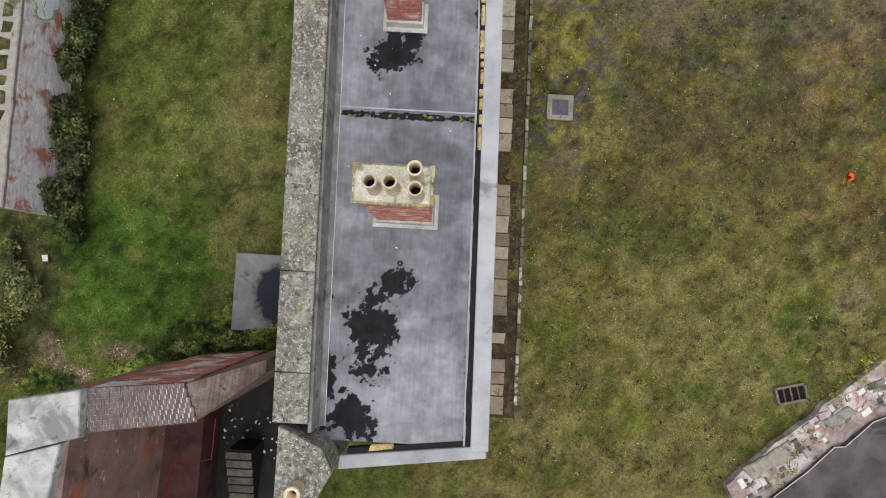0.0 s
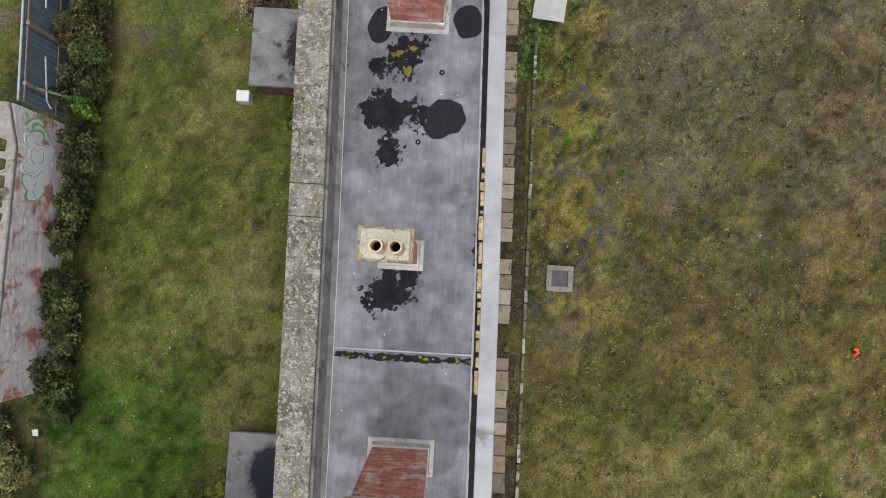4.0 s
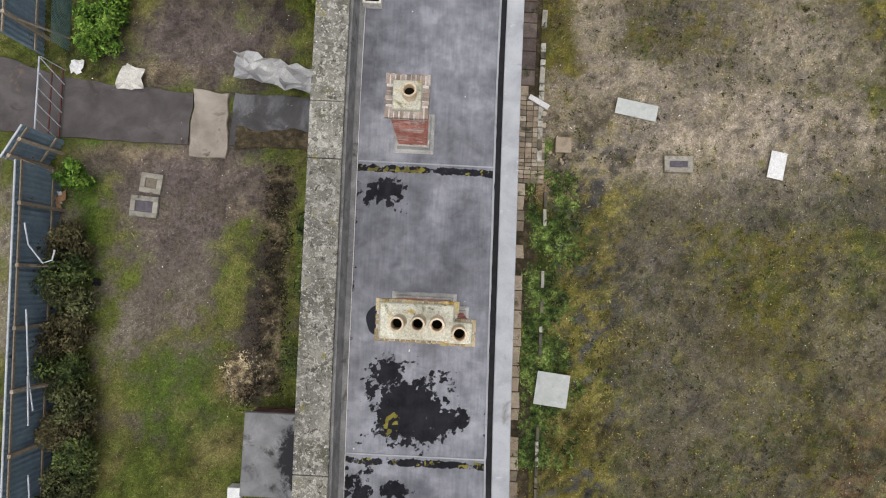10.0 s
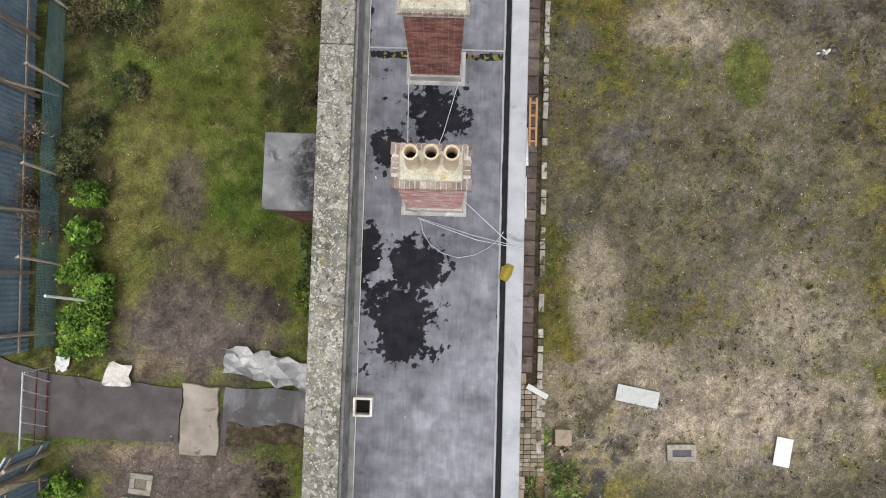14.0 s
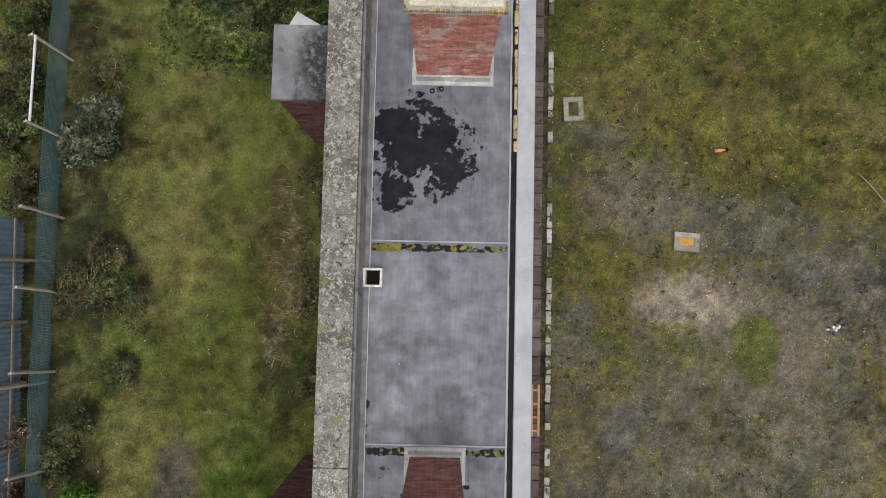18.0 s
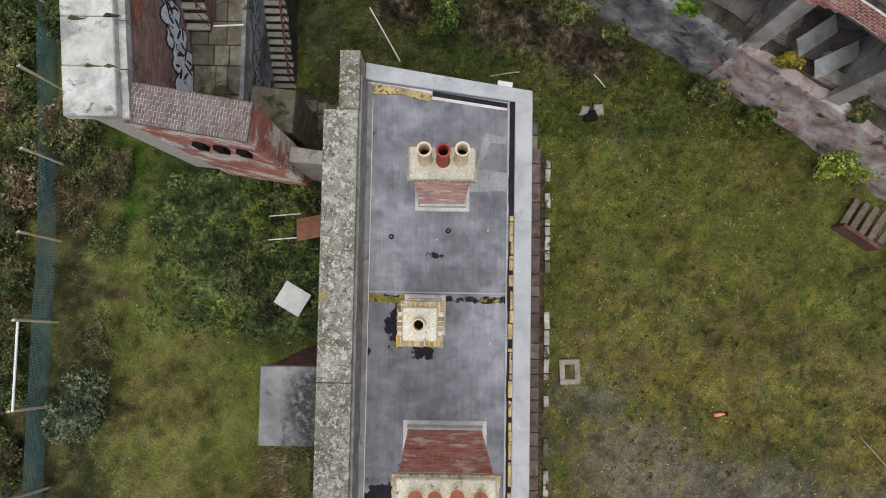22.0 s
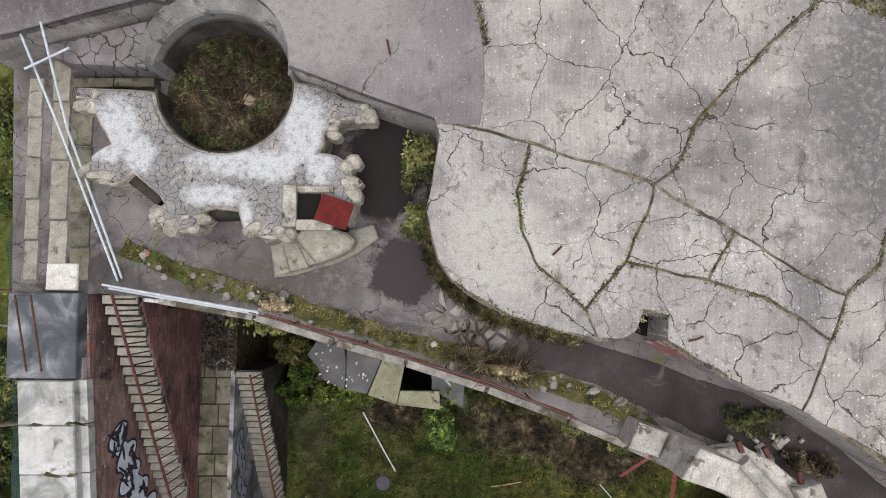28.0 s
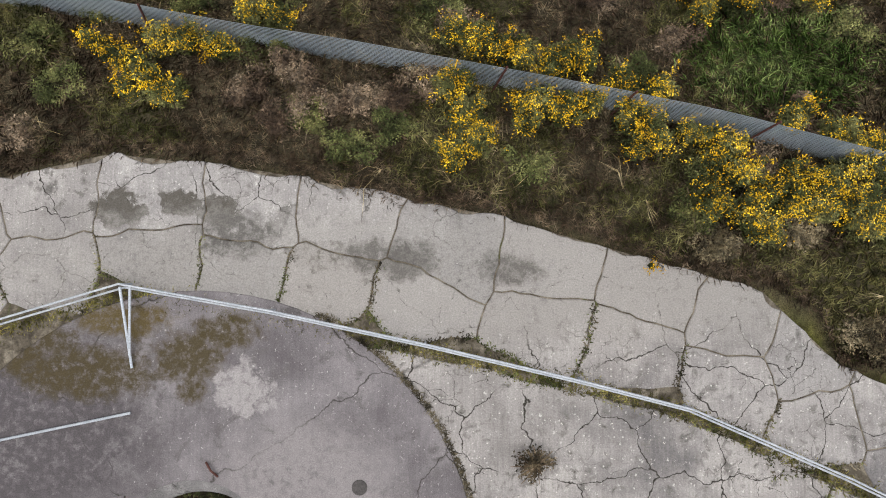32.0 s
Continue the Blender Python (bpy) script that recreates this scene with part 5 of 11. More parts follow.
lobe = [(-0.78, 57.9), (-0.98, 56.54), (-0.93, 56.1), (-0.8, 55.65), (-0.55, 55.3), (-0.21, 55.0), (0.15, 54.78), (0.5, 54.62), (1.0, 54.46), (1.52, 54.32), (2.13, 54.17), (2.53, 54.2), (2.82, 54.4), (2.95, 54.75), (3.4, 54.6), (3.36, 54.18), (4.54, 53.5), (5.82, 52.95), (7.1, 52.1), (8.5, 51.2), (14, 47.5), (26, 39)]
deck = south_edge + lobe + back[::-1] + [(-9.9, 65.8)]
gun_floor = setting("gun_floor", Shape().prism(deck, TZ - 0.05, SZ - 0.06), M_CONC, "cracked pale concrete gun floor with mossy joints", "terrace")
part("moss_joint", Shape().prism(deck, SZ - 0.07, SZ - 0.032), M_JOINT, gun_floor, "moss and dry grass in the joints")


def clip_cell(poly, cell):
    """The part of a plan outline inside a convex cell (counter-clockwise)."""
    out = list(poly)
    for (ax, ay), (bx, by) in zip(cell, cell[1:] + cell[:1]):
        src, out = out, []
        for p, q in zip(src, src[1:] + src[:1]):
            sp = (bx - ax) * (p[1] - ay) - (by - ay) * (p[0] - ax)
            sq = (bx - ax) * (q[1] - ay) - (by - ay) * (q[0] - ax)
            if sp >= 0:
                out.append(p)
            if (sp >= 0) != (sq >= 0):
                k = sp / (sp - sq)
                out.append((p[0] + (q[0] - p[0]) * k, p[1] + (q[1] - p[1]) * k))
        if not out:
            return []
    return out


def cells(seeds, reach=9.0):
    """Convex cells of the plane nearest to each seed."""
    for i, (sx, sy) in enumerate(seeds):
        poly = [(sx - reach, sy - reach), (sx + reach, sy - reach), (sx + reach, sy + reach), (sx - reach, sy + reach)]
        for j, (tx, ty) in enumerate(seeds):
            if i != j and abs(tx - sx) + abs(ty - sy) < 2 * reach:
                mx, my, dx, dy = (sx + tx) / 2, (sy + ty) / 2, tx - sx, ty - sy
                poly = clip_cell(poly, [(mx + dy * 50, my - dx * 50), (mx - dy * 50, my + dx * 50), (mx - dy * 50 - dx * 99, my + dx * 50 - dy * 99), (mx + dy * 50 - dx * 99, my - dx * 50 - dy * 99)][::1])
                if not poly:
                    break
        if poly:
            yield poly


def wobble(poly, step=0.22, amp=0.07, closed=True):
    """A plan outline cut into short bits and shaken by a field that neighbours share."""
    out = []
    for p, q in zip(poly, poly[1:] + (poly[:1] if closed else [])):
        n = max(1, int(math.hypot(q[0] - p[0], q[1] - p[1]) / step))
        for k in range(n):
            x, y = p[0] + (q[0] - p[0]) * k / n, p[1] + (q[1] - p[1]) * k / n
            v = noise.noise_vector((x * 1.7, y * 1.7, 0.3)) * amp + noise.noise_vector((x * 5, y * 5, 1.3)) * amp * 0.35
            if not out or math.hypot(x + v.x - out[-1][0], y + v.y - out[-1][1]) > 0.02:
                out.append((x + v.x, y + v.y))
    return out


RAILLINE = [(-14, 61.8), (-8.7, 63.5), (-6.3, 64.2), (-3.7, 63.8), (-0.94, 63.25), (1.83, 62.65), (3.72, 62.2), (6.45, 61.05), (14, 57.5), (20, 54)]


def rail_y(x):
    return float(np.interp(x, [p[0] for p in RAILLINE], [p[1] for p in RAILLINE]))


M_FACEBRICK0 = surf("red_painted_render", [(0.3, (0.22, 0.1, 0.1)), (0.7, (0.34, 0.18, 0.175))], 3, spots=[((0.5, 0.46, 0.44), 2, 0.56, 0.64)], vary=0)
rng = random.Random(7)
seeds = []
x = -13.0
while x < 14:
    for off in (-0.62, 0.62, 1.85):
        seeds.append((x + rng.uniform(-0.45, 0.45), rail_y(x) + off + rng.uniform(-0.06, 0.06) + (rng.uniform(-0.3, 0.3) if off > 1 else 0)))
    x += 1.75
slab_polys = []
deck_ccw = deck if sum(a[0] * b[1] - b[0] * a[1] for a, b in zip(deck, deck[1:] + deck[:1])) > 0 else deck[::-1]
for c in cells(seeds, 6.0):
    p = clip_cell(deck_ccw, c)
    if len(p) > 2 and sum(q[1] - rail_y(q[0]) for q in p) / len(p) > -0.35:
        slab_polys.append(p)
# the large slabs in front of the rail
RING = [(0.92, 57.79), (0.66, 56.88), (0.76, 56.08), (1.11, 55.49), (1.9, 54.76)]
LONG = [(0.92, 57.79), (2.64, 57.25), (3.15, 57.05), (4.61, 56.18), (5.82, 55.42), (6.61, 55.03)]
SPUR = [(3.15, 57.05), (3.04, 56.49), (2.62, 55.6), (1.9, 54.76)]
RISE = [(3.15, 57.05), (3.56, 57.3), (3.99, 58.22), (4.63, 58.95), (5.59, 59.89), (6.3, 60.6)]
EAST = [(6.61, 55.03), (7.22, 55.62), (7.36, 56.1), (8.3, 57.3), (9.1, 58.6), (9.4, 59.2)]
MIDS = [(2.62, 55.6), (3.18, 55.5), (4.14, 55.32), (5.19, 54.96), (5.75, 54.6), (6.28, 54.26)]
SOUTH = [(6.61, 55.03), (6.28, 54.26), (5.94, 53.26), (5.73, 52.98)]
HAND = [
    [(-0.86, 58.22)] + lobe[:11] + [(2.1, 54.2)] + RING[::-1],
    RING[::-1] + LONG[1:3] + SPUR[1:3],
    LONG[2:4] + [(4.14, 55.32), (3.18, 55.5), (2.62, 55.6), (3.04, 56.49)],
    LONG[3:] + [(6.28, 54.26), (5.75, 54.6), (5.19, 54.96), (4.14, 55.32)],
    MIDS + SOUTH[2:] + [(4.54, 53.5), (3.36, 54.18), (3.4, 54.6), (2.95, 54.75), (2.82, 54.4), (2.53, 54.2), (2.1, 54.2), (1.9, 54.76)],
    [(-0.86, 58.24)] + LONG[:3] + RISE[1:] + [(6.42, 60.82), (3.72, 61.98), (1.83, 62.43), (-0.94, 63.03), (-3.0, 63.4), (-1.0, 60.5)],
    RISE[::-1] + LONG[3:] + EAST[1:] + [(9.35, 59.48), (6.42, 60.82)],
    SOUTH[::-1] + EAST[1:] + [(9.4, 59.45), (14, 57.2), (24, 51), (26, 47), (14, 47.6), (8.5, 51.3), (7.1, 52.2)],
]
slab_polys += HAND
for i, p in enumerate(slab_polys):
    if sum(a[0] * b[1] - b[0] * a[1] for a, b in zip(p, p[1:] + p[:1])) < 0:
        p = p[::-1]
    hand = i >= len(slab_polys) - len(HAND)
    w = shrink(wobble(p, 0.16, 0.07 if hand else 0.12), 0.02 if hand else 0.013)
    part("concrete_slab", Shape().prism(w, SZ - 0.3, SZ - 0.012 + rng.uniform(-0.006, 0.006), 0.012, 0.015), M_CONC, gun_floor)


def joint_strip(line, wide):
    """A ragged ribbon of soil and dead moss over a slab joint."""
    pts = [p for a, b in zip(line, line[1:]) for p in [(a[0] + (b[0] - a[0]) * k / 8, a[1] + (b[1] - a[1]) * k / 8) for k in range(8)]] + [line[-1]]
    pts = [p for a, b in zip(pts, pts[1:]) for p in (a, ((a[0] + b[0]) / 2, (a[1] + b[1]) / 2))] + pts[-1:]
    vs = []
    for i, p in enumerate(pts):
        q, o = pts[min(i + 1, len(pts) - 1)], pts[max(i - 1, 0)]
        d = Vector((q[0] - o[0], q[1] - o[1])).normalized()
        shift = noise.noise_vector((p[0] * 1.7, p[1] * 1.7, 0.3)) * 0.07
        for side in (-1, 0, 1):
            w = side * wide * max(0.1, 0.45 + 1.2 * noise.noise((p[0] * 1.1, p[1] * 1.1, 4.0)) + 0.8 * noise.noise((p[0] * 9, p[1] * 9, 5.0 + side)))
            vs.append((p[0] + shift.x - d.y * w, p[1] + shift.y + d.x * w, SZ + (0.006 if side == 0 else -0.02)))
    fs = [(i * 3 + k, i * 3 + 3 + k, i * 3 + 4 + k, i * 3 + 1 + k)[::-1] for i in range(len(pts) - 1) for k in (0, 1)]
    part("joint_fill", Shape().add(vs, fs), M_JOINT, gun_floor, "soil and dead moss in a slab joint")


for line, wide in ((LONG, 0.05), (RISE, 0.026), (RING, 0.016), (SPUR, 0.016), (MIDS, 0.03), (EAST, 0.045), (SOUTH, 0.03), ([(-0.9, 58.24), (0.0, 58.02), (0.92, 57.79)], 0.03)):
    joint_strip(line, wide)
ring = [(PIT[0] + 5.08 * math.cos(math.tau * k / 72), PIT[1] + 5.08 * math.sin(math.tau * k / 72)) for k in range(72)]
sector = clip_cell(clip_cell(deck_ccw, ring), [(-14, 58.12), (4, 58.12), (4, 70), (-14, 70)])
part("screed_floor", Shape().prism(sector, SZ - 0.2, SZ + 0.004, 0.015, 0.015), M_LILAC, gun_floor, "smooth lilac-grey concrete round the gun pit")
M_LIDIRON = surf("iron_cover", [(0.3, (0.05, 0.046, 0.045)), (0.7, (0.09, 0.083, 0.08))], 8, rough=0.6)
part("cover_plate", Shape().lathe([(0.0, 0.01), (0.13, 0.01), (0.14, 0.0)], (-2.08, 60.68, SZ + 0.004), 20), M_LIDIRON, gun_floor, "small round iron cover")
for a, b in (((-4.82, 61.1), (-4.6, 60.85)), ((-1.76, 59.7), (-1.7, 59.42)), ((1.3, 55.72), (1.46, 55.88)), ((3.72, 54.2), (3.98, 54.28))):
    part("iron_ring", Shape().tube([(*a, SZ + 0.03), ((a[0] + b[0]) / 2, (a[1] + b[1]) / 2, SZ + 0.09), (*b, SZ + 0.03)], 0.02), M_RUST, gun_floor)

# solid black block in the notch, painted shade instead of an open doorway
part("doorway", Shape().prism([(2.86, 54.42), (3.36, 54.2), (3.42, 54.58), (2.97, 54.73)], TZ, TZ + 0.3), M_DARK, gun_floor, "black block for the unlit doorway under the gun floor")
part("red_reveal", Shape().add([(3.37, 54.16, SZ - 0.3), (3.84, 53.86, SZ - 0.3), (3.84, 53.8, TZ), (3.37, 54.1, TZ), (3.4, 54.22, SZ - 0.3), (3.87, 53.92, SZ - 0.3), (3.87, 53.92, TZ), (3.4, 54.22, TZ)], [(0, 1, 2, 3)[::-1], (0, 4, 5, 1)[::-1], (1, 5, 6, 2)[::-1], (3, 7, 4, 0)[::-1]]), M_FACEBRICK0, gun_floor, "dusty pink painted reveal")

# gun emplacement
out = [(-7.95, 58.78), (-7.63, 58.69), (-7.45, 58.25), (-7.21, 57.85), (-7.6, 57.6), (-7.55, 57.25), (-7.17, 56.95), (-6.95, 57.05), (-6.76, 57.29), (-6.09, 56.72), (-6.34, 56.42), (-6.2, 56.2), (-5.7, 56.12), (-5.43, 56.2), (-5.32, 56.58), (-4.66, 56.62), (-4.5, 56.22), (-4.1, 56.05), (-3.7, 56.0), (-3.62, 56.3), (-2.5, 56.35), (-2.4, 56.84), (-2.48, 57.45), (-2.75, 57.6), (-3.13, 57.72), (-2.95, 58.1), (-2.66, 58.38), (-2.2, 58.42), (-2.06, 58.62), (-3.3, 59.1)]
pit_arc = [(PIT[0] + 1.37 * math.cos(radians(a)), PIT[1] + 1.37 * math.sin(radians(a))) for a in range(3, -181, -8)]
PALE = (0.46, 0.465, 0.485)
M_EMPL = surf("blotched_emplacement", [(0.3, (0.165, 0.158, 0.16)), (0.5, (0.215, 0.206, 0.206)), (0.7, (0.28, 0.268, 0.262))], 2.4, spots=[((0.33, 0.31, 0.27), 2.0, 0.58, 0.64), ((0.12, 0.115, 0.115), 3.5, 0.6, 0.64)], vary=0.0, fine=38, cracks=[(6.0, 0.04, 0.3)], marks=[(-7.05, 58.25, 0.42, 0.5, PALE, 1.0), (-7.2, 57.7, 0.36, 0.22, PALE, 1.0), (-6.6, 57.6, 0.3, 0.35, PALE, 1.2), (-4.6, 57.5, 0.9, 0.3, PALE, 1.1), (-3.45, 58.2, 0.42, 0.75, PALE, 1.0), (-3.9, 57.45, 0.5, 0.32, PALE, 1.1), (-5.15, 56.85, 0.55, 0.22, PALE, 1.1), (-4.5, 56.45, 0.14, 0.3, PALE, 0.7), (-3.1, 57.5, 0.3, 0.4, PALE, 1.1)])
M_EMPLSIDE = surf("rough_lumpy_concrete", [(0.3, (0.2, 0.183, 0.155)), (0.5, (0.34, 0.315, 0.275)), (0.7, (0.48, 0.45, 0.4))], 4.5, spots=[((0.07, 0.065, 0.055), 3.0, 0.57, 0.66), ((0.11, 0.1, 0.03), 1.7, 0.64, 0.7)], vary=0.0, bump=0.9, fine=24)
emp_outline = wobble(out, 0.16, 0.09, False) + [out[-1]] + pit_arc + [(-6.75, 58.95), (-7.9, 58.98)]
emplacement = setting("gun_emplacement", Shape().prism(emp_outline, TZ - 0.02, 6.97, 0.03, 0.05), M_EMPLSIDE, "rough concrete gun emplacement with worn buttresses", "emplacement")
area2 = sum(a[0] * b[1] - b[0] * a[1] for a, b in zip(emp_outline, emp_outline[1:] + emp_outline[:1]))
part("whitewashed_top", Shape().prism(shrink(emp_outline if area2 > 0 else emp_outline[::-1], 0.045), 6.93, 7.02, 0.03, 0.03), M_EMPL, emplacement, "cracked whitewashed top")
for tx, ty in ((-7.45, 57.3), (-7.3, 57.1), (-6.15, 56.4), (-5.9, 56.25), (-5.5, 56.3), (-4.3, 56.25), (-3.8, 56.15), (-2.5, 57.0), (-2.55, 57.4), (-2.3, 58.5), (-2.8, 58.2), (-7.8, 58.72)):
    for k in range(4):
        lr = rng.uniform(0.09, 0.2)
        lx, ly = tx + rng.uniform(-0.16, 0.16), ty + rng.uniform(-0.14, 0.14)
        part("lump", Shape().prism(wobble([(lx + lr * math.cos(math.tau * q / 7), ly + lr * 0.8 * math.sin(math.tau * q / 7)) for q in range(7)], 0.08, 0.12), 6.6, 6.98 + rng.uniform(0.0, 0.1), lr * 0.3, lr * 0.35), M_EMPLSIDE, emplacement, "rough cream lump of concrete")
# near-black blocks deepen the notches, their shade given as colour
M_BLACKNICHE = surf("niche_shade_black", [(0.3, (0.02, 0.018, 0.016)), (0.7, (0.06, 0.053, 0.046))], 4, vary=0)
for nx, ny, nw, rz in ((-4.98, 56.5, 0.62, 2), (-6.5, 56.92, 0.75, -38), (-3.05, 56.28, 0.9, 2)):
    part("niche", Shape().box((nx, ny + 0.1, TZ + 0.3), (nw, 0.3, 0.6), rz), M_BLACKNICHE, emplacement, "black block for the shell niche's shade")
setting("pit_floor", Shape().lathe([(0.0, 0.07), (0.6, 0.06), (1.2, 0.03), (1.44, 0.05)], (*PIT, TZ), 40), M_EARTH, "mossy rubble floor of the round gun pit", "floor")
part("pit_slab", Shape().prism(wobble([(-5.0, 58.9), (-4.65, 58.82), (-4.55, 59.05), (-4.85, 59.15)], 0.1, 0.1), TZ + 0.05, TZ + 0.13, 0.03), M_FLAG, bpy.data.objects["pit_floor"])
M_PLATEAU = surf("crazed_purple_concrete", [(0.3, (0.12, 0.106, 0.112)), (0.5, (0.175, 0.158, 0.164)), (0.7, (0.24, 0.22, 0.225))], 1.6, spots=[((0.42, 0.4, 0.39), 4.0, 0.66, 0.69)], vary=0, cracks=[(2.9, 0.05, 0.2)])
setting("passage_wall", Shape().prism(wobble([(-8.5, 59.62), (-8.04, 59.45), (-6.41, 59.37), (-6.36, 59.85), (-6.24, 60.42), (-7.4, 60.12), (-8.6, 59.82)], 0.3, 0.03), TZ, 7.0, 0.04, 0.04), M_PLATEAU, "low cracked wall beside the gun pit passage", "wall")
passage = thing("passage_steps", "two long worn stone treads in the pit passage", "steps", (-7.45, 59.15, TZ), rz=1)
for py, pz in ((0.1, 0.3), (-0.1, 0.14)):
    for px in (-0.42, 0.42):
        part("tread", Shape().box((px, py, pz / 2), (0.82, 0.19, pz)), M_DAMPFLAG, passage, bevel=0.015)
M_COLLAR = surf("grey_pit_collar", [(0.3, (0.13, 0.124, 0.124)), (0.5, (0.2, 0.192, 0.19)), (0.7, (0.29, 0.28, 0.272))], 1.8, spots=[((0.08, 0.075, 0.072), 2.4, 0.57, 0.66), ((0.4, 0.39, 0.37), 9.0, 0.66, 0.69)], vary=0)
collar, n_c = Shape(), 26
for k in range(n_c + 1):
    a = 2 + 166 * k / n_c
    c_a, s_a = math.cos(radians(a)), math.sin(radians(a))
    collar.v += [(PIT[0] + r * c_a, PIT[1] + r * s_a, z) for r, z in ((1.36, TZ), (1.36, 7.14), (1.39, 7.2), (rim(a) - 0.07, 7.34), (rim(a) + 0.03, 7.44), (rim(a) + 0.03, TZ))]
collar.f += [(k * 6 + i, k * 6 + 6 + i, k * 6 + 7 + i, k * 6 + 1 + i) for k in range(n_c) for i in range(5)] + [(0, 1, 2, 3, 4, 5), tuple(n_c * 6 + i for i in range(6))[::-1]]
# inner liner of the pit, darker than the collar above it
liner, n_l = Shape(), 60
for k in range(n_l + 1):
    a = radians(-176 + 336 * k / n_l)
    liner.v += [(PIT[0] + r * math.cos(a), PIT[1] + r * math.sin(a), z + (0.02 * noise.noise((k * 0.7, r, 0.0)))) for r, z in ((1.33, TZ), (1.33, 6.9), (1.355, 6.92), (1.38, 6.9))]
liner.f += [(k * 4 + i, k * 4 + 4 + i, k * 4 + 5 + i, k * 4 + 1 + i) for k in range(n_l) for i in range(3)]
setting("wall_pit", liner, surf("dark_pit_wall", [(0.3, (0.03, 0.026, 0.024)), (0.5, (0.06, 0.053, 0.05)), (0.7, (0.11, 0.1, 0.095))], 2.0, spots=[((0.04, 0.05, 0.018), 1.4, 0.56, 0.64)], vary=0), "dark wall of the round gun pit", "wall")
setting("pit_collar", collar, M_COLLAR, "curved grey concrete collar round the gun pit", "collar")
# hatch with red steel lid, stair fan
hatch = thing("hatch", "concrete hatch with a red steel lid slid aside", "hatch", (-3.05, 56.65, 7.0))
for dx, dy, sx, sy, h in ((-0.57, 0, 0.26, 0.8, 0.2), (-0.1, -0.36, 0.7, 0.2, 0.16), (-0.1, 0.33, 0.7, 0.12, 0.14)):
    part("curb", Shape().box((dx, dy, h / 2 - 0.05), (sx, sy, h)), M_EMPLSIDE, hatch, bevel=0.02)
part("shaft_mouth", Shape().box((-0.22, 0, 0.03), (0.46, 0.5, 0.01)), M_DARK, hatch)
part("lid", Shape().box((0.3, -0.12, 0.2), (0.64, 0.52, 0.035), -18), M_OXIDE, hatch, "red oxide steel lid", bevel=0.008)
fan = thing("curved_steps", "worn curved concrete steps up to the emplacement", "steps", (-3.4, 55.9, TZ))
part("base", Shape().prism([(-0.8, 0.04), (-0.7, -0.6), (-0.3, -0.55), (0.17, -0.41), (0.59, -0.28), (0.97, -0.09), (1.29, 0.14), (1.4, 0.23), (1.29, 0.5), (0.94, 0.41), (0.35, 0.41), (-0.21, 0.24)], -0.02, 0.1, 0.03), M_STEP, fan)
part("landing", Shape().prism([(-0.21, 0.22), (0.03, -0.07), (0.26, -0.33), (0.59, -0.21), (0.91, -0.04), (0.99, 0.13), (0.82, 0.27), (0.44, 0.41), (-0.0, 0.4)], 0, 0.62, 0.05, 0.06), M_STEP, fan, "worn lichened concrete landing")
part("step", Shape().prism([(-0.64, -0.56), (-0.35, -0.49), (-0.53, 0.13), (-0.77, 0.04)], 0, 0.20, 0.02, 0.02), M_STEP, fan)
part("step", Shape().prism([(-0.32, -0.48), (0.06, -0.39), (-0.25, 0.21), (-0.52, 0.13)], 0, 0.34, 0.02, 0.02), M_STEP, fan)
part("step", Shape().prism([(0.08, -0.37), (0.23, -0.32), (-0.17, 0.16), (-0.24, 0.22)], 0, 0.48, 0.02, 0.02), M_STEP, fan)
part("kerb", Shape().prism([(-0.76, 0.13), (-0.21, 0.31), (-0.17, 0.24), (-0.72, 0.05)], 0, 0.7, 0.04, 0.04), M_STEP, fan)

# terrace surfaces
terrace = bpy.data.objects["terrace"]
part("asphalt", Shape().prism(wobble([(1.0, 54.3), (2.8, 53.9), (5.0, 53.2), (6.5, 52.6), (8.5, 51.0), (13, 47.8), (12.6, 46.9), (8.2, 49.8), (5.2, 51.9), (2.7, 53.1), (1.1, 53.6)], 0.3, 0.1), TZ, TZ + 0.008), M_ASPHALT, terrace, "dark damp asphalt")
mx = [(-7.2, 56.1), (-5.8, 55.45), (-4.3, 55.1), (-1.67, 54.3), (0.2, 53.75), (1.86, 53.35), (3.0, 52.9), (3.6, 52.5)]
part("moss_strip", Shape().prism(wobble(mx + [(px - 0.1, py - 0.35) for px, py in mx[::-1]], 0.18, 0.14), TZ, TZ + 0.03), M_MOSS, terrace, "strip of moss and dead grass")
M_COBBLE = surf("worn_cobble", [(0.3, (0.15, 0.14, 0.135)), (0.7, (0.27, 0.255, 0.248))], 5, spots=[((0.07, 0.07, 0.045), 3, 0.58, 0.66)], vary=0.3)
M_EDGE = surf("stained_edge_stone", [(0.3, (0.16, 0.15, 0.14)), (0.5, (0.27, 0.255, 0.24)), (0.7, (0.42, 0.4, 0.38))], 3.0, spots=[((0.09, 0.08, 0.06), 1.4, 0.5, 0.6), ((0.28, 0.13, 0.11), 1.5, 0.62, 0.68)], vary=0.15)
crazy = [(rng.uniform(-1.0, 0.9), rng.uniform(53.75, 54.95)) for _ in range(60)]
for i, c in enumerate(cells(crazy, 1.0)):
    cx, cy = (sum(p[n] for p in c) / len(c) for n in (0, 1))
    if abs(cy - 54.3 + 0.5 * (cx + 0.08)) < 0.34 and -0.95 < cx < 0.8:
        part("paving_stone", Shape().prism(shrink(c if sum(p[0] * q[1] - q[0] * p[1] for p, q in zip(c, c[1:] + c[:1])) > 0 else c[::-1], 0.03), TZ, TZ + 0.02 + 0.0004 * i, 0.012, 0.01), M_COBBLE, terrace)
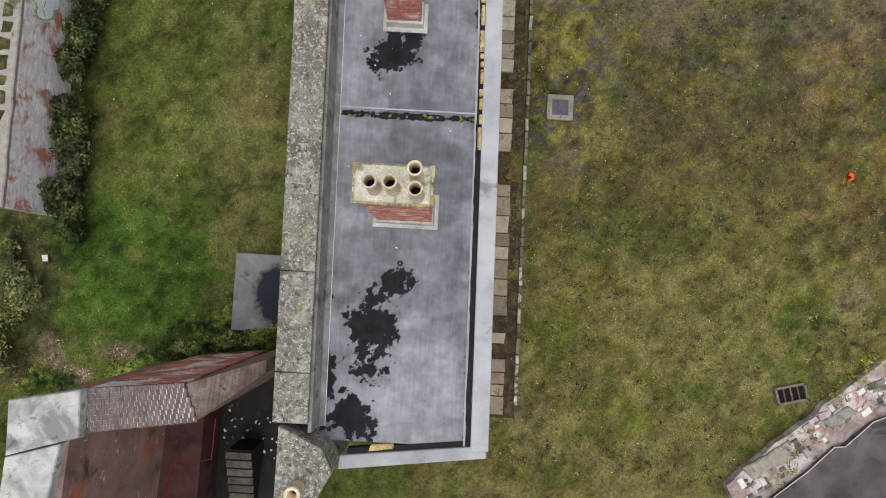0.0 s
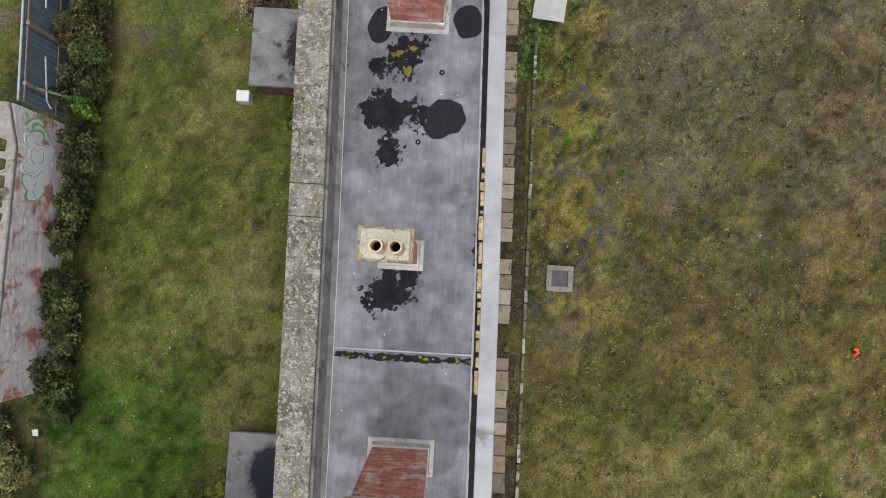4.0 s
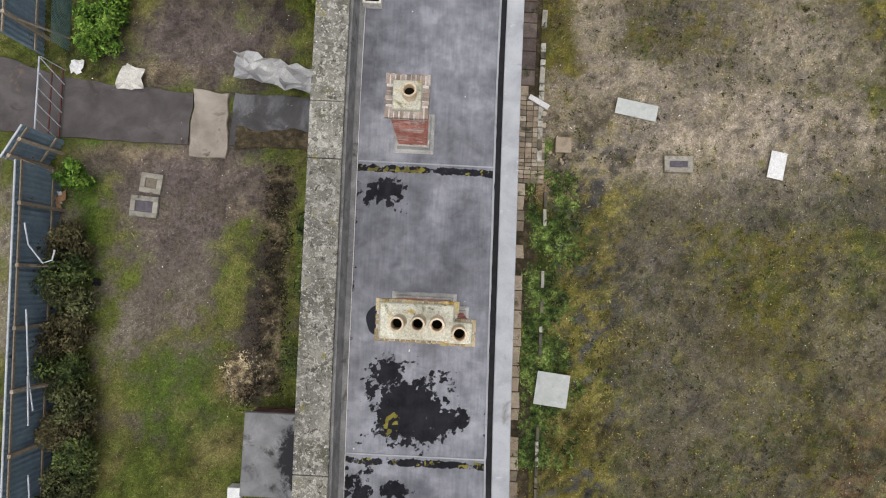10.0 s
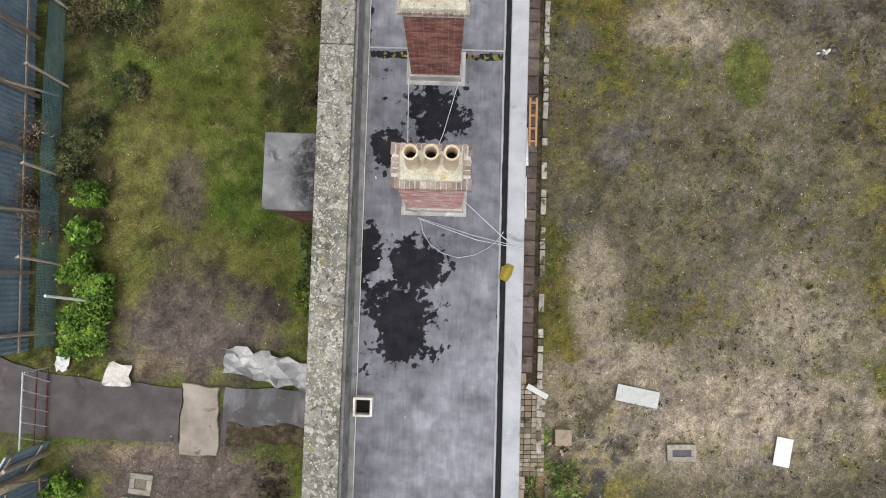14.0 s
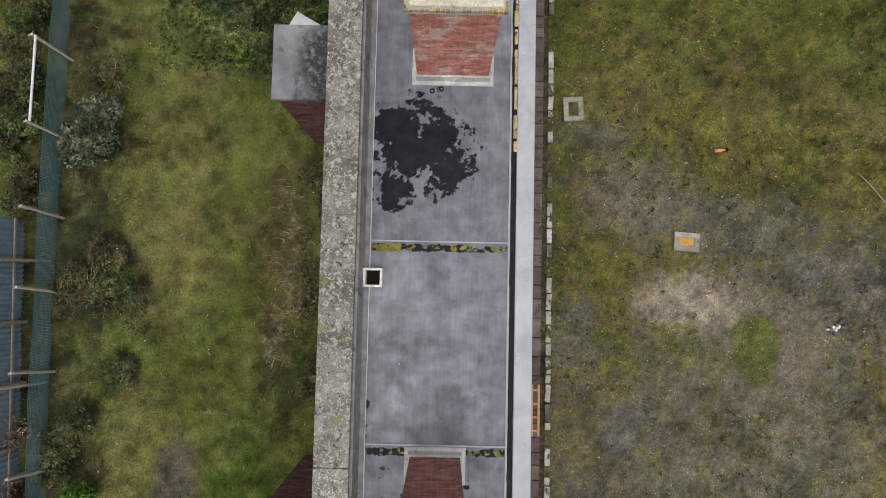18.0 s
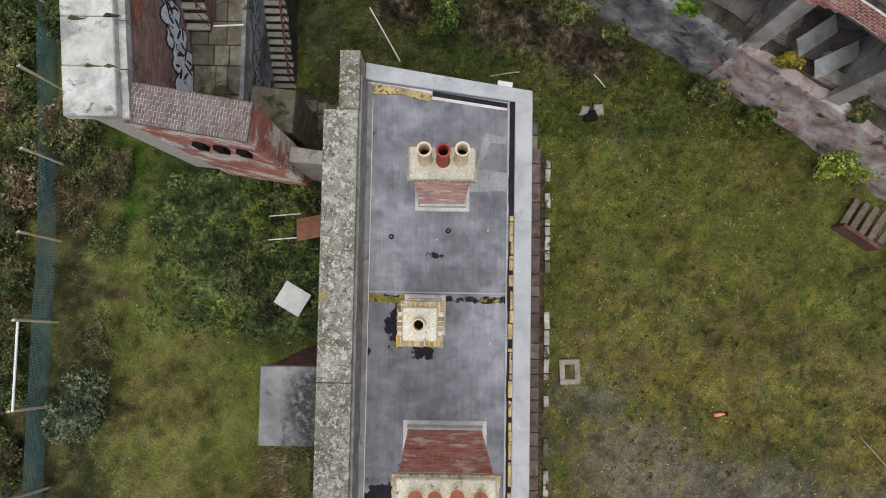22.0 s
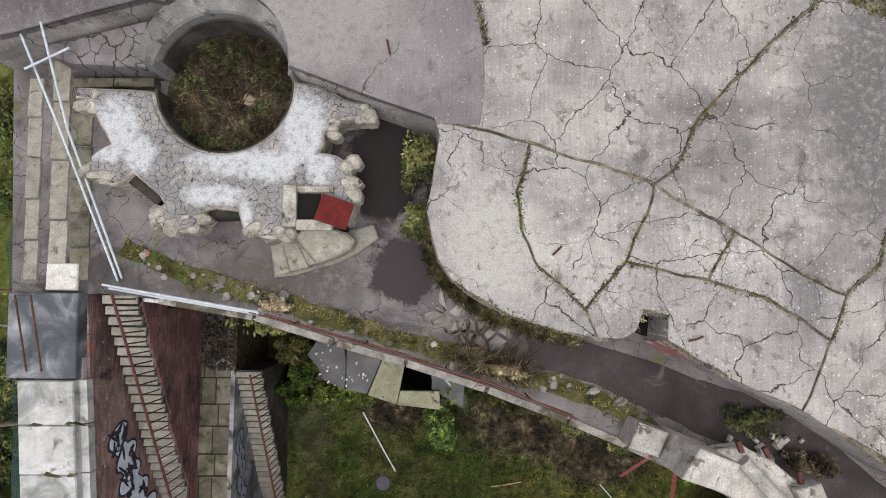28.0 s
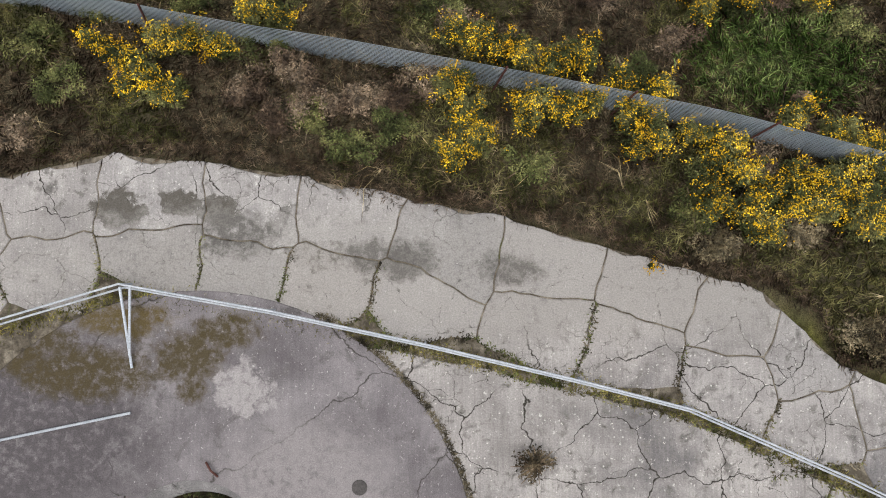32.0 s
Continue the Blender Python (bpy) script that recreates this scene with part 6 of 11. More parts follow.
for i in range(70):
    k = rng.uniform(0, 1)
    px = -6.8 + 10.2 * k
    py = float(np.interp(px, [p[0] for p in mx], [p[1] for p in mx])) - 0.22 + rng.gauss(0, 0.13)
    ps = rng.uniform(0.04, 0.13)
    part("edge_rubble", Shape().prism([(px + ps * rng.uniform(0.6, 1.1) * math.cos(math.tau * q / 6), py + ps * rng.uniform(0.5, 0.9) * math.sin(math.tau * q / 6)) for q in range(6)], TZ, TZ + 0.04 + ps * 0.3, ps * 0.25, 0.015), (M_EDGE, M_COBBLE, M_DAMPFLAG)[i % 3], terrace)
for (xa, xb), mat, l in (((-9.25, -8.95), M_STEP, 0.85), ((-8.75, -8.38), M_STEP, 1.25), ((-8.32, -7.9), M_DAMPFLAG, 0.7)):
    y = 55.2
    while y < 59.2:
        sl = -0.03 * (y - 55)
        part("flagstone", Shape().prism(wobble([(xa + sl, y), (xb + sl, y), (xb + sl, y + l - 0.03), (xa + sl, y + l - 0.03)], 0.3, 0.02), TZ, TZ + rng.uniform(0.02, 0.05), 0.012), mat, terrace)
        y += l
part("flagstone", Shape().prism([(-8.75, 55.0), (-8.1, 55.0), (-8.1, 55.55), (-8.75, 55.55)], TZ, TZ + 0.08, 0.02), M_FLASH, terrace)
M_WETSLAB = surf("wet_mottled_slab", [(0.3, (0.045, 0.05, 0.058)), (0.5, (0.09, 0.096, 0.11)), (0.6, (0.2, 0.206, 0.22)), (0.72, (0.4, 0.41, 0.42))], 1.1, rough=0.6, grit=0.2, vary=0)
part("dark_slab", Shape().prism([(-9.35, 53.25), (-7.95, 53.25), (-8.0, 54.95), (-9.4, 54.95)], 5.4, 6.4, 0.02), M_WETSLAB, terrace, "wet mottled blue-grey slab")
# white coping along the retaining wall
for a, b in zip(COPE[1:9], COPE[2:10]):
    d = Vector((b[0] - a[0], b[1] - a[1])).normalized()
    n = Vector((-d.y, d.x))
    n_st = max(1, int((Vector(b) - Vector(a)).length / 1.2))
    for k in range(n_st):
        p, q = (Vector(a).lerp(Vector(b), (k + f) / n_st) for f in (0.02, 0.98))
        part("edge_stone", Shape().prism([tuple(p - n * 0.1), tuple(q - n * 0.1), tuple(q + n * 0.06), tuple(p + n * 0.06)], TZ - 0.06, TZ + 0.035 + rng.uniform(-0.008, 0.008), 0.012), M_EDGE, terrace)


def brick_run(sh, line, z0, z1, keep=None, l=0.215, h=0.065, j=0.011, d=0.06):
    """Courses of bricks along a plan line, standing proud to its right-hand side."""
    c, z = 0, z0
    while z + h <= z1 + 0.001:
        for (ax, ay), (bx, by) in zip(line, line[1:]):
            L = math.hypot(bx - ax, by - ay)
            ex, ey = (bx - ax) / L, (by - ay) / L
            s = -l / 2 if c % 2 else 0.0
            while s < L - 0.01:
                a, b = max(s, 0.0), min(s + l, L)
                m = (a + b) / 2
                if b - a > 0.03 and (keep is None or keep(ax + ex * m, ay + ey * m, z)):
                    o = d / 2 - rng.uniform(0.0, 0.006)
                    sh.box((ax + ex * m + ey * o, ay + ey * m - ex * o, z + h / 2), (b - a, d, h), math.degrees(math.atan2(ey, ex)))
                s += l + j
        z += h + j
        c += 1
    return sh


# retaining wall: brick face with barred window, then arches of the casemates
M_FACEBRICK = surf("limewashed_brick", [(0.3, (0.22, 0.1, 0.095)), (0.45, (0.32, 0.185, 0.18)), (0.56, (0.43, 0.35, 0.355)), (0.75, (0.58, 0.54, 0.55))], 0.9, spots=[((0.1, 0.07, 0.07), 0.9, 0.53, 0.66)], vary=0.2, island=True)
NLINE = [(-5.2, 54.62), (-4.5, 54.5), (-2.84, 54.0), (-1.42, 53.61), (0.5, 53.0)]
M_TOPBAND = surf("sooty_purple_brick", [(0.3, (0.1, 0.05, 0.05)), (0.5, (0.17, 0.085, 0.08)), (0.7, (0.27, 0.17, 0.16))], 3.0, spots=[((0.42, 0.37, 0.36), 2.5, 0.62, 0.68)], vary=0.35, island=True)
M_BLACKWALL = surf("blackish_wall", [(0.3, (0.02, 0.018, 0.016)), (0.5, (0.05, 0.045, 0.04)), (0.7, (0.11, 0.1, 0.09))], 1.4, spots=[((0.05, 0.065, 0.02), 1.3, 0.58, 0.66)], vary=0.2, island=True)


def in_window(x, z):
    return -1.75 < x < -0.85 and 4.12 < z < 5.0


wall_n = setting("wall_north", brick_run(Shape(), NLINE, 3.35, 5.6, lambda x, y, z: not in_window(x, z)), M_FACEBRICK, "limewashed red brick retaining wall with a barred window", "wall")
part("brick_band", brick_run(Shape(), NLINE, 5.63, 6.08), M_TOPBAND, wall_n, "sooty purple brick band")["kind"] = "stuff"
M_LIMEWALL = surf("lilac_limewash", [(0.3, (0.5, 0.47, 0.5)), (0.5, (0.68, 0.65, 0.69)), (0.7, (0.8, 0.78, 0.81))], 1.1, spots=[((0.2, 0.18, 0.19), 1.3, 0.58, 0.68), ((0.4, 0.2, 0.17), 1.0, 0.63, 0.68)], vary=0.12, island=True)
part("limewashed_bricks", brick_run(Shape(), [(-7.3, 54.9), (-6.5, 54.82), (-5.2, 54.62), (-4.5, 54.5), (-3.3, 54.14)], 4.75, 6.08, d=0.075), M_LIMEWALL, wall_n, "lilac-white limewashed brick above the recess")["kind"] = "stuff"
part("brick_foot", brick_run(Shape(), NLINE, 0.0, 3.33), M_BLACKWALL, wall_n, "near-black brick foot of the wall")["kind"] = "stuff"
part("brick_surround", brick_run(Shape(), [(-2.0, 53.765), (-0.6, 53.345)], 3.9, 5.2, lambda x, y, z: not in_window(x, z), d=0.068), M_FACEBRICK0, wall_n, "bare red brick round the window")["kind"] = "stuff"
# thin black panel on the wall face stands for the window's unlit depth
part("window_recess", Shape().box((-1.3, 53.545, 4.56), (0.95, 0.05, 0.95), -15.5), M_DARK, wall_n)
for k in range(8):
    bx = -1.68 + k * 0.11
    part("bar", Shape().tube([(bx, 53.6 - (bx + 1.42) * 0.3 - 0.085, 4.12), (bx, 53.6 - (bx + 1.42) * 0.3 - 0.085, 5.0)], 0.012), M_RUST, wall_n)
part("bar", Shape().tube([(-1.72, 53.61, 4.6), (-0.88, 53.34, 4.6)], 0.012), M_RUST, wall_n)
part("sill", Shape().box((-1.3, 53.48, 4.06), (1.15, 0.2, 0.1), -16), M_FLASH, wall_n, bevel=0.01)
M_ARCHBRICK = surf("red_and_white_arch_brick", [(0.3, (0.22, 0.09, 0.085)), (0.48, (0.36, 0.15, 0.135)), (0.6, (0.46, 0.27, 0.26)), (0.74, (0.68, 0.62, 0.62))], 1.1, spots=[((0.09, 0.07, 0.065), 1.4, 0.6, 0.68)], vary=0.3, island=True)
M_CASEFLOOR = surf("casemate_debris", [(0.3, (0.03, 0.026, 0.02)), (0.5, (0.075, 0.064, 0.05)), (0.7, (0.15, 0.13, 0.105))], 1.6, spots=[((0.045, 0.055, 0.018), 1.5, 0.56, 0.66), ((0.3, 0.28, 0.26), 9.0, 0.66, 0.7)], vary=0, bump=0.9, fine=28)
M_DUSTFLOOR = surf("mauve_dust_floor", [(0.3, (0.16, 0.138, 0.136)), (0.5, (0.27, 0.236, 0.232)), (0.7, (0.37, 0.33, 0.325))], 1.3, spots=[((0.1, 0.088, 0.08), 1.6, 0.57, 0.68), ((0.5, 0.48, 0.46), 8.0, 0.67, 0.7)], vary=0, bump=0.6, fine=28)
CASE = [(0.55, 52.98), (1.86, 52.5), (3.02, 52.03), (5.1, 51.1), (6.8, 50.03), (8.57, 48.88), (12.5, 46.18)]


def arch_keep(x, y, z):
    s = (x - 0.9) % 2.25 / 2.25
    return z > 5.0 + 0.45 * math.sin(math.pi * s) ** 0.7


setting("wall_arches", brick_run(Shape(), CASE, 0.9, 6.05, lambda x, y, z: x > 2.1 and arch_keep(x, y, z), 0.13, 0.058, 0.02), M_ARCHBRICK, "brick arches of the ruined casemates", "wall")
part("sooty_bricks", brick_run(Shape(), CASE[:3], 4.9, 6.05, lambda x, y, z: x <= 2.1 and arch_keep(x, y, z)), M_TOPBAND, bpy.data.objects["wall_arches"], "sooty purple brick over the first casemate")["kind"] = "stuff"
part("mortar_backing", Shape().prism([(2.1, 52.4)] + CASE[2:] + [(px - 0.02, py - 0.045) for px, py in CASE[:1:-1]] + [(2.08, 52.355)], 5.46, 6.04), M_FLASH, bpy.data.objects["wall_arches"], "white lime mortar between the bricks")
FRONT_FOOT = [(0.55, 52.83), (2.3, 52.22), (4.0, 51.4), (5.9, 50.35), (7.6, 49.35), (9.0, 48.5), (9.9, 47.95), (11.0, 47.15), (12.5, 46.1), (18, 42)]
setting("floor_casemates", Shape().prism([(0.4, 53.0)] + [(x + 0.1, y + 0.2) for x, y in FRONT_FOOT] + [(20, 44)] + [(x + 0.9, y + 1.8) for x, y in CASE[::-1]], -0.3, 2.3), M_DUSTFLOOR, "dusty debris floor of the casemates", "floor")
for k in (0, 1, 3, 4, 5):
    px = 1.0 + 2.25 * k
    py = float(np.interp(px, [p[0] for p in CASE], [p[1] for p in CASE]))
    part("partition", Shape().box((px + 0.5, py + 1.0, 3.8), (0.3, 1.8, 3.0), -27), M_CASE, bpy.data.objects["wall_arches"], "stained plaster partition")
    part("pier", Shape().box((px + 0.05, py + 0.12, 3.75), (0.42, 0.22, 2.9), -27), M_CASE, bpy.data.objects["wall_arches"], "stained plaster pier")
M_BENCH = surf("dirty_bench", [(0.3, (0.15, 0.135, 0.12)), (0.5, (0.24, 0.22, 0.2)), (0.7, (0.34, 0.32, 0.3))], 3.0, vary=0.15)
for px, py in ((1.89, 53.18), (4.19, 52.27), (6.16, 51.15), (8.15, 49.92), (8.55, 50.25), (9.93, 48.5)):
    bench = thing("bench_slab", "grey concrete bench slab lying in a casemate", "bench", (px, py, 2.3), "slabs in the casemates", -28)
    part("top", Shape().box((0, 0, 0.42), (1.05, 0.36, 0.08)), M_BENCH, bench, bevel=0.015)
    part("front", Shape().box((0, -0.12, 0.19), (1.0, 0.08, 0.38)), M_BENCH, bench, bevel=0.01)
    part("back", Shape().box((0, 0.14, 0.19), (1.0, 0.08, 0.38)), M_BENCH, bench, bevel=0.01)
M_BREAST = surf("dark_mossy_render", [(0.34, (0.07, 0.072, 0.085)), (0.46, (0.15, 0.15, 0.165)), (0.54, (0.23, 0.228, 0.24)), (0.66, (0.4, 0.39, 0.395))], 1.3, spots=[((0.05, 0.052, 0.065), 0.9, 0.56, 0.62), ((0.06, 0.07, 0.02), 1.8, 0.59, 0.64), ((0.34, 0.14, 0.1), 1.2, 0.64, 0.7)], vary=0)
M_PINKRENDER = surf("pink_white_ruin", [(0.3, (0.16, 0.13, 0.13)), (0.45, (0.34, 0.27, 0.26)), (0.58, (0.48, 0.44, 0.44)), (0.72, (0.62, 0.6, 0.6))], 1.5, spots=[((0.36, 0.2, 0.17), 1.3, 0.56, 0.62), ((0.06, 0.06, 0.06), 1.6, 0.58, 0.66), ((0.06, 0.07, 0.02), 1.4, 0.62, 0.68)], vary=0)
for a, b, mat in ((0, 4, M_BREAST), (4, 9, M_PINKRENDER)):
    seg = FRONT_FOOT[a:b + 1]
    setting("wall_breast", Shape().prism(wobble(seg + [(px + 0.18, py + 0.36) for px, py in seg[::-1]], 0.22, 0.09), -0.3, 2.42, 0.06, 0.12), mat, "crumbling grey-white rendered breast wall of the casemates" if a == 0 else "crumbling pink and white rendered breast wall", "wall")
ledge = FRONT_FOOT[:9]
part("dirt_ledge", Shape().prism(wobble([(px + 0.12, py + 0.22) for px, py in ledge] + [(px + 0.34, py + 0.62) for px, py in ledge[::-1]], 0.18, 0.1), 2.3, 2.47, 0.06, 0.05), M_CASEFLOOR, bpy.data.objects["floor_casemates"], "dirt and moss drifted along the wall head")
bits = thing("casemate_rubble", "loose rubble and plaster along the breast wall", "rubble")
for k in range(70):
    f = rng.uniform(0, 8)
    i = int(f)
    px, py = (FRONT_FOOT[i][n] + (FRONT_FOOT[i + 1][n] - FRONT_FOOT[i][n]) * (f - i) for n in (0, 1))
    s = rng.uniform(0.05, 0.2)
    part("chunk", Shape().box((px + rng.uniform(0.1, 0.7), py + rng.uniform(0.2, 0.9), 2.34 + s * 0.2), (s * 1.5, s, s * 0.6), rng.uniform(0, 180), taper=0.7), (M_BENCH, M_FLASH, M_ARCHBRICK, M_CASE)[k % 4], bits)
# broken hood of concrete on the wall head, with steel props
M_HOOD = surf("pale_broken_concrete", [(0.3, (0.26, 0.245, 0.23)), (0.5, (0.4, 0.38, 0.36)), (0.7, (0.56, 0.54, 0.52))], 2.2, spots=[((0.14, 0.12, 0.11), 3.0, 0.58, 0.64)], vary=0.2, bump=0.6, fine=30)
hood = thing("broken_hood", "broken concrete observation hood on rusty steel props", "ruin", (4.0, 52.0, TZ))
part("block", Shape().prism([(-0.28, 0.42), (0.41, 0.16), (0.1, -0.32), (-0.61, -0.09)], 0.0, 1.86, 0.04), M_HOOD, hood, bevel=0.02)
part("block", Shape().prism([(-0.95, 0.62), (-0.4, 0.42), (-0.6, -0.02), (-1.15, 0.15)], 0.0, 0.75, 0.04), M_HOOD, hood)
part("slab", Shape().prism(wobble([(0.1, -0.3), (0.5, 0.1), (1.0, 0.2), (1.5, -0.05), (2.2, -0.55), (2.4, -1.15), (1.9, -1.2), (0.8, -0.8)], 0.16, 0.045), 0.35, 0.68, 0.03), M_HOOD, hood)
part("beam", Shape().tube([(0.95, -0.05, 0.78), (2.1, -1.3, 0.8)], 0.14, 12), M_HOOD, hood, "round concrete post lying across the slab")
for k in range(26):
    cs = rng.uniform(0.05, 0.2)
    part("chunk", Shape().box((rng.uniform(0.0, 2.5), 0, 0.1), (cs * 1.5, cs, cs * 0.7), rng.uniform(0, 180), pose(0, rng.uniform(-0.1, 0.5) - 0.25, 0), 0.7), M_HOOD, hood)
part("slab", Shape().prism(wobble([(1.8, -0.5), (2.3, -0.4), (2.55, -0.95), (2.1, -1.2)], 0.2, 0.05), 0.7, 1.0, 0.03), M_HOOD, hood)
M_JOIST = surf("rust_red_joist", [(0.3, (0.15, 0.048, 0.045)), (0.7, (0.27, 0.095, 0.085))], 5, rough=0.8, vary=0.3)
for x0, y0, x1, y1, z1, s in ((-0.5, -0.15, -0.85, -0.85, -0.9, 0.026), (-0.05, -0.4, 0.25, -1.4, -0.95, 0.034), (1.05, -0.95, 1.15, -2.0, -1.0, 0.03), (1.6, -1.2, 2.0, -2.25, -0.9, 0.034), (2.1, -1.25, 2.6, -2.2, -0.9, 0.04), (2.18, -1.25, 2.95, -2.2, -0.9, 0.024)):
    d = Vector((x1 - x0, y1 - y0, z1 - 0.1)).normalized()
    side = d.cross(Vector((0, 0, 1))).normalized()
    prop = Shape()
    for o in (-s, s):
        p, q = Vector((x0, y0, 0.1)) + side * o, Vector((x1, y1, z1)) + side * o
        prop.tube([p, q], s * 0.4, 4)
    prop.tube([(x0, y0, 0.1), (x1, y1, z1)], s * 0.6, 4)
    part("steel_prop", prop, M_JOIST, hood, "rust-red steel joist jutting out of the wall head")
for px, py, r in ((0.9, 0.2, 20), (1.4, 0.1, 30), (2.0, -0.35, 10)):
    part("bolt_strip", Shape().box((px, py, 0.78), (0.08, 0.22, 0.1), r), M_RUST, hood)
M_SHEETWHITE = surf("dirty_white_sheet", [(0.3, (0.56, 0.57, 0.59)), (0.5, (0.7, 0.71, 0.73)), (0.7, (0.8, 0.81, 0.82))], 1.6, rough=0.6, spots=[((0.22, 0.21, 0.2), 3.0, 0.62, 0.7)], vary=0)
fs = thing("fallen_sheet", "white sheet of board leaning over the breast wall", "board")
quad = [(4.83, 51.27, 1.95), (5.77, 50.82, 2.05), (5.97, 51.49, 3.4), (4.78, 51.66, 4.3)]
part("sheet", Shape().add(quad + [(x + 0.02, y + 0.03, z - 0.04) for x, y, z in quad], [(0, 1, 2, 3), (7, 6, 5, 4), (0, 4, 5, 1), (1, 5, 6, 2), (2, 6, 7, 3), (3, 7, 4, 0)]), M_SHEETWHITE, fs)
M_OLDSHEET = surf("mossy_old_sheet", [(0.3, (0.2, 0.21, 0.21)), (0.5, (0.34, 0.36, 0.36)), (0.7, (0.48, 0.5, 0.51))], 2.2, rough=0.6, spots=[((0.14, 0.13, 0.04), 2.2, 0.57, 0.64), ((0.1, 0.09, 0.08), 4, 0.62, 0.68)], vary=0.1)
for px, py, rz, w in ((9.25, 49.55, 34, 1.25), (9.75, 48.9, 26, 1.3)):
    sh2 = thing("roof_sheet", "pale fallen metal roof sheet", "sheet", (px, py, 3.0), "fallen roof sheets", rz)
    part("sheet", Shape().box((0, 0, 0), (w, 0.5, 0.03), 0, pose(0, 0, 0, 35, 0, 0)), M_OLDSHEET, sh2)
    part("edge", Shape().box((0, -0.26, -0.02), (w, 0.04, 0.06), 0, pose(0, 0, 0, 35, 0, 0)), M_OLDSHEET, sh2)

# lean-to roof in the corner
lean = thing("lean_to_roof", "sagging lean-to roof of slabs with a dark hole", "roof", (0, 0, 0))
M_WETROOF = surf("wet_black_roof", [(0.3, (0.02, 0.021, 0.025)), (0.5, (0.05, 0.052, 0.06)), (0.7, (0.1, 0.104, 0.115))], 1.5, rough=0.5, spots=[((0.5, 0.5, 0.5), 7.0, 0.7, 0.72)], vary=0.3)
M_GREENSLAB = surf("algae_slab", [(0.3, (0.15, 0.15, 0.1)), (0.5, (0.24, 0.24, 0.17)), (0.7, (0.32, 0.32, 0.24))], 2.5, spots=[((0.07, 0.08, 0.035), 2.5, 0.58, 0.66)], vary=0.15)
part("panel", Shape().prism(wobble([(-4.2, 53.4), (-3.75, 52.7), (-3.2, 52.5), (-3.2, 53.95), (-3.8, 54.0)], 0.3, 0.06), 2.5, 2.66), M_WETROOF, lean, "wet black roof sheet", bevel=0.02)
part("panel", Shape().prism([(-3.18, 52.5), (-2.62, 52.4), (-2.25, 53.3), (-2.3, 53.75), (-3.18, 53.95)], 2.5, 2.68), M_WETROOF, lean, bevel=0.02)
part("panel", Shape().prism([(-2.6, 52.38), (-1.86, 52.15), (-1.78, 52.5), (-1.64, 53.25), (-2.23, 53.32)], 2.55, 2.72), M_GREENSLAB, lean, "mossy green-grey slab", bevel=0.02)
part("panel", Shape().prism([(-1.84, 52.14), (-0.72, 52.02), (-0.75, 52.5), (-1.76, 52.5)], 2.55, 2.7), M_GREENSLAB, lean, bevel=0.02)
part("panel", Shape().prism(wobble([(-0.95, 52.52), (-0.7, 52.4), (-0.15, 52.05), (0.0, 53.1), (-0.5, 53.2), (-0.98, 53.22)], 0.2, 0.05), 2.45, 2.6), M_WETROOF, lean)
for k in range(26):
    dx, dy = rng.uniform(-4.0, -2.4), rng.uniform(52.6, 53.7)
    part("rubble_bit", Shape().box((dx, dy, 2.69), (rng.uniform(0.03, 0.09), rng.uniform(0.03, 0.07), 0.04), rng.uniform(0, 90), taper=0.6), M_FLASH, lean)
part("pipe_scrap", Shape().tube([(-0.75, 52.95, 2.66), (-0.45, 52.65, 2.7)], 0.03), M_GALV, lean)
part("hole_floor", Shape().box((-1.3, 52.7, 1.0), (1.6, 1.2, 0.05)), M_DARK, lean)
part("wall", Shape().prism([(-4.0, 52.75), (-0.6, 52.1), (-0.6, 52.25), (-3.95, 52.9)], 0, 2.48), M_BLACKWALL, lean)
part("wall", Shape().box((-0.2, 52.6, 1.2), (0.2, 1.0, 2.4), 10), M_BLACKWALL, lean)
door_slab = thing("standing_door", "grey painted steel door leaning in the casemate", "door", (0.8, 52.9, 2.4), rz=-16)
part("leaf", Shape().box((0, 0, 1.0), (0.75, 0.06, 2.0), 0, pose(0, 0, 0, -12, 0, 0)), surf("scuffed_grey_paint", [(0.3, (0.1, 0.11, 0.12)), (0.5, (0.2, 0.215, 0.23)), (0.7, (0.32, 0.335, 0.35))], 2.0, spots=[((0.05, 0.045, 0.04), 2.5, 0.56, 0.62)], vary=0), door_slab, bevel=0.01)
part("brace", Shape().box((0, -0.06, 0.6), (0.7, 0.04, 0.1), 0, pose(0, 0, 0, -12, 0, 0)), M_RUST, door_slab)

# west flank wall with whitewashed coping
def west_x(y, top=True):
    return -7.3 - 0.088 * (y - 47)


M_FLANKBRICK = surf("faded_flank_brick", [(0.3, (0.13, 0.095, 0.09)), (0.5, (0.23, 0.155, 0.145)), (0.7, (0.33, 0.235, 0.22))], 0.9, spots=[((0.42, 0.13, 0.08), 0.6, 0.57, 0.68), ((0.5, 0.46, 0.45), 5.0, 0.64, 0.68), ((0.06, 0.052, 0.05), 1.0, 0.58, 0.7), ((0.42, 0.4, 0.39), 2.6, 0.66, 0.72)], vary=0.25, island=True)
flank = setting("wall_west", Shape().prism([(-8.38, 46.3), (-7.35, 46.2), (west_x(54.9) - 0.07, 54.9), (-9.1, 54.9)], -0.3, 6.2), M_MORTAR, "whitewashed flank wall with brick inner face", "wall")
part("brick_face", brick_run(Shape(), [(west_x(54.9) - 0.06, 54.9), (west_x(46.9) - 0.06, 46.9)][::-1], 2.8, 6.1), M_FLANKBRICK, flank, "stained red brick inner face")["kind"] = "stuff"
ys = [46.1, 47.15, 48.2, 49.3, 50.35, 51.4, 52.35, 53.22]
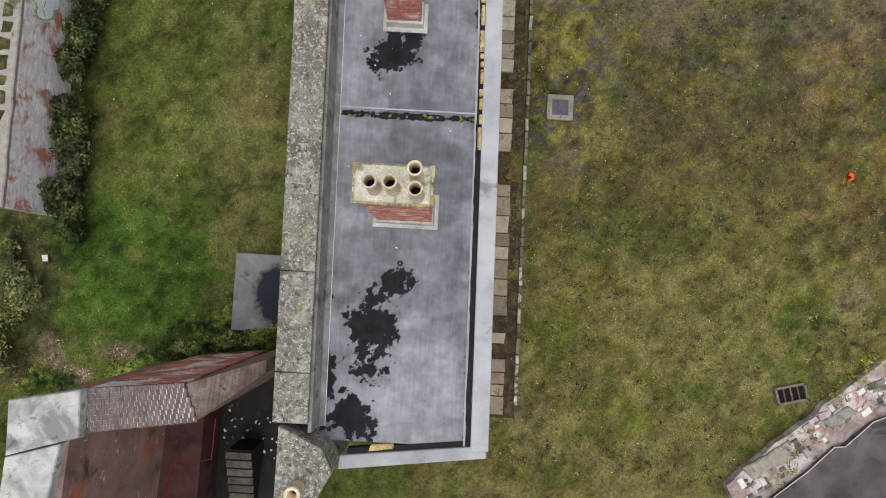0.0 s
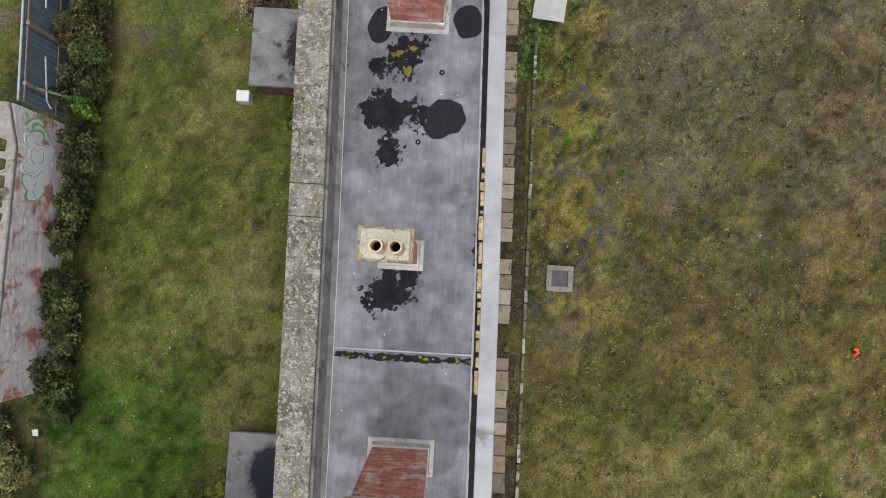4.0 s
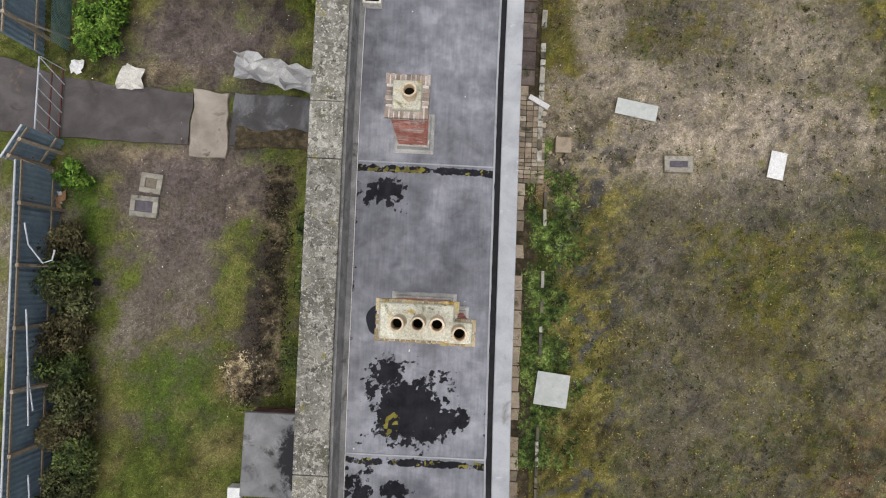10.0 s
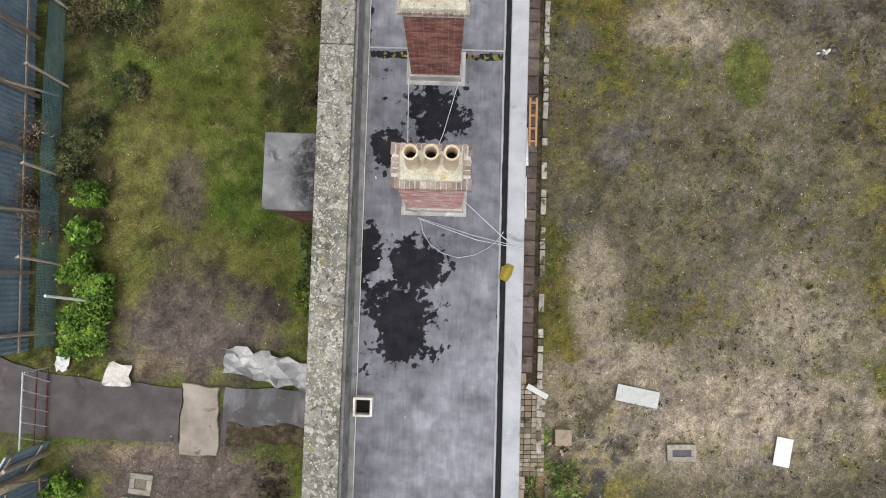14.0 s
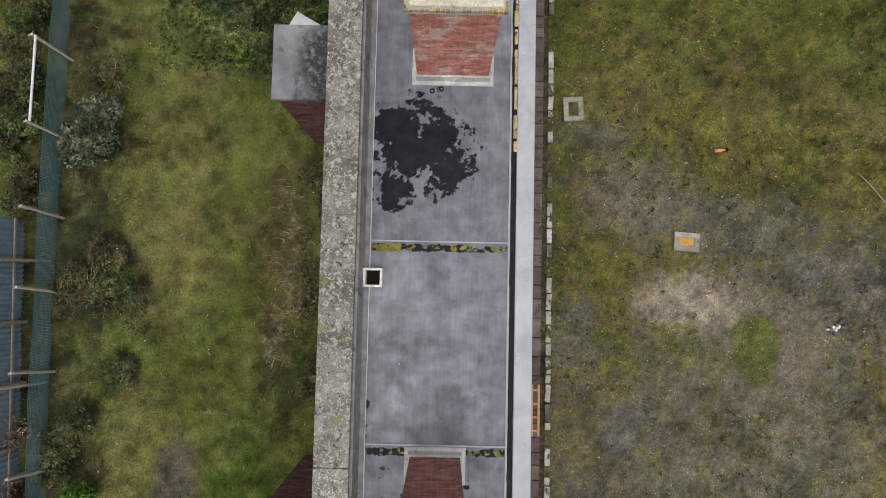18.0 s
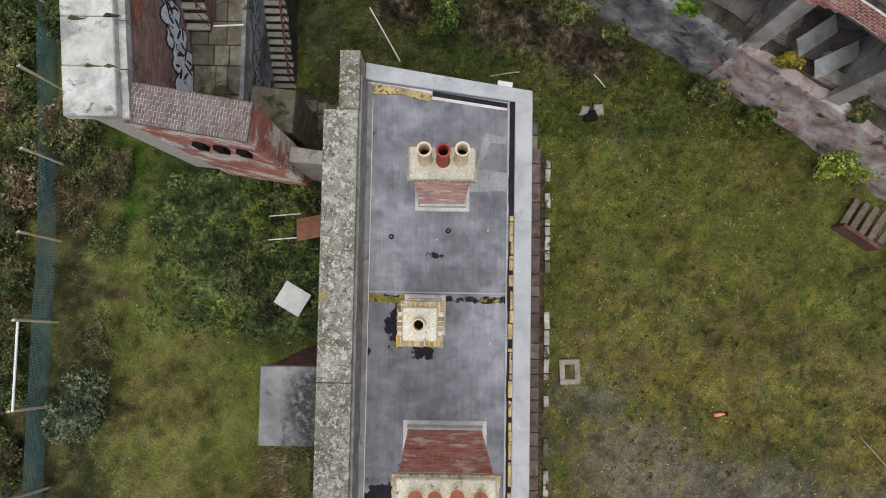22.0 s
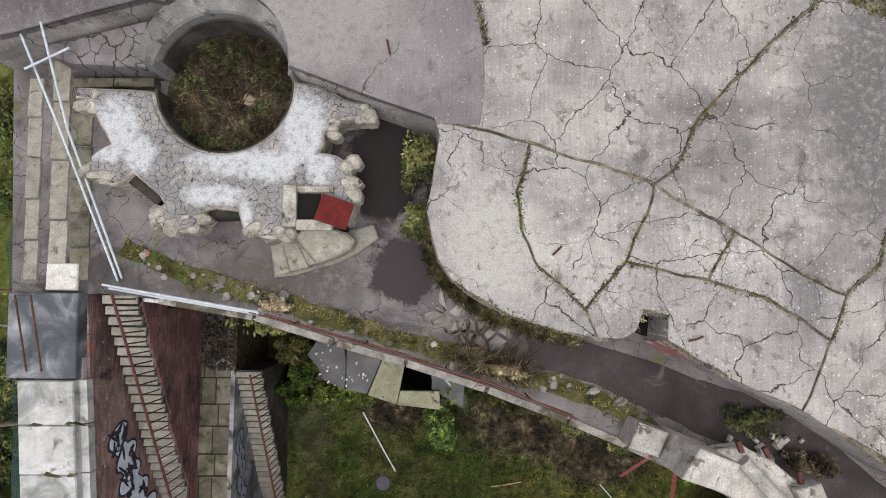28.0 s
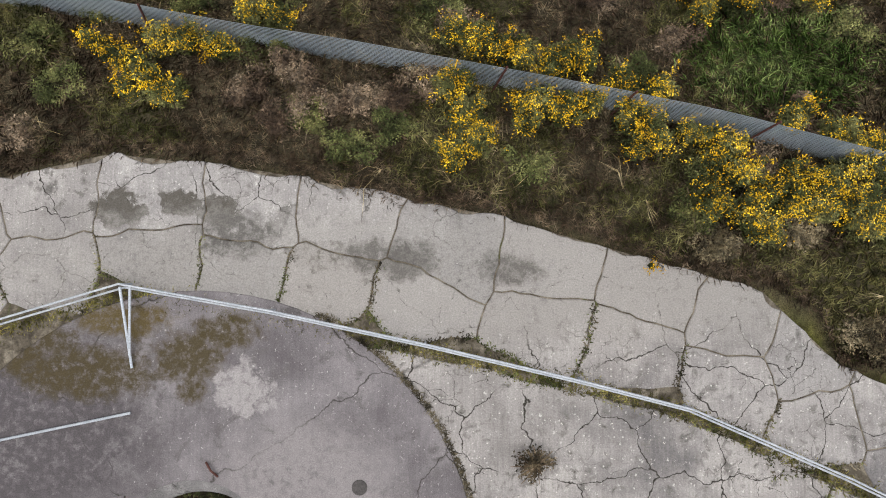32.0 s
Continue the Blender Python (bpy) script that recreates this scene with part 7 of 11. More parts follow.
for a, b in zip(ys, ys[1:]):
    part("coping_stone", Shape().prism([(-8.46 - 0.087 * (a - 46.1), a + 0.005), (west_x(a) - 0.12, a + 0.005), (west_x(b) - 0.12, b - 0.005), (-8.46 - 0.087 * (b - 46.1), b - 0.005)], 6.19, 6.45 + rng.uniform(-0.012, 0.012), 0.02), M_WHITECOPE, flank)
    part("weathering", Shape().prism([(west_x(a) - 0.115, a + 0.012), (west_x(a) + 0.04, a + 0.012), (west_x(b) + 0.04, b - 0.012), (west_x(b) - 0.115, b - 0.012)], 6.05, 6.26), M_WHITECOPE, flank)
for b in ys[1:-1]:
    for k in range(2):
        mxp = -8.3 - 0.087 * (b - 46.1) + 0.55 * k + rng.uniform(0, 0.3)
        part("joint_moss", Shape().prism(wobble([(mxp, b - 0.02), (mxp + 0.1, b - 0.045), (mxp + rng.uniform(0.2, 0.45), b - 0.005), (mxp + 0.2, b + 0.02), (mxp + 0.08, b + 0.045)], 0.04, 0.09), 6.4, 6.462, 0.01, 0.01), M_MOSS, flank, "moss in the coping joint")
graf = thing("wall_graffiti", "pale blue bubble graffiti with black outlines on brick", "graffiti")
M_PAINT = surf("pale_spray_paint", [(0.3, (0.42, 0.47, 0.58)), (0.5, (0.56, 0.6, 0.69)), (0.7, (0.72, 0.74, 0.8))], 5, vary=0.05, bump=0)
M_FADED = surf("faded_blue_paint", [(0.3, (0.16, 0.18, 0.22)), (0.7, (0.3, 0.33, 0.38))], 4, vary=0.1, bump=0)
M_BLACKPAINT = surf("black_spray_paint", [(0.3, (0.02, 0.02, 0.03)), (0.7, (0.05, 0.05, 0.06))], 5, vary=0, bump=0)


def disc_on_wall(x, y, z, ry, rz, sides=14, tilt=0.0, lean=0.088):
    """A small round patch standing on an upright wall that faces east."""
    pts = []
    for k in range(sides):
        a = math.tau * k / sides
        u, v = ry * math.cos(a), rz * math.sin(a)
        u, v = u * math.cos(tilt) - v * math.sin(tilt), u * math.sin(tilt) + v * math.cos(tilt)
        pts.append((x - lean * u, y + u, z + v))
    return Shape().add(pts + [(p[0] - 0.02, p[1], p[2]) for p in pts], [tuple(range(sides))] + [(k, k + sides, (k + 1) % sides + sides, (k + 1) % sides) for k in range(sides)])


letters = []
for k in range(17):
    f = k / 16
    y, z = 51.85 - 3.95 * f, 5.28 - 1.95 * f + 0.08 * math.sin(k * 2.1)
    letters.append((y, z - 0.16, 0.19 + 0.09 * f, 0.4 + 0.34 * f))
for i, (y, z, ry, rz) in enumerate(letters):
    part("outline", disc_on_wall(west_x(y) + 0.008 + 0.0004 * i, y, z, ry + 0.04, rz + 0.07, tilt=0.5 * (-1) ** i), M_BLACKPAINT, graf)
for i, (y, z, ry, rz) in enumerate(letters):
    part("fill", disc_on_wall(west_x(y) + 0.016 + 0.0004 * i, y, z, ry, rz, tilt=0.5 * (-1) ** i), M_PAINT, graf)
for i, (y, z, ry, rz) in enumerate(letters):
    for k in range(5):
        a = rng.uniform(0, math.tau)
        part("stroke", disc_on_wall(west_x(y) + 0.0245 + 0.0008 * k + 0.0002 * i, y + ry * 0.55 * math.cos(a), z + rz * 0.6 * math.sin(a), rng.uniform(0.12, 0.24), rng.uniform(0.03, 0.05), 10, rng.uniform(0, 3.1)), M_BLACKPAINT, graf)
    if i % 3 == 1:
        part("eye", disc_on_wall(west_x(y) + 0.031, y, z + 0.1, 0.08, 0.09, 12), M_BLACKPAINT, graf)
        part("eye_white", disc_on_wall(west_x(y) + 0.034, y, z + 0.1, 0.05, 0.06, 12), M_WHITE, graf)
tag2 = thing("landing_graffiti", "faded blue and black graffiti on the landing edge", "graffiti")
for i in range(13):
    y, z = 51.2 - 0.27 * i, 2.35 - 0.06 * i + 0.1 * math.sin(i * 1.7)
    part("outline", disc_on_wall(-5.985 + 0.0003 * i, y, z, 0.2, 0.34, tilt=0.4 * (-1) ** i, lean=0.0), M_BLACKPAINT, tag2)
    part("fill", disc_on_wall(-5.98 + 0.0003 * i, y, z, 0.165, 0.28, tilt=0.4 * (-1) ** i, lean=0.0), M_FADED, tag2)
    part("stroke", disc_on_wall(-5.973 + 0.0003 * i, y, z, 0.12, 0.02, 8, rng.uniform(0, 3), 0.0), M_BLACKPAINT, tag2)

# brick cross wall with loopholes
cross = [(-7.35, 46.06), (-4.75, 45.67), (-4.65, 46.53), (-7.24, 46.93)]
cw = setting("wall_cross", Shape().prism(shrink(cross, 0.07), -0.3, 6.15), M_OLDMORTAR, "red brick cross wall with brick-on-edge capping", "wall")
M_SOUTHFACE = surf("half_whitewashed_brick", [(0.3, (0.27, 0.1, 0.085)), (0.5, (0.37, 0.16, 0.13)), (0.7, (0.45, 0.25, 0.22))], 1.5, spots=[((0.56, 0.53, 0.5), 0.8, 0.5, 0.56), ((0.09, 0.08, 0.075), 1.2, 0.6, 0.68)], vary=0.2, island=True)
c = shrink(cross, 0.06)
loops = ((-6.2, 5.0), (-5.72, 5.0), (-5.2, 5.0))
part("brick_face", brick_run(Shape(), [c[0], c[1]], 0, 6.1, lambda x, y, z: not any(abs(x - lx) < 0.12 and 4.75 < z < 5.2 for lx, _ in loops)), M_SOUTHFACE, cw, "whitewashed red brick with loopholes")["kind"] = "stuff"
part("brick_face", brick_run(Shape(), [c[1], c[2], c[3]], 0, 6.1), M_SOUTHFACE, cw)["kind"] = "stuff"
for lx, lz in loops:
    part("loophole", Shape().box((lx, 45.8 - (lx + 7.35) * 0.15 + 0.2, 4.97), (0.24, 0.1, 0.45), -8.5), M_DARK, cw)
me = Shape().box((0, 0, 0), (0.054, 0.22, 0.08), taper=0.94).mesh("capping_brick", M_PURPLEBRICK)


def brick_cap(quad, z, parent, n, rows):
    """Brick-on-edge capping over a plan quad, rows across and n along."""
    a, b, c2, d = (Vector(p) for p in quad)
    part("mortar_bed", Shape().prism(shrink(quad, 0.025), z - 0.02, z + 0.03), M_MORTAR, parent, "pale mortar bed")
    e, wide = b - a, (d - a).length
    for i in range(n):
        cuts = [0.0] + [k + 0.5 for k in range(rows)] + [rows] if i % 2 else list(range(rows + 1))
        for lo, hi in zip(cuts, cuts[1:]):
            u, v = (i + 0.5) / n, (lo + hi) / 2 / rows
            p = a.lerp(b, u).lerp(d.lerp(c2, u), v)
            q = part("capping_brick", me, M_PURPLEBRICK, parent)
            q.matrix_basis = pose(p.x, p.y, z + rng.uniform(-0.008, 0.008), 0, 0, math.degrees(math.atan2(e.y, e.x)) + rng.uniform(-1.0, 1.0)) @ Matrix.Diagonal((1.04, ((hi - lo) / rows * wide - 0.006) / 0.215, 1, 1))


brick_cap(cross, 6.14, cw, 40, 4)
setting("wall_link", Shape().prism([(-4.7, 45.9), (-3.0, 45.75), (-3.0, 46.1), (-4.65, 46.3)], -0.3, 3.1, 0.03), M_STEP, "low stone link wall", "wall")

# landing, two stairs with iron rails
landing = setting("landing", Shape().prism([(-7.45, 46.95), (-6.0, 46.8), (-6.0, 54.6), (-8.0, 54.85)], -0.3, 2.8), M_EARTH, "flagged upper landing between two stairs", "landing")
y, row = 47.05, 0
while y < 52.9:
    xs2 = [west_x(y) + 0.02, -6.9 + rng.uniform(-0.15, 0.15), -6.45 + rng.uniform(-0.1, 0.1), -6.0]
    l = rng.uniform(0.5, 0.8)
    for a, b in zip(xs2, xs2[1:]):
        if rng.random() < 0.13:
            continue
        part("flagstone", Shape().prism([(a + 0.01, y), (b - 0.01, y), (b - 0.01, y + l - 0.02), (a + 0.01, y + l - 0.02)], 2.78, 2.85 + rng.uniform(-0.01, 0.012), 0.01), M_DAMPFLAG, landing)
    y += l
setting("landing_edge_wall", Shape().prism([(-6.1, 47.6), (-5.99, 47.6), (-5.99, 53.0), (-6.1, 53.0)], -0.2, 2.87), M_BREAST, "grey painted landing edge wall with faded graffiti", "wall")
M_TREAD = surf("worn_tread", [(0.3, (0.187, 0.181, 0.160)), (0.7, (0.312, 0.300, 0.269))], 5, spots=[((0.16, 0.16, 0.12), 4, 0.6, 0.7)], vary=0.15)


def stairs(name, label, x0, x1, y_top, y_bot, z_top, z_bot, n, body, side=None, kinks=0.0):
    ob = thing(name, label, "stairs")
    run, rise = (y_top - y_bot) / n, (z_top - z_bot) / n
    sh = Shape()
    prof = [(y_bot, z_bot - 0.3)] + [q for i in range(n) for q in ((y_bot + i * run, z_bot + (i + 0.6) * rise), (y_bot + (i + 1) * run, z_bot + (i + 0.6) * rise))] + [(y_top, z_bot - 0.3)]
    m = len(prof)
    sh.add([(x, y, z) for x in (x0 + 0.02, x1 - 0.02) for y, z in prof], [tuple(range(m)), tuple(range(m, 2 * m))[::-1]] + [(i, i + m, (i + 1) % m + m, (i + 1) % m) for i in range(m)])
    # near-black string fills the gaps between the treads
    part("string", sh, M_BLACKWALL, ob)
    for i in range(n):
        w = x1 - 0.02 * (i % 3)
        part("tread", Shape().box(((x0 + w) / 2, y_bot + (i + 0.5) * run - 0.015, z_bot + (i + 1) * rise - 0.03), (w - x0, run * 0.78, 0.07)), M_TREAD, ob, bevel=0.012)
    rail = thing(name.replace("stairs", "handrail"), "rusty iron handrail with thin balusters", "handrail", group="iron handrails")
    xr = x1 - 0.03
    part("rail", Shape().tube([(xr, y_top, z_top + 0.92), (xr, y_bot + run, z_bot + 0.95)], 0.03), M_RUST, rail)
    for i in range(n):
        yy = y_bot + (i + 0.5) * run
        part("baluster", Shape().tube([(xr, yy, z_bot + (i + 1) * rise), (xr, yy, z_bot + (i + 1) * rise + 0.86)], 0.016, 4), M_RUST, rail)
    return ob


stairs("upper_stairs", "upper stone stairs down from the terrace", -7.62, -6.9, 54.95, 49.4, TZ, 2.85, 25, M_DARKBRICK)
part("brick_face", brick_run(Shape(), [(-6.93, 49.6), (-6.93, 54.9)], 2.85, 6.1, lambda x, y, z: z < 2.85 + (y - 49.4) / 5.55 * 3.3), M_WALLBRICK, bpy.data.objects["upper_stairs"], "dark red brick side of the stairs")["kind"] = "stuff"
stairs("lower_stairs", "lower stone stairs down to the courtyard", -5.98, -5.3, 53.0, 48.8, 2.85, 0.0, 23, M_DARKBRICK)
# solid black box on the wall, shade painted in place of a hollow
setting("arch_recess", Shape().box((-6.0, 54.72, 3.9), (1.7, 0.2, 2.1)), M_DARK, "black panel for the unlit recess under the terrace", "recess")
setting("block_house", Shape().prism([(-5.85, 48.05), (-4.65, 47.92), (-4.72, 46.75), (-5.95, 46.85)], -0.3, 2.65, 0.03), M_DAMPFLAG, "stained concrete store block", "block")
heap = Shape()
for k in range(420):
    px, py = rng.uniform(-6.95, -6.05), rng.uniform(53.0, 54.5)
    s = rng.uniform(0.025, 0.09)
    heap.box((px, py, 2.82 + rng.uniform(0, 0.07) + 0.06 * (py - 52.9)), (s * 1.4, s, s * 0.7), rng.uniform(0, 180), taper=0.7)
setting("rubble_heap", heap, M_BLACKWALL, "dark rubble and debris at the head of the landing", "rubble")["kind"] = "stuff"
stick = thing("white_stick", "white plastic pipe lying on the landing", "pipe")
part("pipe", Shape().tube([(-6.85, 49.56, 2.88), (-6.05, 49.61, 2.88)], 0.022), M_WHITE, stick)

# tubular rails, leaning mast
def tubes(name, label, lines, r=0.024, mat=M_GALV, part_name="tube", category="railing"):
    ob = thing(name, label, category)
    for ln in lines:
        part(part_name, Shape().tube(ln, r), mat, ob)
    return ob


tubes("scaffold_mast", "galvanised scaffold poles leaning with a crossbar", [[(-7.3, 55.2, TZ + 0.03), (-8.2, 58.2, 7.0), (-8.75, 59.95, 7.5)], [(-7.22, 55.25, TZ + 0.03), (-7.95, 58.1, 7.1), (-8.25, 60.0, 7.6)], [(-8.6, 59.15, 7.45), (-7.75, 59.55, 7.5)]], 0.024, part_name="pole", category="scaffold")
tubes("terrace_railing", "fallen galvanised rail along the terrace edge", [[(-7.35, 55.12, TZ + 0.5), (-4.2, 54.62, 7.0)], [(-7.3, 55.05, TZ + 0.35), (-4.2, 54.55, 6.6)], [(-4.2, 54.6, TZ), (-4.2, 54.6, 7.02)]])
tubes("rusty_railing", "rusty iron railing along the terrace edge", [[(-4.4, 54.62, 6.9), (-2.8, 54.2, 6.9), (-1.4, 53.8, 6.9), (0.3, 53.3, 6.85), (1.9, 52.65, 6.8)], [(-4.4, 54.62, 6.5), (-1.4, 53.8, 6.5), (1.9, 52.65, 6.45)]] + [[(a, b, TZ), (a, b, 6.92)] for a, b in ((-3.6, 54.4), (-2.2, 54.02), (-0.6, 53.56), (1.0, 53.02))], 0.018, M_RUST)
tubes("wall_head_railing", "rusty iron pipe rails beside the asphalt path", [[(6.6, 51.0, 6.9), (12.0, 47.6, 6.9)], [(6.6, 50.7, 6.5), (12, 47.2, 6.5)]] + [[(a, 50.95 - (a - 6.6) * 0.63, TZ), (a, 50.95 - (a - 6.6) * 0.63, 6.92)] for a in (6.7, 8.4, 10.1, 11.8)], 0.016, surf("faded_red_pipe", [(0.3, (0.2, 0.13, 0.13)), (0.7, (0.32, 0.235, 0.235))], 6, rough=0.7))
posts = [(-8.7, 63.5), (-6.3, 64.25), (-3.68, 63.82), (-0.94, 63.27), (1.83, 62.66), (3.72, 62.2), (6.44, 61.05), (9.2, 59.75), (13, 58)]
lines = [[(x, y, SZ + 0.45) for x, y in posts], [(x, y - 0.06, SZ + 0.24) for x, y in posts]]
tubes("gun_floor_railing", "low galvanised tube railing across the gun floor", lines + [[(x, y, SZ - 0.02), (x, y, SZ + 0.47)] for x, y in posts], 0.019)
tubes("inner_railing", "galvanised rail bent back towards the pit", [[(-6.3, 64.2, SZ + 0.4), (-6.2, 62.75, SZ + 0.05)], [(-6.12, 64.2, SZ + 0.4), (-6.15, 63.0, SZ + 0.25)], [(-6.2, 61.95, SZ + 0.03), (-8.62, 61.42, SZ + 0.03)]])
tubes("ladder_hoops", "rusty ladder hoops on the wet slab", [[(-8.9, 53.4, 6.45), (-8.9, 54.9, 6.9), (-8.6, 54.9, 6.9), (-8.6, 53.4, 6.45)], [(-9.5, 55.0, 7.0), (-9.5, 58.5, 7.0)], [(-9.6, 55.0, 7.0), (-8.9, 55.0, 7.0)]], 0.02, M_RUST)

# south-west flank, a mirror of the north one
swf = setting("wall_southwest", Shape().prism([(-7.8, -3.3), (-6.5, -3.0), (-6.45, -3.9), (-6.75, -4.0), (-7.0, -9), (-8.1, -9)], -0.3, 6.2), M_FLANKBRICK, "whitewashed south flank wall", "wall")
for q in ([(-7.9, -3.2), (-6.48, -2.92), (-6.43, -3.86), (-7.86, -4.3)], [(-7.87, -4.33), (-6.78, -4.0), (-6.98, -5.4), (-7.93, -5.5)], [(-7.94, -5.53), (-6.99, -5.43), (-7.1, -7.2), (-8.05, -7.3)]):
    part("coping_stone", Shape().prism(q, 6.19, 6.45, 0.02), M_WHITECOPE, swf)
scross = [(-6.47, -3.84), (-4.18, -3.49), (-4.53, -2.72), (-6.55, -2.94)]
sw = setting("wall_cross_south", Shape().prism(shrink(scross, 0.07), -0.3, 6.15), M_OLDMORTAR, "red brick cross wall with brick-on-edge capping", "wall")
c = shrink(scross, 0.06)
part("brick_face", brick_run(Shape(), [c[0], c[1], c[2], c[3]], 0, 6.1), M_SOUTHFACE, sw)["kind"] = "stuff"
brick_cap(scross, 6.14, sw, 36, 4)
setting("wall_ramp_south", Shape().add([(-4.5, -2.75, 0), (-3.2, -2.32, 0), (-3.2, -2.62, 0), (-4.2, -3.45, 0), (-4.5, -2.75, 6.14), (-3.2, -2.32, 5.0), (-3.2, -2.62, 5.0), (-4.2, -3.45, 6.14)], [(4, 5, 6, 7)[::-1], (0, 1, 5, 4)[::-1], (1, 2, 6, 5)[::-1], (2, 3, 7, 6)[::-1], (3, 0, 4, 7)[::-1]]), surf("brown_raking_brick", [(0.3, (0.1, 0.075, 0.066)), (0.5, (0.18, 0.135, 0.118)), (0.7, (0.3, 0.235, 0.205))], 2.0, spots=[((0.06, 0.05, 0.045), 2.0, 0.57, 0.66), ((0.2, 0.07, 0.06), 1.4, 0.6, 0.66)], vary=0, brush=0.25), "raking brick end of the cross wall", "wall")
# the deep well's shade is put into these floor and brick colours
M_WELLFLOOR = surf("well_shade_floor", [(0.3, (0.008, 0.008, 0.007)), (0.7, (0.022, 0.02, 0.017))], 4, spots=[((0.3, 0.29, 0.27), 9, 0.71, 0.73)], rough=0.6)
M_WELLBRICK = surf("well_shade_brick", [(0.3, (0.035, 0.018, 0.018)), (0.7, (0.085, 0.04, 0.038))], 2, spots=[((0.02, 0.018, 0.016), 1.5, 0.55, 0.66)], vary=0.2)
setting("landing_south", Shape().prism([(-7.0, -4.1), (-3.3, -3.3), (-3.2, -9), (-7.2, -9)], -0.3, 0.35), M_WELLFLOOR, "littered well floor, coloured dark for the well's shade", "floor")
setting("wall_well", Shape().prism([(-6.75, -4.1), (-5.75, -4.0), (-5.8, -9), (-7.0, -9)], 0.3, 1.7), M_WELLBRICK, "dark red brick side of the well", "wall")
# worn treads, their colour darkened for the shade down the well
M_WELLTREAD = surf("shaded_worn_tread", [(0.3, (0.05, 0.044, 0.038)), (0.7, (0.12, 0.108, 0.094))], 5, vary=0.2)
well_bits = thing("well_debris", "pale scraps of litter on the black well floor", "litter", (-5.2, -4.8, 0.36))
for k in range(34):
    part("scrap", Shape().box((rng.uniform(-0.5, 1.2), rng.uniform(-1.4, 0.6), 0.02), (rng.uniform(0.03, 0.1), rng.uniform(0.03, 0.08), 0.03), rng.uniform(0, 180)), M_FLASH if k % 3 else M_DAMPFLAG, well_bits)
st = thing("south_stairs", "worn stone stairs in the south well", "stairs")
for i in range(9):
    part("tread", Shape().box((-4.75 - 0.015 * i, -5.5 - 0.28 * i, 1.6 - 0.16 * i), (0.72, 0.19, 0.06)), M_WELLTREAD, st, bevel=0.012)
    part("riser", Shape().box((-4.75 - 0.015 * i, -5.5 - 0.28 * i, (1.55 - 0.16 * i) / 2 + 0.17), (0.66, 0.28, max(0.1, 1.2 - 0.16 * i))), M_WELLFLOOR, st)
tubes("south_well_railing", "red iron guard rail round the stair well", [[(-6.15, -7.2, 2.7), (-6.15, -5.5, 2.7), (-5.1, -5.3, 2.7), (-5.0, -4.2, 2.9)]], 0.02, M_OXIDE)
# south-east ruin
ser = thing("southeast_ruin", "flat-roofed ruin with white rendered parapet", "ruin")
part("roof", Shape().prism([(9.9, -7.1), (10.88, -6.13), (11.8, -5.4), (12.6, -4.62), (12.92, -4.59), (13.74, -3.82), (17, -2.4), (17, -9), (9, -9)], -0.3, 0.45), surf("purple_roof_asphalt", [(0.3, (0.05, 0.041, 0.045)), (0.5, (0.085, 0.073, 0.078)), (0.7, (0.14, 0.125, 0.13))], 0.7, spots=[((0.035, 0.027, 0.03), 1.0, 0.54, 0.64), ((0.26, 0.25, 0.25), 3, 0.7, 0.73)], vary=0), ser, "dark purplish asphalt flat roof")
part("roof_edge", Shape().tube([(9.9, -7.1, 0.46), (10.88, -6.13, 0.46), (11.8, -5.4, 0.46), (12.6, -4.62, 0.46), (12.92, -4.59, 0.46), (13.74, -3.82, 0.46), (17, -2.4, 0.46)], 0.016, 5), M_FLASH, ser, "thin pale edge strip")
part("parapet", Shape().prism(wobble([(9.5, -6.0), (10.55, -4.98), (11.5, -4.25), (12.0, -3.9), (12.4, -3.4), (13.1, -2.9), (14.2, -2.0), (17, -1.2), (17, -2.5), (13.8, -3.9), (12.7, -4.7), (11.8, -5.5), (10.9, -6.2), (10.0, -7.0)], 0.2, 0.1), -0.3, 0.32, 0.1), M_PINKRENDER, ser, "patchy white render over brick")
for k in range(90):
    f = rng.uniform(0, 1)
    u, s = rng.uniform(0.08, 0.85), rng.uniform(0.06, 0.22)
    px, py = 9.75 + 4.3 * f + 0.6 * u, -5.85 + 3.45 * f - 0.75 * u + 0.3 * math.sin(math.pi * f)
    part("rubble_block", Shape().box((px, py, 0.31), (s * 1.7, s, 0.05 + s * 0.3), rng.choice((33, 38, 125, 60, 20)), taper=0.85), (M_PINKRENDER, M_FLASH, M_EDGE, M_DAMPFLAG, M_WETSLAB)[k % 5], ser)
for px, py, s in ((10.75, -5.15, 0.5), (12.85, -3.7, 0.35)):
    part("render_slab", Shape().prism(wobble([(px - s * 1.6, py - s * 0.5), (px - s * 0.9, py - s * 1.1), (px + s * 1.4, py + s * 0.3), (px + s * 0.6, py + s * 0.9)], 0.12, 0.08), 0.25, 0.4, 0.04), M_STEP, ser, "grey broken slab")


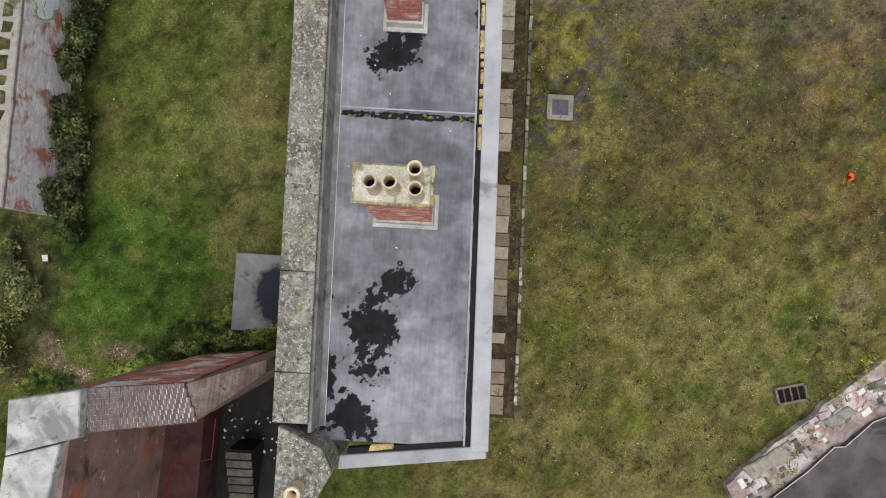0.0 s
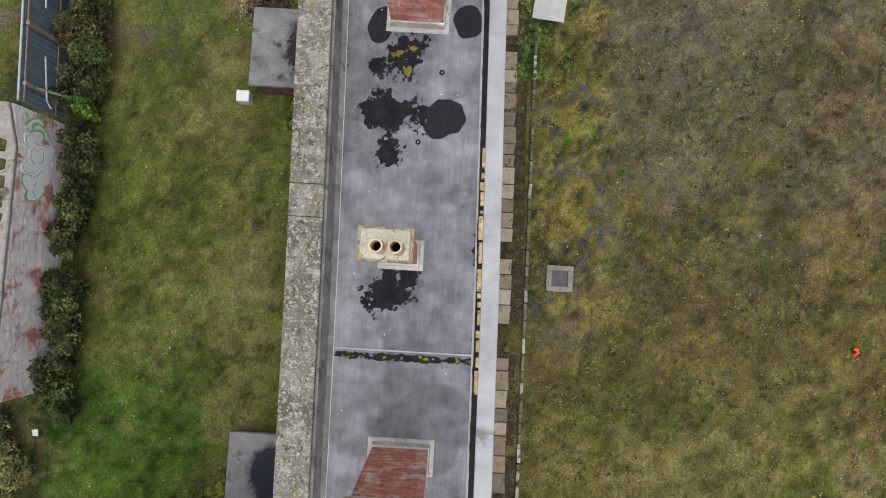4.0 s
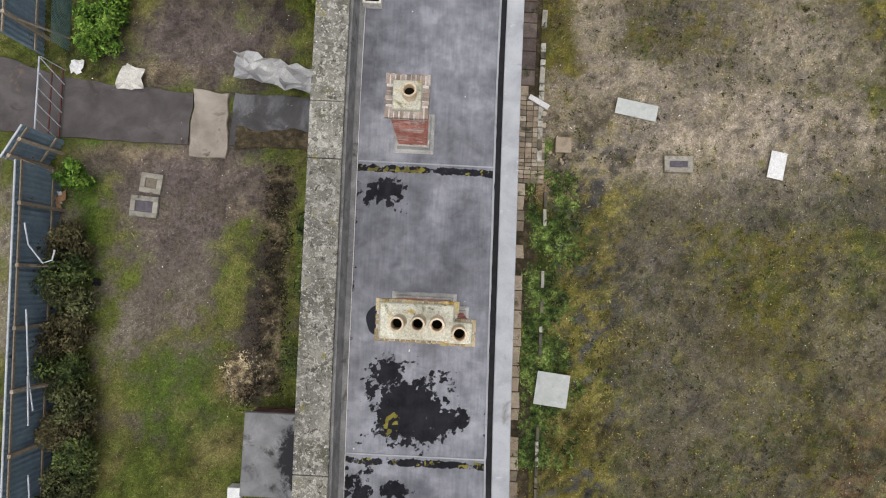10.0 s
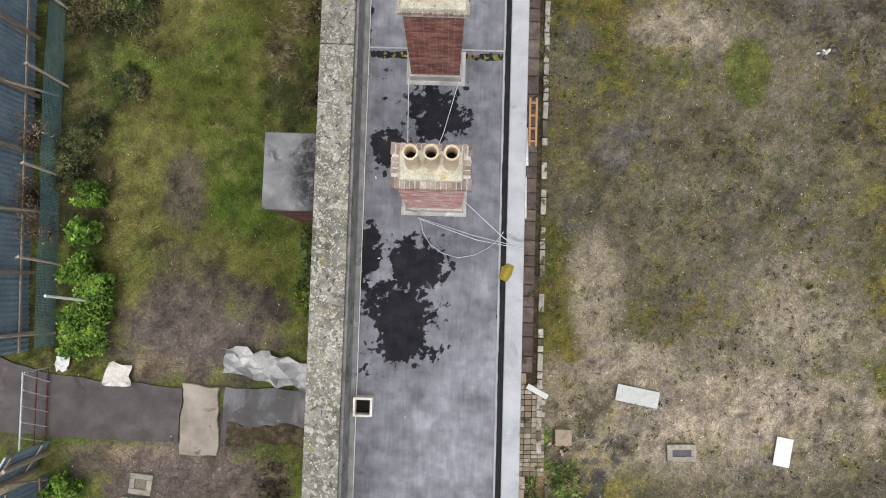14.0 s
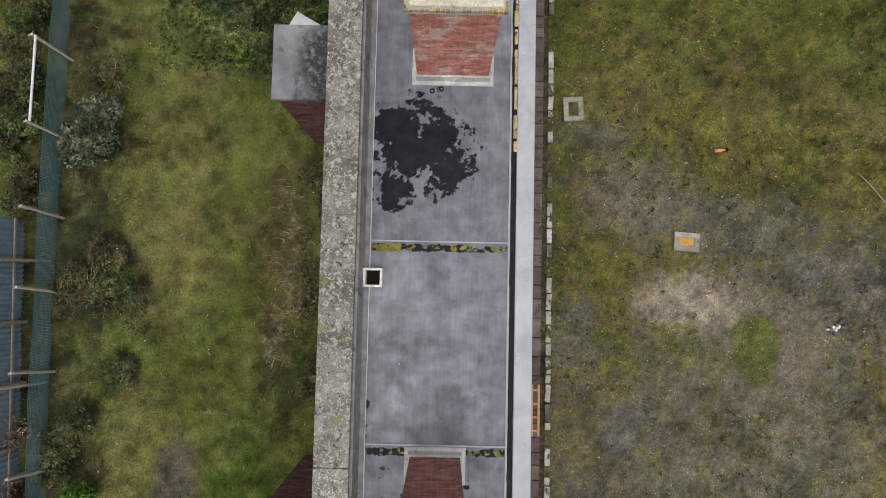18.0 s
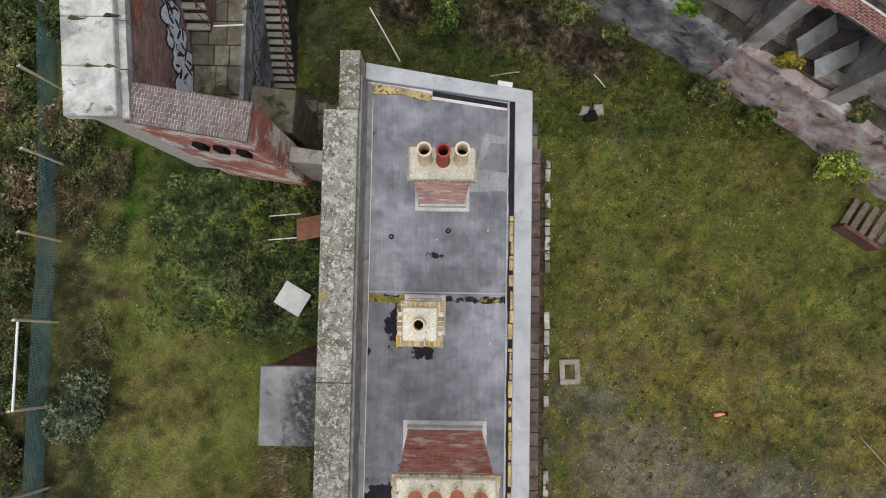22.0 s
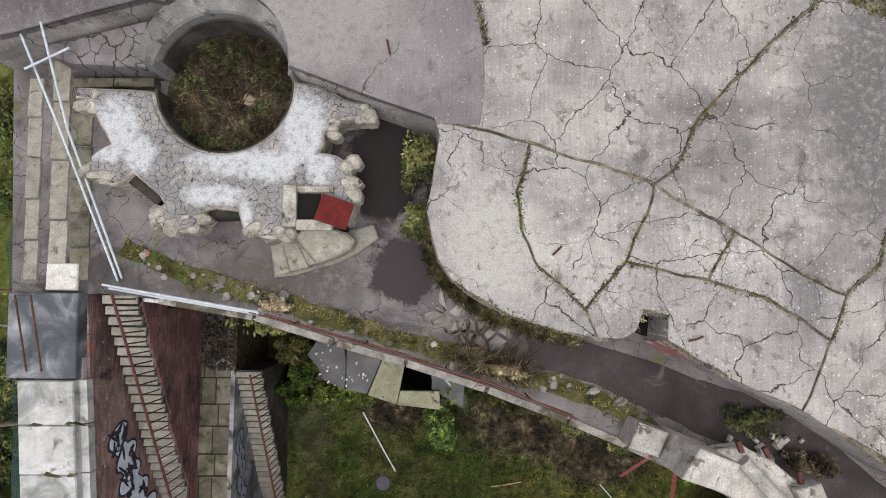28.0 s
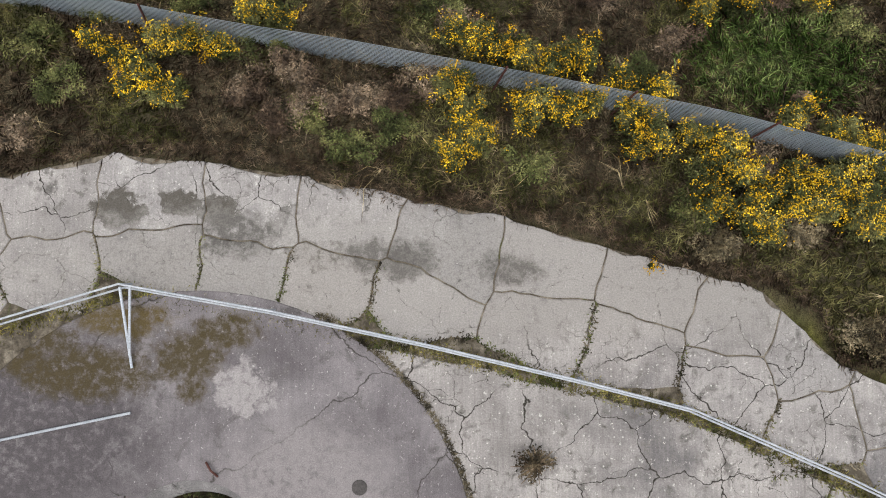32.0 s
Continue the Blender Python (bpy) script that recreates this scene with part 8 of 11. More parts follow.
# ---- things west of the barracks ----
def porch(y0, y1, x0, top, label, damp, wall=M_DARKBRICK):
    ob = thing("porch", label, "porch", group="flat-roofed porches on the barracks")
    part("roof", Shape().prism([(x0, y0), (-2.9, y0), (-2.9, y1), (x0, y1)], top - 0.14, top, 0.02), M_PORCHROOF, ob, "grey concrete slab roof, wet beside the wall")
    sh = brick_run(Shape(), [(x0 + 0.12, y1 - 0.1), (x0 + 0.12, y0 + 0.1), (-3.0, y0 + 0.1)], 0, top - 0.15)
    brick_run(sh, [(-3.0, y1 - 0.1), (x0 + 0.12, y1 - 0.1)], 0, top - 0.15)
    part("brick_face", sh, wall, ob, "dark red brick walls")["kind"] = "stuff"
    part("core", Shape().prism([(x0 + 0.15, y0 + 0.13), (-3.0, y0 + 0.13), (-3.0, y1 - 0.13), (x0 + 0.15, y1 - 0.13)], -0.2, top - 0.14), M_MORTAR, ob)
    return ob


porch(-2.15, 0.18, -5.62, 0.5, "low flat-roofed porch with a dark puddle", -4.95)
porch(10.5, 12.9, -5.7, 1.0, "flat-roofed grey brick porch", -4.75)
porch(27.5, 29.38, -4.8, 4.35, "tall red brick porch with a grey slab roof", -4.05)
porch(38.92, 40.78, -4.86, 4.35, "tall red brick porch with a weathered slab roof", -4.1)

road = setting("road", Shape().prism(wobble([(-60, 20.9), (-14.2, 20.95), (-12.2, 20.85), (-8.35, 20.8), (-8.25, 22.4), (-12.2, 22.7), (-14.3, 23.3), (-60, 23.4)], 0.4, 0.08), -0.1, 0.075), M_ROADTAR, "worn grey asphalt track", "road")
part("concrete_apron", Shape().prism(wobble([(-8.28, 20.4), (-7.1, 20.4), (-7.15, 22.45), (-8.22, 22.6)], 0.12, 0.09), -0.1, 0.1, 0.02), surf("beige_stained_concrete", [(0.3, (0.19, 0.162, 0.135)), (0.5, (0.28, 0.245, 0.208)), (0.7, (0.36, 0.32, 0.275))], 1.3, spots=[((0.1, 0.085, 0.075), 1.6, 0.6, 0.68)], vary=0), road, "stained concrete slab")
part("wet_apron", Shape().prism(wobble([(-7.05, 20.85), (-4.4, 20.9), (-3.0, 20.9), (-3.0, 22.45), (-6.95, 22.5)], 0.3, 0.08), -0.1, 0.085), surf("wet_bay_asphalt", [(0.4, (0.01, 0.009, 0.01)), (0.5, (0.03, 0.028, 0.031)), (0.6, (0.1, 0.1, 0.11))], 0.7, rough=0.45, vary=0, spots=[((0.14, 0.13, 0.13), 3.0, 0.64, 0.7)]), road, "dark wet concrete bay")
part("debris_drift", Shape().prism(wobble([(-6.9, 20.7), (-5.6, 20.9), (-4.2, 20.75), (-3.1, 20.9), (-3.05, 21.35), (-4.0, 21.15), (-4.9, 21.5), (-6.0, 21.3), (-6.9, 21.45)], 0.12, 0.14), 0.05, 0.1, 0.03, 0.012), M_EARTH, road, "brown leaf litter and debris")

# old boundary wall
M_OLDWALL = surf("flaking_whitewash", [(0.3, (0.66, 0.6, 0.63)), (0.5, (0.8, 0.77, 0.82)), (0.7, (0.88, 0.86, 0.9))], 1.6, spots=[((0.5, 0.24, 0.19), 0.9, 0.53, 0.6), ((0.6, 0.44, 0.42), 2.2, 0.57, 0.65), ((0.2, 0.17, 0.16), 3.0, 0.62, 0.7)], vary=0.12, island=True, grit=0.18)
bw = setting("wall_boundary", Shape().prism([(-11.74, 1.0), (-11.45, 1.0), (-11.45, 8.0), (-11.75, 9.2), (-12.1, 9.2)], -0.2, 2.36, 0.03), M_OLDMORTAR, "old whitewashed brick boundary wall with graffiti", "wall")
part("brick_face", brick_run(Shape(), [(-11.44, 1.0), (-11.44, 8.0), (-11.74, 9.2)], 0.0, 2.32), M_OLDWALL, bw, "brick face with flaking pinkish whitewash")["kind"] = "stuff"
part("capping", Shape().prism(wobble([(-11.78, 1.0), (-11.38, 1.0), (-11.38, 8.0), (-11.7, 9.2), (-12.14, 9.2)], 0.3, 0.03), 2.34, 2.45, 0.03, 0.03), M_OLDMORTAR, bw, "weathered mortar capping")
for k in range(14):
    my = 1.3 + 0.5 * k
    part("moss_cushion", Shape().prism(wobble([(-11.85, my), (-11.6, my + 0.04), (-11.58, my + 0.34), (-11.85, my + 0.38)], 0.12, 0.1), 2.4, 2.5, 0.05, 0.04), M_MOSS, bw)
tag = thing("boundary_graffiti", "white and green bubble graffiti on the old wall", "graffiti")
M_GREENPAINT = surf("green_spray_paint", [(0.3, (0.26, 0.48, 0.16)), (0.7, (0.42, 0.62, 0.3))], 5, vary=0, bump=0)
M_WHITEPAINT = surf("white_spray_paint", [(0.3, (0.78, 0.86, 0.88)), (0.7, (0.86, 0.9, 0.92))], 5, vary=0, bump=0)
blobs = [(6.85 + 0.19 * k, 1.5 + 0.24 * math.sin(k * 1.9), 0.19, 0.36) for k in range(11)]
for i, (y, z, ry, rz) in enumerate(blobs):
    gx0 = -11.352 - 0.25 * max(0.0, y - 8.0) - 0.02
    part("rim", disc_on_wall(gx0 + 0.0004 * i, y, z, ry + 0.06, rz + 0.12, tilt=0.5 * (-1) ** i, lean=0.0), M_GREENPAINT if i in (0, 1, 8, 9, 10) else M_WHITEPAINT, tag)
for i, (y, z, ry, rz) in enumerate(blobs):
    gx0 = -11.352 - 0.25 * max(0.0, y - 8.0) - 0.02
    part("outline", disc_on_wall(gx0 + 0.006 + 0.0004 * i, y, z, ry + 0.015, rz + 0.03, tilt=0.5 * (-1) ** i, lean=0.0), M_BLACKPAINT, tag)
for i, (y, z, ry, rz) in enumerate(blobs):
    gx0 = -11.352 - 0.25 * max(0.0, y - 8.0) - 0.02
    part("fill", disc_on_wall(gx0 + 0.012 + 0.0004 * i, y, z, ry + 0.01, rz + 0.02, tilt=0.5 * (-1) ** i, lean=0.0), M_WHITEPAINT, tag)
    part("stroke", disc_on_wall(gx0 + 0.018 + 0.0002 * i, y + rng.uniform(-0.1, 0.1), z + rng.uniform(-0.2, 0.2), 0.12, 0.012, 8, rng.uniform(0, 3), 0.0), M_FADED, tag)


def hoarding(name, label, a, b, h=2.0, posts=4, pitch=0.16):
    """A corrugated steel hoarding from a to b, with timber posts, rails and raking struts on its inner side."""
    ob = thing(name, label, "hoarding", group="blue hoardings")
    A, Bv = Vector(a), Vector(b)
    L = (Bv - A).length
    d = (Bv - A) / L
    n = Vector((d.y, -d.x))
    m = int(L / pitch) * 4
    sh = Shape()
    row = [A + d * (L * k / m) + n * (0.035 if k % 4 in (1, 2) else 0.0) for k in range(m + 1)]
    sh.add([(p.x, p.y, z) for z in (0.0, h) for p in row] + [(p.x - n.x * 0.012, p.y - n.y * 0.012, z) for z in (0.0, h) for p in row],
           [(k, k + 1, m + 2 + k, m + 1 + k) for k in range(m)] + [(2 * m + 2 + k, 3 * m + 3 + k, 3 * m + 4 + k, 2 * m + 3 + k) for k in range(m)])
    part("corrugated_sheet", sh, M_HOARD, ob)
    ang = math.degrees(math.atan2(d.y, d.x))
    for z in (0.5, h - 0.12):
        c = (A + Bv) / 2 + n * 0.08
        part("rail", Shape().box((c.x, c.y, z), (L, 0.04, 0.08), ang), M_TIMBER, ob)
    part("top_tube", Shape().tube([(A.x, A.y, h + 0.03), (Bv.x, Bv.y, h + 0.03)], 0.03), M_GALV, ob)
    for k in range(posts):
        p = A + d * (L * (k + 0.3) / posts) + n * 0.14
        q = p + n * rng.uniform(0.5, 0.9)
        part("post", Shape().box((p.x, p.y, h / 2), (0.1, 0.1, h), ang), M_TIMBER, ob)
        if k % 2 == 0:
            part("strut", Shape().tube([(p.x, p.y, h * 0.8), (q.x, q.y, 0.05)], 0.04, 4), M_TIMBER, ob, "grey timber strut")
    return ob


hoarding("site_hoarding", "blue corrugated steel hoarding with timber struts", (-11.74, 9.35), (-12.22, 19.75), 2.0, 6)
hoarding("gate_hoarding", "short return of blue corrugated hoarding", (-12.72, 19.8), (-12.2, 20.75), 1.9, 2)
hoarding("north_hoarding", "long blue corrugated steel hoarding by the track", (-13.1, 23.4), (-13.65, 36.3), 2.0, 7)
tubes("hoarding_tubes", "bent galvanised tubes hanging on the hoarding", [[(-11.75, 15.6, 1.75), (-11.72, 13.6, 1.45), (-11.62, 12.7, 1.3)], [(-11.9, 18.0, 1.9), (-11.95, 17.4, 1.6), (-11.7, 16.9, 1.3), (-11.5, 17.0, 1.2), (-11.45, 17.3, 1.2)], [(-11.72, 13.7, 1.5), (-11.65, 12.3, 1.4)], [(-11.6, 10.9, 1.3), (-11.5, 9.6, 1.2), (-11.42, 9.4, 1.1)]], 0.025, category="tube")
gate = thing("mesh_gate", "galvanised tube gate across the track", "gate")
gp = [(-12.3, 20.7), (-12.35, 22.95)]
for z in (0.15, 0.65, 1.25):
    part("rail", Shape().tube([(*gp[0], z), (*gp[1], z)], 0.025), M_GALV if z > 1 else M_RUST, gate)
for k in range(6):
    y = 20.7 + 2.25 * k / 5
    part("bar", Shape().tube([(-12.3, y, 0.1), (-12.3, min(y + (0.4 if k < 5 else 0), 22.95), 1.25)], 0.018), M_GALV, gate)
wp = thing("white_pole", "white plastic pipe standing tilted in the brambles", "pipe")
part("pipe", Shape().tube([(-11.17, 25.2, 2.3), (-10.93, 25.0, 0.45)], 0.04), M_WHITE, wp)


def net_fence(name, label, line, h, step=0.06, mat=M_NET, strand=0.018, over=(0.0, 0.0)):
    """Debris netting of crossing strands, tied to raking posts."""
    ob = thing(name, label, "fence", group="netting fences")
    L = [0.0]
    for a, b in zip(line, line[1:]):
        L.append(L[-1] + math.hypot(b[0] - a[0], b[1] - a[1]))
    n = int(L[-1] / step)
    u = np.linspace(0, L[-1], n)
    X, Y = np.interp(u, L, [p[0] for p in line]), np.interp(u, L, [p[1] for p in line])
    Z0 = np.interp(u, L, [p[2] for p in line])
    rows = int(h / step)
    sag = (fbm(u, u * 0, 0.5, 41) - 0.5)

    def at(i, k):
        f = k / rows
        return (X[i] + sag[i] * 0.35 * math.sin(math.pi * f) + over[0] * f, Y[i] + over[1] * f, Z0[i] + h * f * (1 + 0.2 * sag[i]))
    sh = Shape()
    w = strand
    for i in range(n - 1):
        for k in range(rows + 1):
            p, q = at(i, k), at(i + 1, k)
            sh.add([p, q, (q[0], q[1], q[2] + w * 1.4), (p[0], p[1], p[2] + w * 1.4)], [(0, 1, 2, 3)])
    for i in range(n):
        for k in range(0, rows, 2):
            p, q = at(i, k), at(i, min(k + 2, rows))
            sh.add([p, (p[0], p[1] + w, p[2]), (q[0], q[1] + w, q[2]), q], [(0, 1, 2, 3)])
    part("netting", sh, mat, ob, "blue-green debris netting")["kind"] = "stuff"
    return ob


nf = net_fence("netting_fence", "sagging blue-green netting fence on timber posts", [(-12.3, 23.6, 0.0), (-12.4, 27, 0.0), (-12.55, 31, 0.0), (-12.6, 34, 0.0), (-12.62, 36.6, 0.0), (-12.62, 44, 0.0), (-12.7, 46.5, 0.0), (-13.0, 51.2, 0.0), (-13.5, 57, 0.0)], 0.85, step=0.045, strand=0.014, over=(-0.03, 0.0))
for x, y in ((-12.5, 26.2), (-12.55, 28.9), (-12.65, 31.8), (-12.66, 34.2), (-12.68, 36.5), (-12.7, 38.95), (-12.7, 41.5), (-12.7, 44.0), (-12.75, 46.4), (-12.95, 48.8), (-13.1, 51.2), (-13.35, 54.0)):
    part("post", Shape().tube([(x + 0.06, y, 0), (x - 0.02, y + 0.03, 1.6)], 0.04, 6), M_TIMBER, nf)
    part("strut", Shape().tube([(x + 0.04, y + 0.05, 1.62), (x + 0.25, y - 0.12, 0.0)], 0.042, 5), M_PALETIMBER, nf, "pale timber strut")
part("brace", Shape().tube([(-12.54, 41.5, 1.62), (-12.56, 39.0, 1.6)], 0.035), M_WHITE, nf, "white tube brace")
M_PALENET = surf("pale_netting", [(0.3, (0.3, 0.36, 0.4)), (0.5, (0.42, 0.48, 0.52)), (0.7, (0.56, 0.62, 0.66))], 1.5, rough=0.8)
sl = net_fence("slope_fence", "netting fence on rusty stakes behind the gun floor", [(px, py, float(ground_height(np.array([px]), np.array([py]))[0])) for px, py in ((-14, 70.4), (-7.94, 69.4), (-5.72, 69.06), (-2.78, 68.58), (0.1, 68.12), (2.54, 67.64), (4.77, 67.2), (7.36, 66.59), (11.5, 65.4))], 0.85, mat=M_PALENET, strand=0.026, step=0.05, over=(0.02, 0.08))
for px, py in ((-6.3, 69.1), (0.25, 68.05), (2.5, 67.6), (5.0, 67.1), (8.3, 66.3)):
    g = float(ground_height(np.array([px]), np.array([py]))[0])
    part("stake", Shape().tube([(px, py - 0.05, g - 0.05), (px + 0.2, py + 0.1, g + 0.95)], 0.022, 5), M_RUST, sl)

# ---- loose things on the ground ----
def manhole(x, y, sx, sy, rz, label, lid):
    ob = thing("manhole", label, "manhole", (x, y, 0.04), "manholes", rz)
    for dx, dy, w, d in ((0, sy / 2, sx + 0.16, 0.16), (0, -sy / 2, sx + 0.16, 0.16), (sx / 2, 0, 0.16, sy - 0.16), (-sx / 2, 0, 0.16, sy - 0.16)):
        part("frame_stone", Shape().box((dx, dy, 0.03), (w, d, 0.12)), M_STEP, ob, bevel=0.015)
    part("lid", Shape().box((0, 0, 0.02), (sx - 0.16, sy - 0.16, 0.05)), lid, ob)
    return ob


M_LIDGREY = surf("slate_lid", [(0.3, (0.07, 0.065, 0.08)), (0.7, (0.12, 0.11, 0.13))], 5)
manhole(4.03, 5.3, 0.66, 0.64, 0, "square concrete manhole with a slate-grey lid", M_LIDGREY)
manhole(6.97, 20.96, 0.72, 0.36, 2, "oblong weathered manhole with a sunken lid", M_LIDGREY)
manhole(3.33, 40.14, 0.46, 0.6, 3, "pale manhole surround choked with moss", M_MOSS)
manhole(-9.52, 18.8, 0.7, 0.5, -3, "pale cracked manhole with a dark lid", M_LIDGREY)
manhole(-9.35, 19.53, 0.52, 0.46, -6, "small cracked manhole beside the bare earth", M_FLAG)
manhole(6.85, 36.05, 0.62, 0.42, -4, "concrete valve box with yellow lid", surf("yellow_lid", [(0.3, (0.42, 0.24, 0.05)), (0.7, (0.58, 0.36, 0.1))], 5))


def board(name, label, x, y, sx, sy, rz, mat=M_SHEET, z=0.06, tilt=0.0, category="board"):
    ob = thing(name, label, category, (x, y, z), rz=rz)
    part("sheet", Shape().box((0, 0, 0.015), (sx, sy, 0.03), 0, pose(0, 0, 0, tilt, 0, 0)), mat, ob, bevel=0.006)
    part("batten", Shape().box((0, sy * 0.35, -0.005), (sx * 0.96, 0.05, 0.03), 0, pose(0, 0, 0, tilt, 0, 0)), mat, ob)
    return ob


board("fallen_board", "pale grey-green square board lying in the grass", 3.3, 13.85, 1.0, 1.0, -6, z=0.2)
board("long_board", "long pale board lying on gravel", 5.62, 22.62, 1.3, 0.5, -10)
board("small_board", "white board lying on gravel", 10.05, 21.08, 0.5, 0.86, -10, M_WHITE)
board("grey_board", "pale grey board leaning by the porch", -5.05, 42.25, 0.85, 0.75, -30, z=0.72)
board("plastic_sheet", "white plastic panel at the foot of the wall", 2.05, 30.2, 0.12, 1.2, 2, M_WHITE)
board("plastic_sheet", "white plastic panel at the foot of the wall", 1.95, 28.6, 0.3, 1.3, 1, M_WHITE)
board("door_board", "broken white board by the doorway", 2.55, 22.68, 0.7, 0.16, -28, M_WHITE, 0.15)
board("leaning_board", "orange-brown board leaning on the barracks", -4.5, 44.35, 0.85, 0.85, 12, surf("orange_ply", [(0.3, (0.2, 0.1, 0.06)), (0.7, (0.31, 0.165, 0.105))], 5), 1.0, -35)
for y in (44.05, 44.75):
    b = thing("batten", "thin pale batten sticking out of scrub", "batten", group="battens by the leaning board")
    part("bar", Shape().tube([(-4.8, y, 1.1), (-5.75, y - 0.08, 1.0)], 0.018, 4), M_FLASH, b)
pl = thing("timber_pallet", "fresh timber frame leaning on the wall", "timber", (2.2, 30.9, 0.2))
for dx in (-0.1, 0.1):
    part("stile", Shape().box((dx, 0, 0.2), (0.06, 1.5, 0.05)), M_ORANGEWOOD, pl)
for k in range(4):
    part("rung", Shape().box((0, -0.6 + 0.4 * k, 0.2), (0.22, 0.06, 0.04)), M_ORANGEWOOD, pl)
M_DRAINIRON = surf("brown_drain_iron", [(0.3, (0.1, 0.078, 0.066)), (0.7, (0.2, 0.165, 0.145))], 8, vary=0.2)
grate = thing("iron_grate", "open iron drain grate in the turf", "grate", (11.48, -3.18, 0.03), rz=14)
part("pit", Shape().box((0, 0, 0.03), (0.8, 0.42, 0.02)), M_DARK, grate)
for dx, dy, w, d in ((0, 0.24, 0.95, 0.07), (0, -0.24, 0.95, 0.07), (0.45, 0, 0.07, 0.5), (-0.45, 0, 0.07, 0.5)):
    part("frame_bar", Shape().box((dx, dy, 0.06), (w, d, 0.1)), M_DRAINIRON, grate)
for k in range(3):
    part("cross_bar", Shape().box((-0.22 + 0.22 * k, 0, 0.05), (0.035, 0.44, 0.06)), M_DRAINIRON, grate)
toy = thing("red_scrap", "small bright red plastic scrap in the grass", "scrap", (13.2, 3.55, 0.06), rz=40)
part("piece", Shape().box((0, 0, 0.04), (0.22, 0.1, 0.08), taper=0.7), surf("red_plastic", [(0.3, (0.7, 0.06, 0.02)), (0.7, (0.8, 0.12, 0.05))], 6, vary=0), toy, bevel=0.02)
part("piece", Shape().box((0.06, 0.1, 0.05), (0.1, 0.16, 0.06), 30), bpy.data.materials["red_plastic"], toy, bevel=0.015)
bt = thing("brown_bottle", "orange-brown glass bottle in the grass", "bottle", (7.85, 38.92, 0.1), rz=8)
part("body", Shape().tube([(-0.12, 0, 0), (0.1, 0, 0), (0.15, 0, 0), (0.24, 0, 0)], [0.055, 0.055, 0.03, 0.022], 10), M_ORANGEPOT, bt, smooth=True)
part("cap", Shape().tube([(0.24, 0, 0), (0.29, 0, 0)], 0.06, 8), M_DARK, bt)
tarp = thing("crumpled_tarpaulin", "crumpled grey-blue tarpaulin by the wet bay", "tarpaulin")
M_TARP = surf("grey_tarpaulin", [(0.3, (0.2, 0.21, 0.225)), (0.5, (0.36, 0.36, 0.365)), (0.7, (0.55, 0.54, 0.53))], 1.4, rough=0.5, vary=0)


def crumple(x0, x1, y0, y1, nx, ny, amp, edge, seed):
    """A creased sheet over a plan box."""
    r = random.Random(seed)
    vs = [(x0 + (x1 - x0) * i / nx + r.uniform(-1, 1) * edge, y0 + (y1 - y0) * j / ny - 0.18 * (x1 - x0) * (i / nx - 0.5) * (1 if x1 - x0 > 1 else 0) + r.uniform(-1, 1) * edge, 0.1 + r.random() * amp) for j in range(ny + 1) for i in range(nx + 1)]
    fs = []
    for j in range(ny):
        for i in range(nx):
            k = j * (nx + 1) + i
            fs += [(k, k + 1, k + nx + 2), (k, k + nx + 2, k + nx + 1)] if r.random() > 0.5 else [(k, k + 1, k + nx + 1), (k + 1, k + nx + 2, k + nx + 1)]
    return Shape().add(vs, fs)


part("sheet", crumple(-6.95, -3.6, 22.65, 23.5, 16, 6, 0.34, 0.09, 3), M_TARP, tarp)
for x, y, s, lab in ((-10.2, 22.78, 0.36, "crumpled white plastic sheet on the track"), (-11.9, 23.05, 0.2, "crumpled white plastic bag"), (-10.7, 3.2, 0.16, "crumpled white plastic bag in the grass"), (-11.62, -0.3, 0.1, "crumpled white plastic bag in the grass"), (-12.25, 18.95, 0.2, "white plastic sack beside cardboard"), (-1.9, 47.95, 0.14, "white lump of plaster on the paving")):
    b = thing("plastic_sheet" if s > 0.25 else "plastic_bag", lab, "plastic sheet" if s > 0.25 else "bag")
    part("sheet", crumple(x - s, x + s, y - s, y + s, 4, 4, s * 0.7, s * 0.25, int(x * 10)), M_WHITE if s < 0.25 else M_FLASH, b)
for x, y, s in ((-11.5, 16.75, 0.3), (-11.4, 16.1, 0.22), (-10.75, 16.4, 0.12)):
    b = thing("bin_bag", "black bin bag in the grass", "bag", group="black bags")
    part("sack", crumple(x - s, x + s, y - s, y + s, 5, 5, s * 0.9, s * 0.2, int(y * 10)), M_BITUMEN, b)
cb = thing("cardboard_box", "broken brown cardboard box in the brambles", "box", (-12.3, 18.7, 0.1), rz=25)
M_CARD = surf("cardboard", [(0.3, (0.34, 0.2, 0.11)), (0.7, (0.46, 0.29, 0.17))], 4)
for dx, dy, sx, sy, rx in ((0, 0, 0.5, 0.4, 12), (0.35, 0.05, 0.3, 0.4, -30), (-0.05, 0.32, 0.45, 0.25, 25)):
    part("flap", Shape().box((dx, dy, 0.15), (sx, sy, 0.015), 0, pose(0, 0, 0, rx, 0, 0)), M_CARD, cb)
wb = thing("white_box", "small white enamel box beside the porch", "box", (-6.05, 10.35, 0.0))
part("body", Shape().box((0, 0, 0.2), (0.4, 0.34, 0.4)), M_WHITE, wb, bevel=0.02)
part("door", Shape().box((0, -0.178, 0.2), (0.34, 0.012, 0.34)), M_SHEET, wb)
